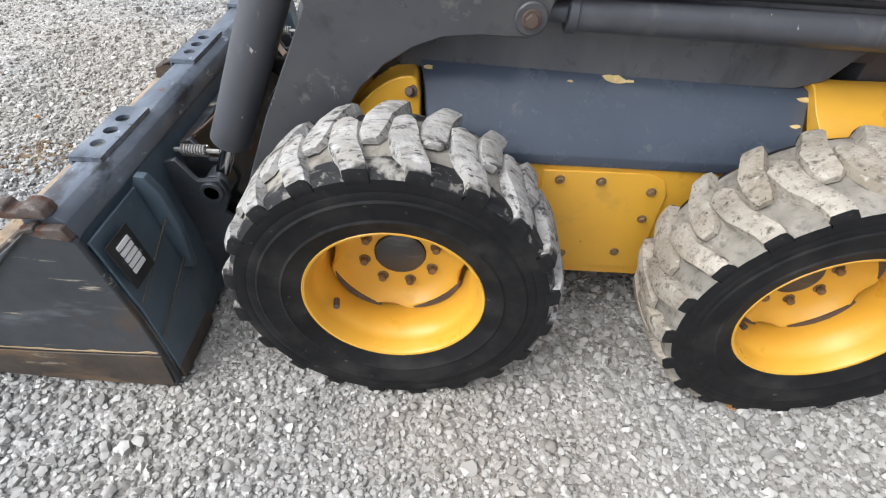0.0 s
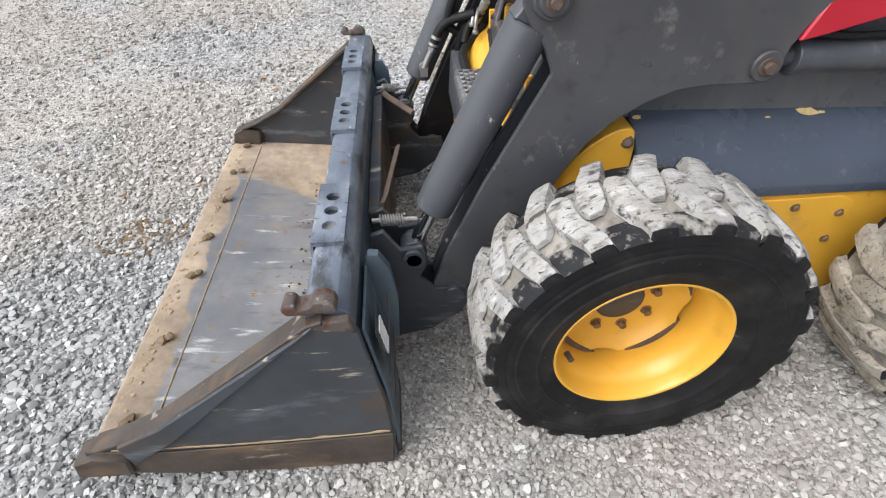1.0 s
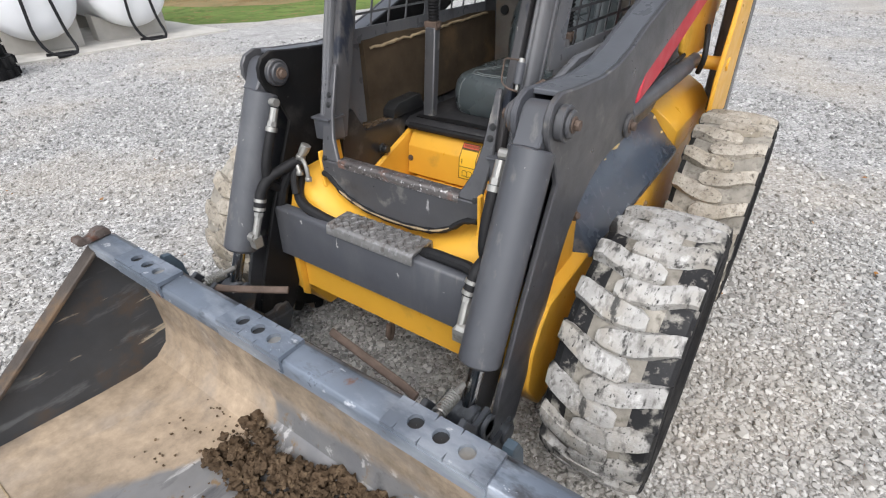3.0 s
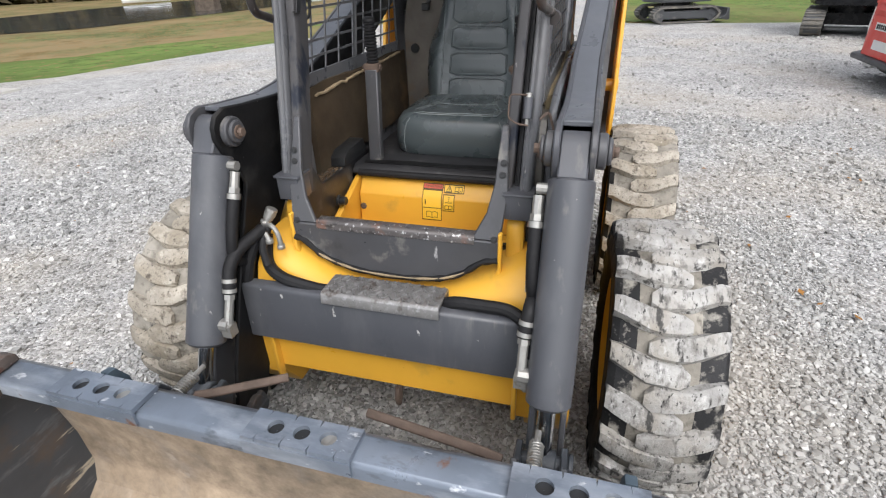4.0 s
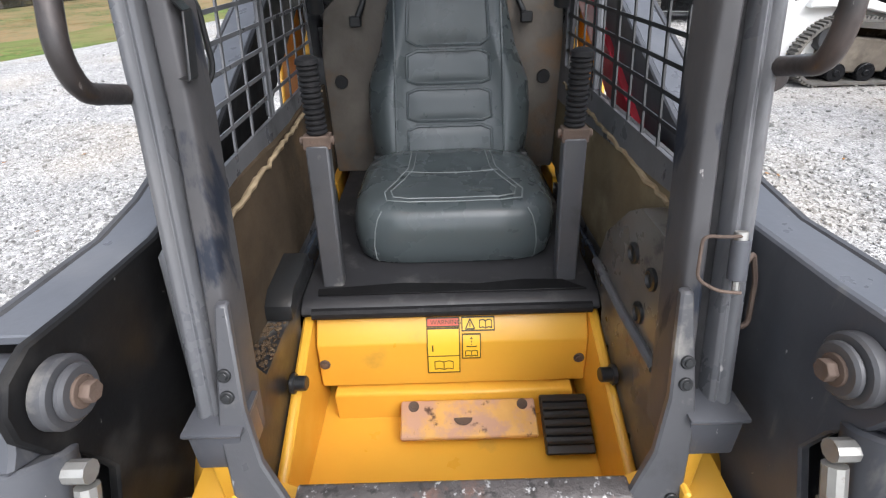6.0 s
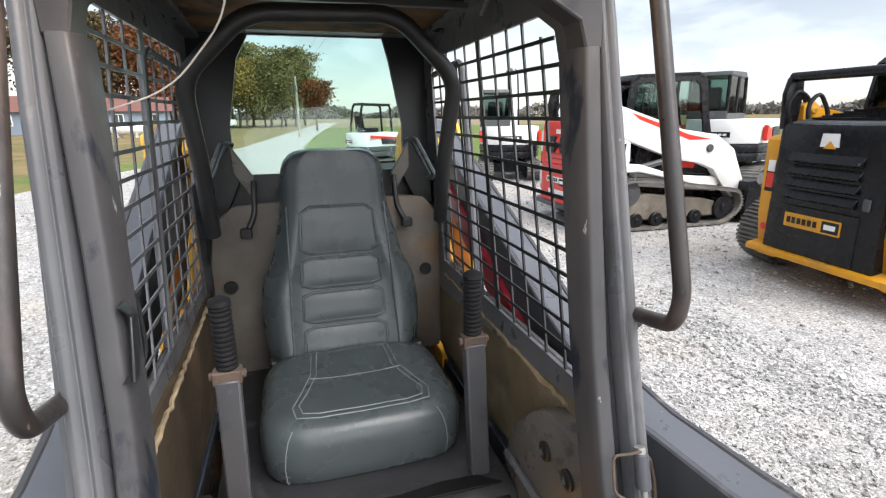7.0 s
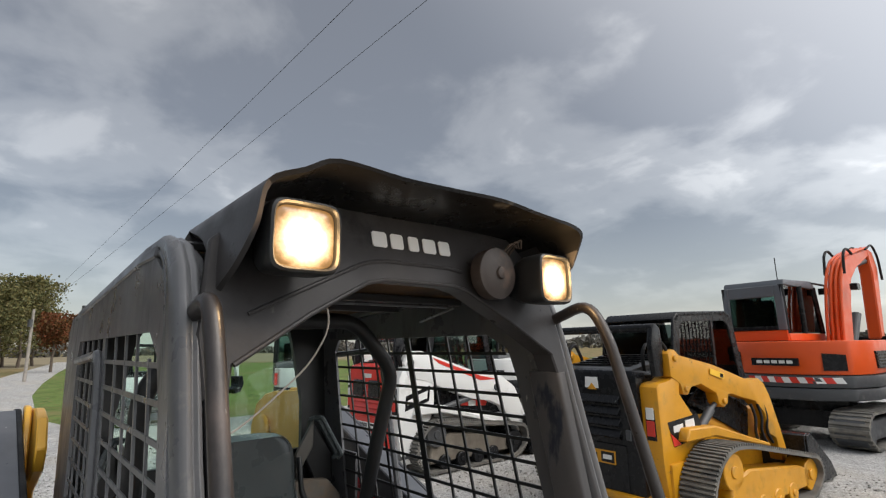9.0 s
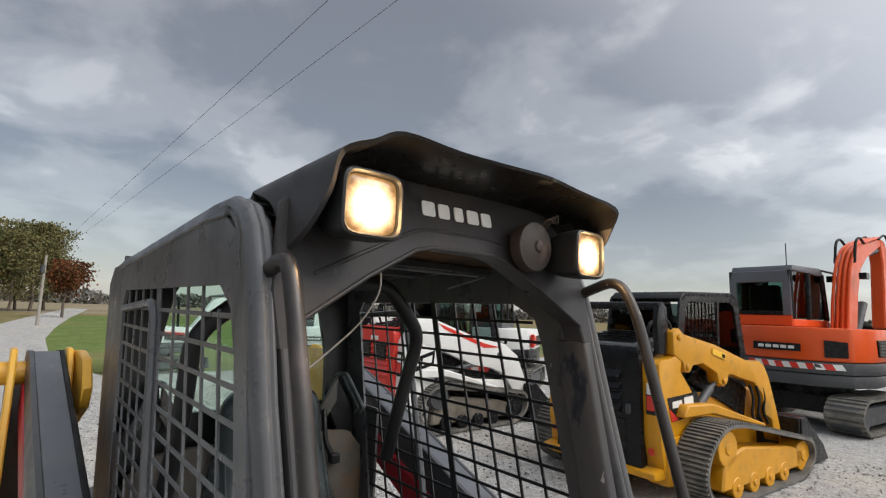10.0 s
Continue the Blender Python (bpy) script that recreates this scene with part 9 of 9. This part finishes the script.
        cyl(bm, (1.4 * k, -0.2 * k, (2.50 if skin is ORANGE else 2.75) * k), (2.4 * k, -0.2 * k, (2.70 if skin is ORANGE else 2.92) * k), 0.055 * k, 14)
        part("boom_cylinder", bm, MACHINE_GREY, b)
        for i in range(4 if skin is ORANGE else 2):
            bm = B()
            if skin is ORANGE:
                y = (-0.285 + 0.055 * i) * k
                tube(bm, [(0.47 * k, y, 1.08 * k), (0.62 * k, y, 1.80 * k), (0.80 * k, y, 2.30 * k), (1.05 * k, y, 2.58 * k), (1.45 * k, y, 2.73 * k), (2.20 * k, y, 2.89 * k)], 0.020 * k, 8, 0.2)
            elif i:
                tube(bm, [(0.70 * k, -0.08 * k, 1.05 * k), (1.05 * k, -0.07 * k, 1.9 * k), (1.55 * k, -0.07 * k, 2.72 * k), (2.3 * k, -0.07 * k, 2.88 * k)], 0.022 * k, 8, 0.2)
            else:
                tube(bm, [(0.62 * k, -0.32 * k, 1.05 * k), (0.98 * k, -0.33 * k, 1.9 * k), (1.5 * k, -0.33 * k, 2.76 * k), (2.3 * k, -0.33 * k, 2.92 * k)], 0.022 * k, 8, 0.2)
            part("boom_hose", bm, skin if skin is ORANGE else BLACK, b)
        if skin is ORANGE:
            for y in (-0.31, -0.09):
                bm = B()
                tube(bm, [(0.90 * k, y * k, 2.36 * k), (0.98 * k, y * k, 2.70 * k), (1.16 * k, y * k, 2.79 * k), (1.36 * k, y * k, 2.70 * k)], 0.018 * k, 8, 0.12)
                part("loop_hose", bm, BLACK, b, "looped black hydraulic hose")
                bm = B()
                tube(bm, [(2.05 * k, y * k, 2.84 * k), (2.40 * k, y * k, 2.97 * k), (2.62 * k, y * k, 2.76 * k), (2.66 * k, y * k, 2.36 * k)], 0.016 * k, 8, 0.15)
                part("loop_hose", bm, BLACK, b, "looped black hydraulic hose")
            bm = B()
            box(bm, 0.92 * k, 1.06 * k, -0.42 * k, -0.335 * k, 2.10 * k, 2.20 * k)
            part("boom_lamp", bm, MACHINE_BLACK, b, bevel=0.01)
        bm = B()
        prism(bm, S([(2.26, 1.40), (2.46, 1.40), (2.60, 1.15), (2.52, 0.85), (2.30, 0.78), (2.20, 0.95), (2.36, 1.05)]), "y", -0.42 * k, 0.02 * k)
        part("digging_bucket", bm, MACHINE_BLACK, b, bevel=0.02 * k)
    bm = B()
    prism(bm, S([(1.00, 0.10), (1.30, 0.06), (1.34, 0.10), (1.28, 0.40), (1.22, 0.40), (1.20, 0.20)]), "y", -0.75 * k, 0.75 * k)
    box(bm, 0.5 * k, 1.22 * k, -0.45 * k, -0.35 * k, 0.2 * k, 0.30 * k)
    box(bm, 0.5 * k, 1.22 * k, 0.35 * k, 0.45 * k, 0.2 * k, 0.30 * k)
    part("dozer_blade", bm, MACHINE_GREY, top, bevel=0.01)
    return top


GLASS_PANE = mat("dusky_cab_glass", (0.035, 0.050, 0.050), 0.08, 0, 0.1, 3, 0.0)
track_loader(pose(2.42, -5.58, 0, 0, 0, -95) @ Matrix.Translation((0.15, 0, 0)) @ Matrix.Diagonal((1.11, 1, 1, 1)), "yellow compact track loader with a black louvred tail door", CTL_YELLOW, MACHINE_BLACK, CTL_YELLOW, MACHINE_BLACK, WHITE_PAINT, True)
track_loader(pose(5.85, -4.95, 0, 0, 0, -91), "white compact track loader with a red tail door", WHITE_PAINT, RED_PAINT, WHITE_PAINT, MACHINE_BLACK, WHITE_PAINT)
excavator(pose(8.1, -8.9, 0, 0, 0, -60), "white and black excavator with a glazed cab", WHITE_PAINT, MACHINE_BLACK, 1.05, boom=False)
excavator(pose(11.3, -5.2, 0, 0, 0, -20), "white compact excavator with dark trim", WHITE_PAINT, MACHINE_BLACK, 0.95)
excavator(pose(13.9, -2.3, 0, 0, 0, -72), "white mini excavator with an open canopy", WHITE_PAINT, MACHINE_GREY, 0.82, True)
excavator(pose(2.30, -10.95, 0, 0, 0, -97) @ Matrix.Diagonal((1, 1.22, 1.05, 1)), "orange tracked excavator with a grey cab", ORANGE, MACHINE_GREY, 1.22)
excavator(pose(-1.9, -12.6, 0, 0, 0, -100), "orange excavator standing beside another", ORANGE, MACHINE_GREY, 1.35)
track_loader(pose(9.2, -7.4, 0, 0, 0, -88), "white track loader farther along the row", WHITE_PAINT, RED_PAINT, WHITE_PAINT, MACHINE_BLACK, WHITE_PAINT)


# ---- yard and landscape ----
def fuel_tank(at, group):
    top = thing("fuel_tank", "white horizontal fuel tank on a concrete cradle", "tank", group, at)
    bm = B()
    prof = [(0.001, -1.62), (0.30, -1.60), (0.50, -1.55), (0.585, -1.46), (0.60, -1.38), (0.60, 1.38), (0.585, 1.46), (0.50, 1.55), (0.30, 1.60), (0.001, 1.62)]
    lathe(bm, prof, (0, 0, 0.80), 40, "y")
    part("shell", bm, TANK, top, "white steel tank shell")
    for y in (-1.0, 1.0):
        bm = B()
        prism(bm, [(-0.55, 0.0), (0.55, 0.0), (0.55, 0.42), (0.42, 0.36), (0.22, 0.24), (0.0, 0.20), (-0.22, 0.24), (-0.42, 0.36), (-0.55, 0.42)], "y", y - 0.15, y + 0.15)
        part("cradle", bm, CONCRETE, top, "pale concrete cradle", 0.01)
    bm = B()
    tube(bm, [(-0.1, -1.5, 1.30), (-0.12, -1.68, 1.0), (-0.15, -1.68, 0.30), (-0.05, -1.75, 0.03), (0.25, -1.85, 0.03), (0.30, -1.65, 0.04), (-0.1, -1.72, 0.05)], 0.022, 8, 0.15)
    tube(bm, [(0.15, -1.5, 1.28), (0.18, -1.68, 0.95), (0.25, -1.68, 0.30), (0.32, -1.78, 0.03), (0.0, -1.88, 0.03)], 0.022, 8, 0.15)
    part("fuel_hose", bm, BLACK, top, "black fuel hose hanging down")
    return top


fuel_tank(pose(2.0, 9.75, 0, 0, 0, -8), "fuel tanks")
fuel_tank(pose(3.38, 9.80, 0, 0, 0, -8), "fuel tanks")
sheet("tank_pad", [(1.1, 7.95), (4.4, 7.75), (4.6, 11.6), (1.2, 11.7)], 0.03, CONCRETE, "pale concrete pad under the tanks", 0.05)


def rubber_track_coil(at):
    """A rubber track lying on its side, with lugs along its outer face."""
    top = thing("rubber_track", "black rubber track lying coiled on its side", "track", "spare rubber tracks", at)
    n, loops, inner = 96, [], []
    pts = []
    for k in range(n):
        a = 2 * math.pi * k / n
        c, s = math.cos(a), math.sin(a)
        x = (0.85 if c > 0 else -0.85) + 0.38 * c if abs(c) > 0.02 else 0
        pts.append((x, 0.38 * s))
    bm = B()
    rings(bm, [[(x, y, 0), (x, y, 0.24), (x * 0.94, y * 0.86, 0.24), (x * 0.94, y * 0.86, 0)] for x, y in pts] + [[(pts[0][0], pts[0][1], 0), (pts[0][0], pts[0][1], 0.24), (pts[0][0] * 0.94, pts[0][1] * 0.86, 0.24), (pts[0][0] * 0.94, pts[0][1] * 0.86, 0)]], caps=False)
    band = part("band", bm, SIDEWALL, top)
    bm = B()
    for k in range(44):
        u = k / 44 * (4 * 0.85 + 2 * math.pi * 0.38)
        if u < 1.7:
            x, y, w = -0.85 + u, -0.38, (0, -1)
        elif u < 1.7 + math.pi * 0.38:
            a = -math.pi / 2 + (u - 1.7) / 0.38
            x, y, w = 0.85 + 0.38 * math.cos(a), 0.38 * math.sin(a), (math.cos(a), math.sin(a))
        elif u < 3.4 + math.pi * 0.38:
            x, y, w = 0.85 - (u - 1.7 - math.pi * 0.38), 0.38, (0, 1)
        else:
            a = math.pi / 2 + (u - 3.4 - math.pi * 0.38) / 0.38
            x, y, w = -0.85 + 0.38 * math.cos(a), 0.38 * math.sin(a), (math.cos(a), math.sin(a))
        t = (-w[1], w[0])
        for z0, z1 in ((0.01, 0.10), (0.14, 0.23)):
            rings(bm, [[(x + w[0] * d + t[0] * e, y + w[1] * d + t[1] * e, z) for d, e in ((-0.01, -0.025), (0.035, -0.02), (0.035, 0.02), (-0.01, 0.025))] for z in (z0, z1)])
    tagged(part("lug", bm, SIDEWALL, band), kind="stuff")
    return top


for x, y, z, a in ((-0.15, 7.55, 0.0, -8), (-0.20, 7.58, 0.245, -6), (-0.1, 8.45, 0.0, -10), (-0.15, 8.42, 0.245, -8)):
    rubber_track_coil(pose(x, y, z, 0, 0, a))


def pallet(at):
    top = thing("pallet", "weathered timber pallet on the gravel", "pallet", at=at)
    for k in range(7):
        bm = B()
        box(bm, -0.5 + 0.155 * k, -0.4 + 0.155 * k, -0.6, 0.6, 0.12, 0.14)
        part("deck_board", bm, TIMBER, top)
    for y in (-0.55, 0.0, 0.55):
        bm = B()
        box(bm, -0.5, 0.53, y - 0.045, y + 0.045, 0.0, 0.119)
        part("bearer", bm, TIMBER, top)
    return top


pallet(pose(-2.1, 8.05, 0.0, 0, 0, -8))
bm = B()
box(bm, -0.32, 0.36, -0.4, 0.4, 0.142, 0.42)
crate = part("red_crate", bm, RED_PAINT, bevel=0.03, segs=2)
crate.matrix_world = pose(-2.1, 8.05, 0, 0, 0, -4)
tagged(crate, "red crate standing on the pallet", "crate")

# pond and bank
sheet("pond", [(10.5, 19.5), (13.2, 16.6), (18.0, 15.8), (24, 15.2), (33, 15), (40, 20), (38, 27), (24, 28), (15, 27)], -0.012, WATER, "dark still pond")
bm = B()
loops = []
for k in range(9):
    u = k / 8
    w = 0.55 * math.sin(math.pi * min(1, 0.15 + u * 0.8)) ** 0.7
    x = -2.0 + 4.0 * u
    loops.append([(x, -w, 0.35), (x, -w * 0.7, 0.05), (x, w * 0.7, 0.05), (x, w, 0.35), (x, 0, 0.55)])
rings(bm, loops)
hullb = part("upturned_boat", bm, TANK, bevel=0.05, segs=2)
hullb.matrix_world = pose(30.0, 29.5, 0, 0, 0, -35) @ Matrix.Diagonal((0.75, 0.7, 0.6, 1))
tagged(hullb, "small white upturned boat on the far bank", "boat")


def tree(at, height, crown, leaf, label, seed, count=8200, stem=0.026, bare=0.25, spray=0.022):
    """A tapered trunk with limbs and a ragged crown of small leaf clumps."""
    rng = random.Random(seed)
    top = thing("tree", label, "tree", at=at)
    bm = B()
    r0 = height * stem
    lean = [Vector((0, 0, -0.1))]
    for k in range(1, 7):
        lean.append(Vector((rng.uniform(-0.02, 0.02) * height, rng.uniform(-0.02, 0.02) * height, height * 0.75 * k / 6)))
    tube(bm, lean, [r0 * (1.25 - 1.1 * k / 6) for k in range(7)], 9)
    tips = []
    for k in range(11):
        z = height * rng.uniform(bare, 0.70)
        base = Vector((0, 0, z))
        a = rng.uniform(0, 2 * math.pi)
        out = crown * rng.uniform(0.45, 0.95)
        mid = base + Vector((math.cos(a) * out * 0.5, math.sin(a) * out * 0.5, height * 0.08))
        tip = base + Vector((math.cos(a) * out, math.sin(a) * out, height * rng.uniform(0.10, 0.26)))
        tube(bm, [base, mid, tip], [r0 * 0.38, r0 * 0.22, r0 * 0.06], 6)
        tips += [mid, tip]
    part("trunk", bm, BARK, top)
    centres = tips + [Vector((rng.gauss(0, 0.32) * crown, rng.gauss(0, 0.32) * crown, height * rng.uniform(0.55, 0.97))) for _ in range(16)]
    n = count
    gen = np.random.default_rng(seed)
    c = np.array([tuple(v) for v in centres])[gen.integers(0, len(centres), n)]
    p = c + gen.normal(0, 1, (n, 3)) * np.array([crown * 0.20, crown * 0.20, height * 0.070])
    p[:, 2] = np.maximum(height * 0.97 - np.abs(height * 0.97 - p[:, 2]), height * bare * 0.8)
    u = gen.normal(0, 1, (n, 3))
    u /= np.linalg.norm(u, axis=1)[:, None]
    w = np.cross(u, gen.normal(0, 1, (n, 3)))
    w /= np.linalg.norm(w, axis=1)[:, None]
    sz = gen.uniform(0.5, 1.2, (n, 1)) * height * spray
    quad = np.stack([p - u * sz, p + w * sz * 0.7, p + u * sz, p - w * sz * 0.7], 1)
    me = bpy.data.meshes.new("crown")
    me.from_pydata(quad.reshape(-1, 3).tolist(), [], np.arange(n * 4).reshape(-1, 4).tolist())
    me.materials.append(leaf)
    ob = new("crown", me)
    ob.parent = top
    return top


# grove of slender trees across the road, and the rust-coloured ones by the house
gen = random.Random(21)
for k in range(17):
    turn, away = radians(-1.9 + 0.80 * k + gen.uniform(-0.3, 0.3)), gen.uniform(77, 94)
    rise = 0.112 if k < 13 else 0.190
    shade = LEAF_RUST if k > 13 else (LEAF_GOLD if k > 4 and k % 4 else LEAF_GREEN)
    tree(pose(away * math.cos(turn), 0.4 + away * math.sin(turn), 0, 0, 0, 50 * k), 1.7 + away * rise * gen.uniform(0.76, 1.16), 3.6, shade, "rust-red roadside tree in autumn leaf" if k > 13 else "tall slender roadside tree in autumn leaf", 40 + k, 6500, 0.014, 0.15, 0.0155)
tree(pose(57, -3.0, 0, 0, 0, 0), 5.4, 2.0, LEAF_RUST, "small rust-red tree by the road", 3, 6000, 0.02, 0.25, 0.024)
for k, (x, y, h) in enumerate(((74, 17.0, 13.0), (76, 22.0, 14.5), (74, 27.0, 14.0), (70, 32.0, 13.0))):
    tree(pose(x, y, 0, 0, 0, 60 * k), h, 4.2, LEAF_RUST if k % 2 == 0 else LEAF_BROWN, "rust-brown tree behind the house", 5 + 7 * k, 6500, 0.02, 0.22, 0.018)
tree(pose(21.6, 17.9, 0, 0, 0, 0), 9.0, 4.5, LEAF_BROWN, "thick-trunked tree on the pond bank", 7, stem=0.055, bare=0.4)
for k, (x, y) in enumerate(((34, 44), (40, 40), (28, 46), (46, 36), (22, 47), (52, 31), (15, 46))):
    tree(pose(x, y, 0, 0, 0, 40 * k), 11.0, 4.2, LEAF_BROWN, "brown autumn tree in the far row", 20 + k, 2200, 0.03)


def woodland(name, label, arc, radius, tall, count, seed, leaf, spray=0.09):
    gen = np.random.default_rng(seed)
    a = np.radians(gen.uniform(*arc, count))
    r = radius * gen.uniform(0.96, 1.06, count)
    top = tall * (0.62 + 0.38 * np.sin(a * 37.0 + 1.0) * np.sin(a * 11.0)) * gen.uniform(0.75, 1.1, count)
    z = gen.uniform(0, 1, count) ** 0.8 * top
    p = np.stack([np.cos(a) * r, np.sin(a) * r, z], 1)
    u = gen.normal(0, 1, (count, 3)) * (tall * spray)
    w = gen.normal(0, 1, (count, 3)) * (tall * spray)
    quad = np.stack([p - u, p + w, p + u, p - w], 1)
    me = bpy.data.meshes.new(name)
    me.from_pydata(quad.reshape(-1, 3).tolist(), [], np.arange(count * 4).reshape(-1, 4).tolist())
    me.materials.append(leaf)
    tagged(new(name, me), label, "woods", kind="stuff")


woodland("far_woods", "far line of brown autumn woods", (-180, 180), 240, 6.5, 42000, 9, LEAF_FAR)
woodland("near_woods", "brown autumn woods behind the pond", (30, 84), 56, 9.5, 30000, 12, LEAF_BROWN, 0.04)
sheet("far_field", [(70, -60), (300, -200), (300, 120), (75, 14)], -0.015, FIELD, "pale harvested field")

# house with a red-brown roof
house = thing("house", "low blue-grey house with a red-brown roof", "house", at=pose(66.0, 21.5, 0, 0, 0, 17))
bm = B()
box(bm, -4, 4, -8, 8, 0, 2.3)
part("wall", bm, SIDING, house)
bm = B()
prism(bm, [(-4.5, 2.25), (4.5, 2.25), (0, 3.9)], "y", -8.5, 8.5)
part("roof", bm, ROOF_RED, house, "red-brown shingle roof")
for y in (-6.2, -3.0, 0.4, 3.4, 6.4):
    bm = B()
    box(bm, -4.06, -3.99, y - 0.5, y + 0.5, 0.9, 2.0)
    w = part("window", bm, WHITE_PAINT, house, "white framed window")
    bm = B()
    box(bm, -4.075, -4.055, y - 0.40, y - 0.03, 1.0, 1.9)
    box(bm, -4.075, -4.055, y + 0.03, y + 0.40, 1.0, 1.9)
    part("pane", bm, GLASS_PANE, w)
lpg = thing("propane_tank", "white propane tank on the lawn", "tank", at=pose(46.5, 12.4, 0, 0, 0, 75))
bm = B()
lathe(bm, [(0.001, -1.45), (0.3, -1.38), (0.45, -1.15), (0.48, -0.9), (0.48, 0.9), (0.45, 1.15), (0.3, 1.38), (0.001, 1.45)], (0, 0, 0.75), 24, "x")
part("shell", bm, TANK, lpg)
for x in (-0.8, 0.8):
    bm = B()
    box(bm, x - 0.1, x + 0.1, -0.35, 0.35, 0, 0.45)
    part("foot", bm, CONCRETE, lpg)

# utility pole and its wires
pole = thing("utility_pole", "grey wooden utility pole beside the road", "pole", at=pose(40, -0.75, 0, 0, 0, 0))
bm = B()
cyl(bm, (0, 0, -0.1), (0, 0, 4.4), 0.10, 12, 0.07)
part("shaft", bm, WOOD_POLE, pole)
bm = B()
cyl(bm, (-0.16, 0.1, 3.3), (-0.16, 0.1, 3.75), 0.13, 14)
part("transformer", bm, MACHINE_GREY, pole)
# points lie on sight lines, so the wires fit the camera's view
for k, sight_point in enumerate(((8.017, -3.128, 7.572), (7.357, -4.173, 7.737))):
    tip, end = Vector((40, -0.75 - 0.25 * k, 4.35)), Vector(sight_point)
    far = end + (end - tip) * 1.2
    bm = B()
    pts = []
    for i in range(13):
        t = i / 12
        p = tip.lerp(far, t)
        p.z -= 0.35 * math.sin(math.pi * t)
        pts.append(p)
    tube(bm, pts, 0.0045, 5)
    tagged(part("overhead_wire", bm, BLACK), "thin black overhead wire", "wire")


def pickup(at):
    """A white crew-cab pickup truck, nose towards +x."""
    top = thing("pickup_truck", "white crew-cab pickup truck parked across the drive", "truck", at=at)
    bm = B()
    prism(bm, [(2.85, 0.45), (2.88, 0.95), (2.75, 1.12), (1.55, 1.20), (-0.75, 1.22), (-2.85, 1.20), (-2.90, 0.55), (-2.3, 0.42), (2.4, 0.40)], "y", -0.95, 0.95)
    part("body", bm, TANK, top, bevel=0.06, segs=2)
    bm = B()
    rings(bm, [[(1.50, y, 1.20), (0.80, y * 0.86, 1.86), (-0.55, y * 0.86, 1.88), (-0.85, y, 1.20)] for y in (-0.92, 0.92)])
    cab = part("cab", bm, TANK, top, bevel=0.04, segs=2)
    for s in (-1, 1):
        for w in ([(1.22, 1.26), (0.74, 1.76), (0.34, 1.78), (0.34, 1.26)], [(0.26, 1.26), (0.26, 1.78), (-0.50, 1.80), (-0.68, 1.26)]):
            bm = B()
            rings(bm, [[(x, s * (0.925 - 0.128 * (z - 1.2) / 0.67 + e), z) for x, z in w] for e in (0.0, 0.008)])
            part("window", bm, GLASS_PANE, cab)
    for x in (1.85, -1.75):
        for s in (-1, 1):
            bm = B()
            lathe(bm, [(0.22, s * 0.97), (0.36, s * 0.98), (0.40, s * 0.94), (0.40, s * 0.74), (0.2, s * 0.72)], (x, 0, 0.40), 24)
            w = part("wheel", bm, SIDEWALL, top)
            bm = B()
            lathe(bm, [(0.23, s * 0.972), (0.10, s * 0.955), (0.001, s * 0.955)], (x, 0, 0.40), 20)
            part("rim", bm, ZINC, w)
    return top


pickup(pose(71.5, 9.4, 0, 0, 0, 84))

# fallen leaves on the gravel
gen = random.Random(4)
bm = B()
for k in range(130):
    x, y = gen.uniform(-3.5, 3.5), gen.uniform(-3.0, 5.5)
    a, r = gen.uniform(0, 6.28), gen.uniform(0.008, 0.02)
    z = 0.016
    q = [(x + r * math.cos(a + d) * m, y + r * math.sin(a + d) * m, z + gen.uniform(0, 0.010)) for d, m in ((0, 1.3), (1.2, 0.7), (3.14, 1.2), (4.6, 0.7))]
    bm.faces.new([bm.verts.new(p) for p in q])
tagged(part("fallen_leaves", bm, LEAF_FALLEN, smooth=False), "scattered dry brown leaves on the gravel", "leaves", kind="stuff")
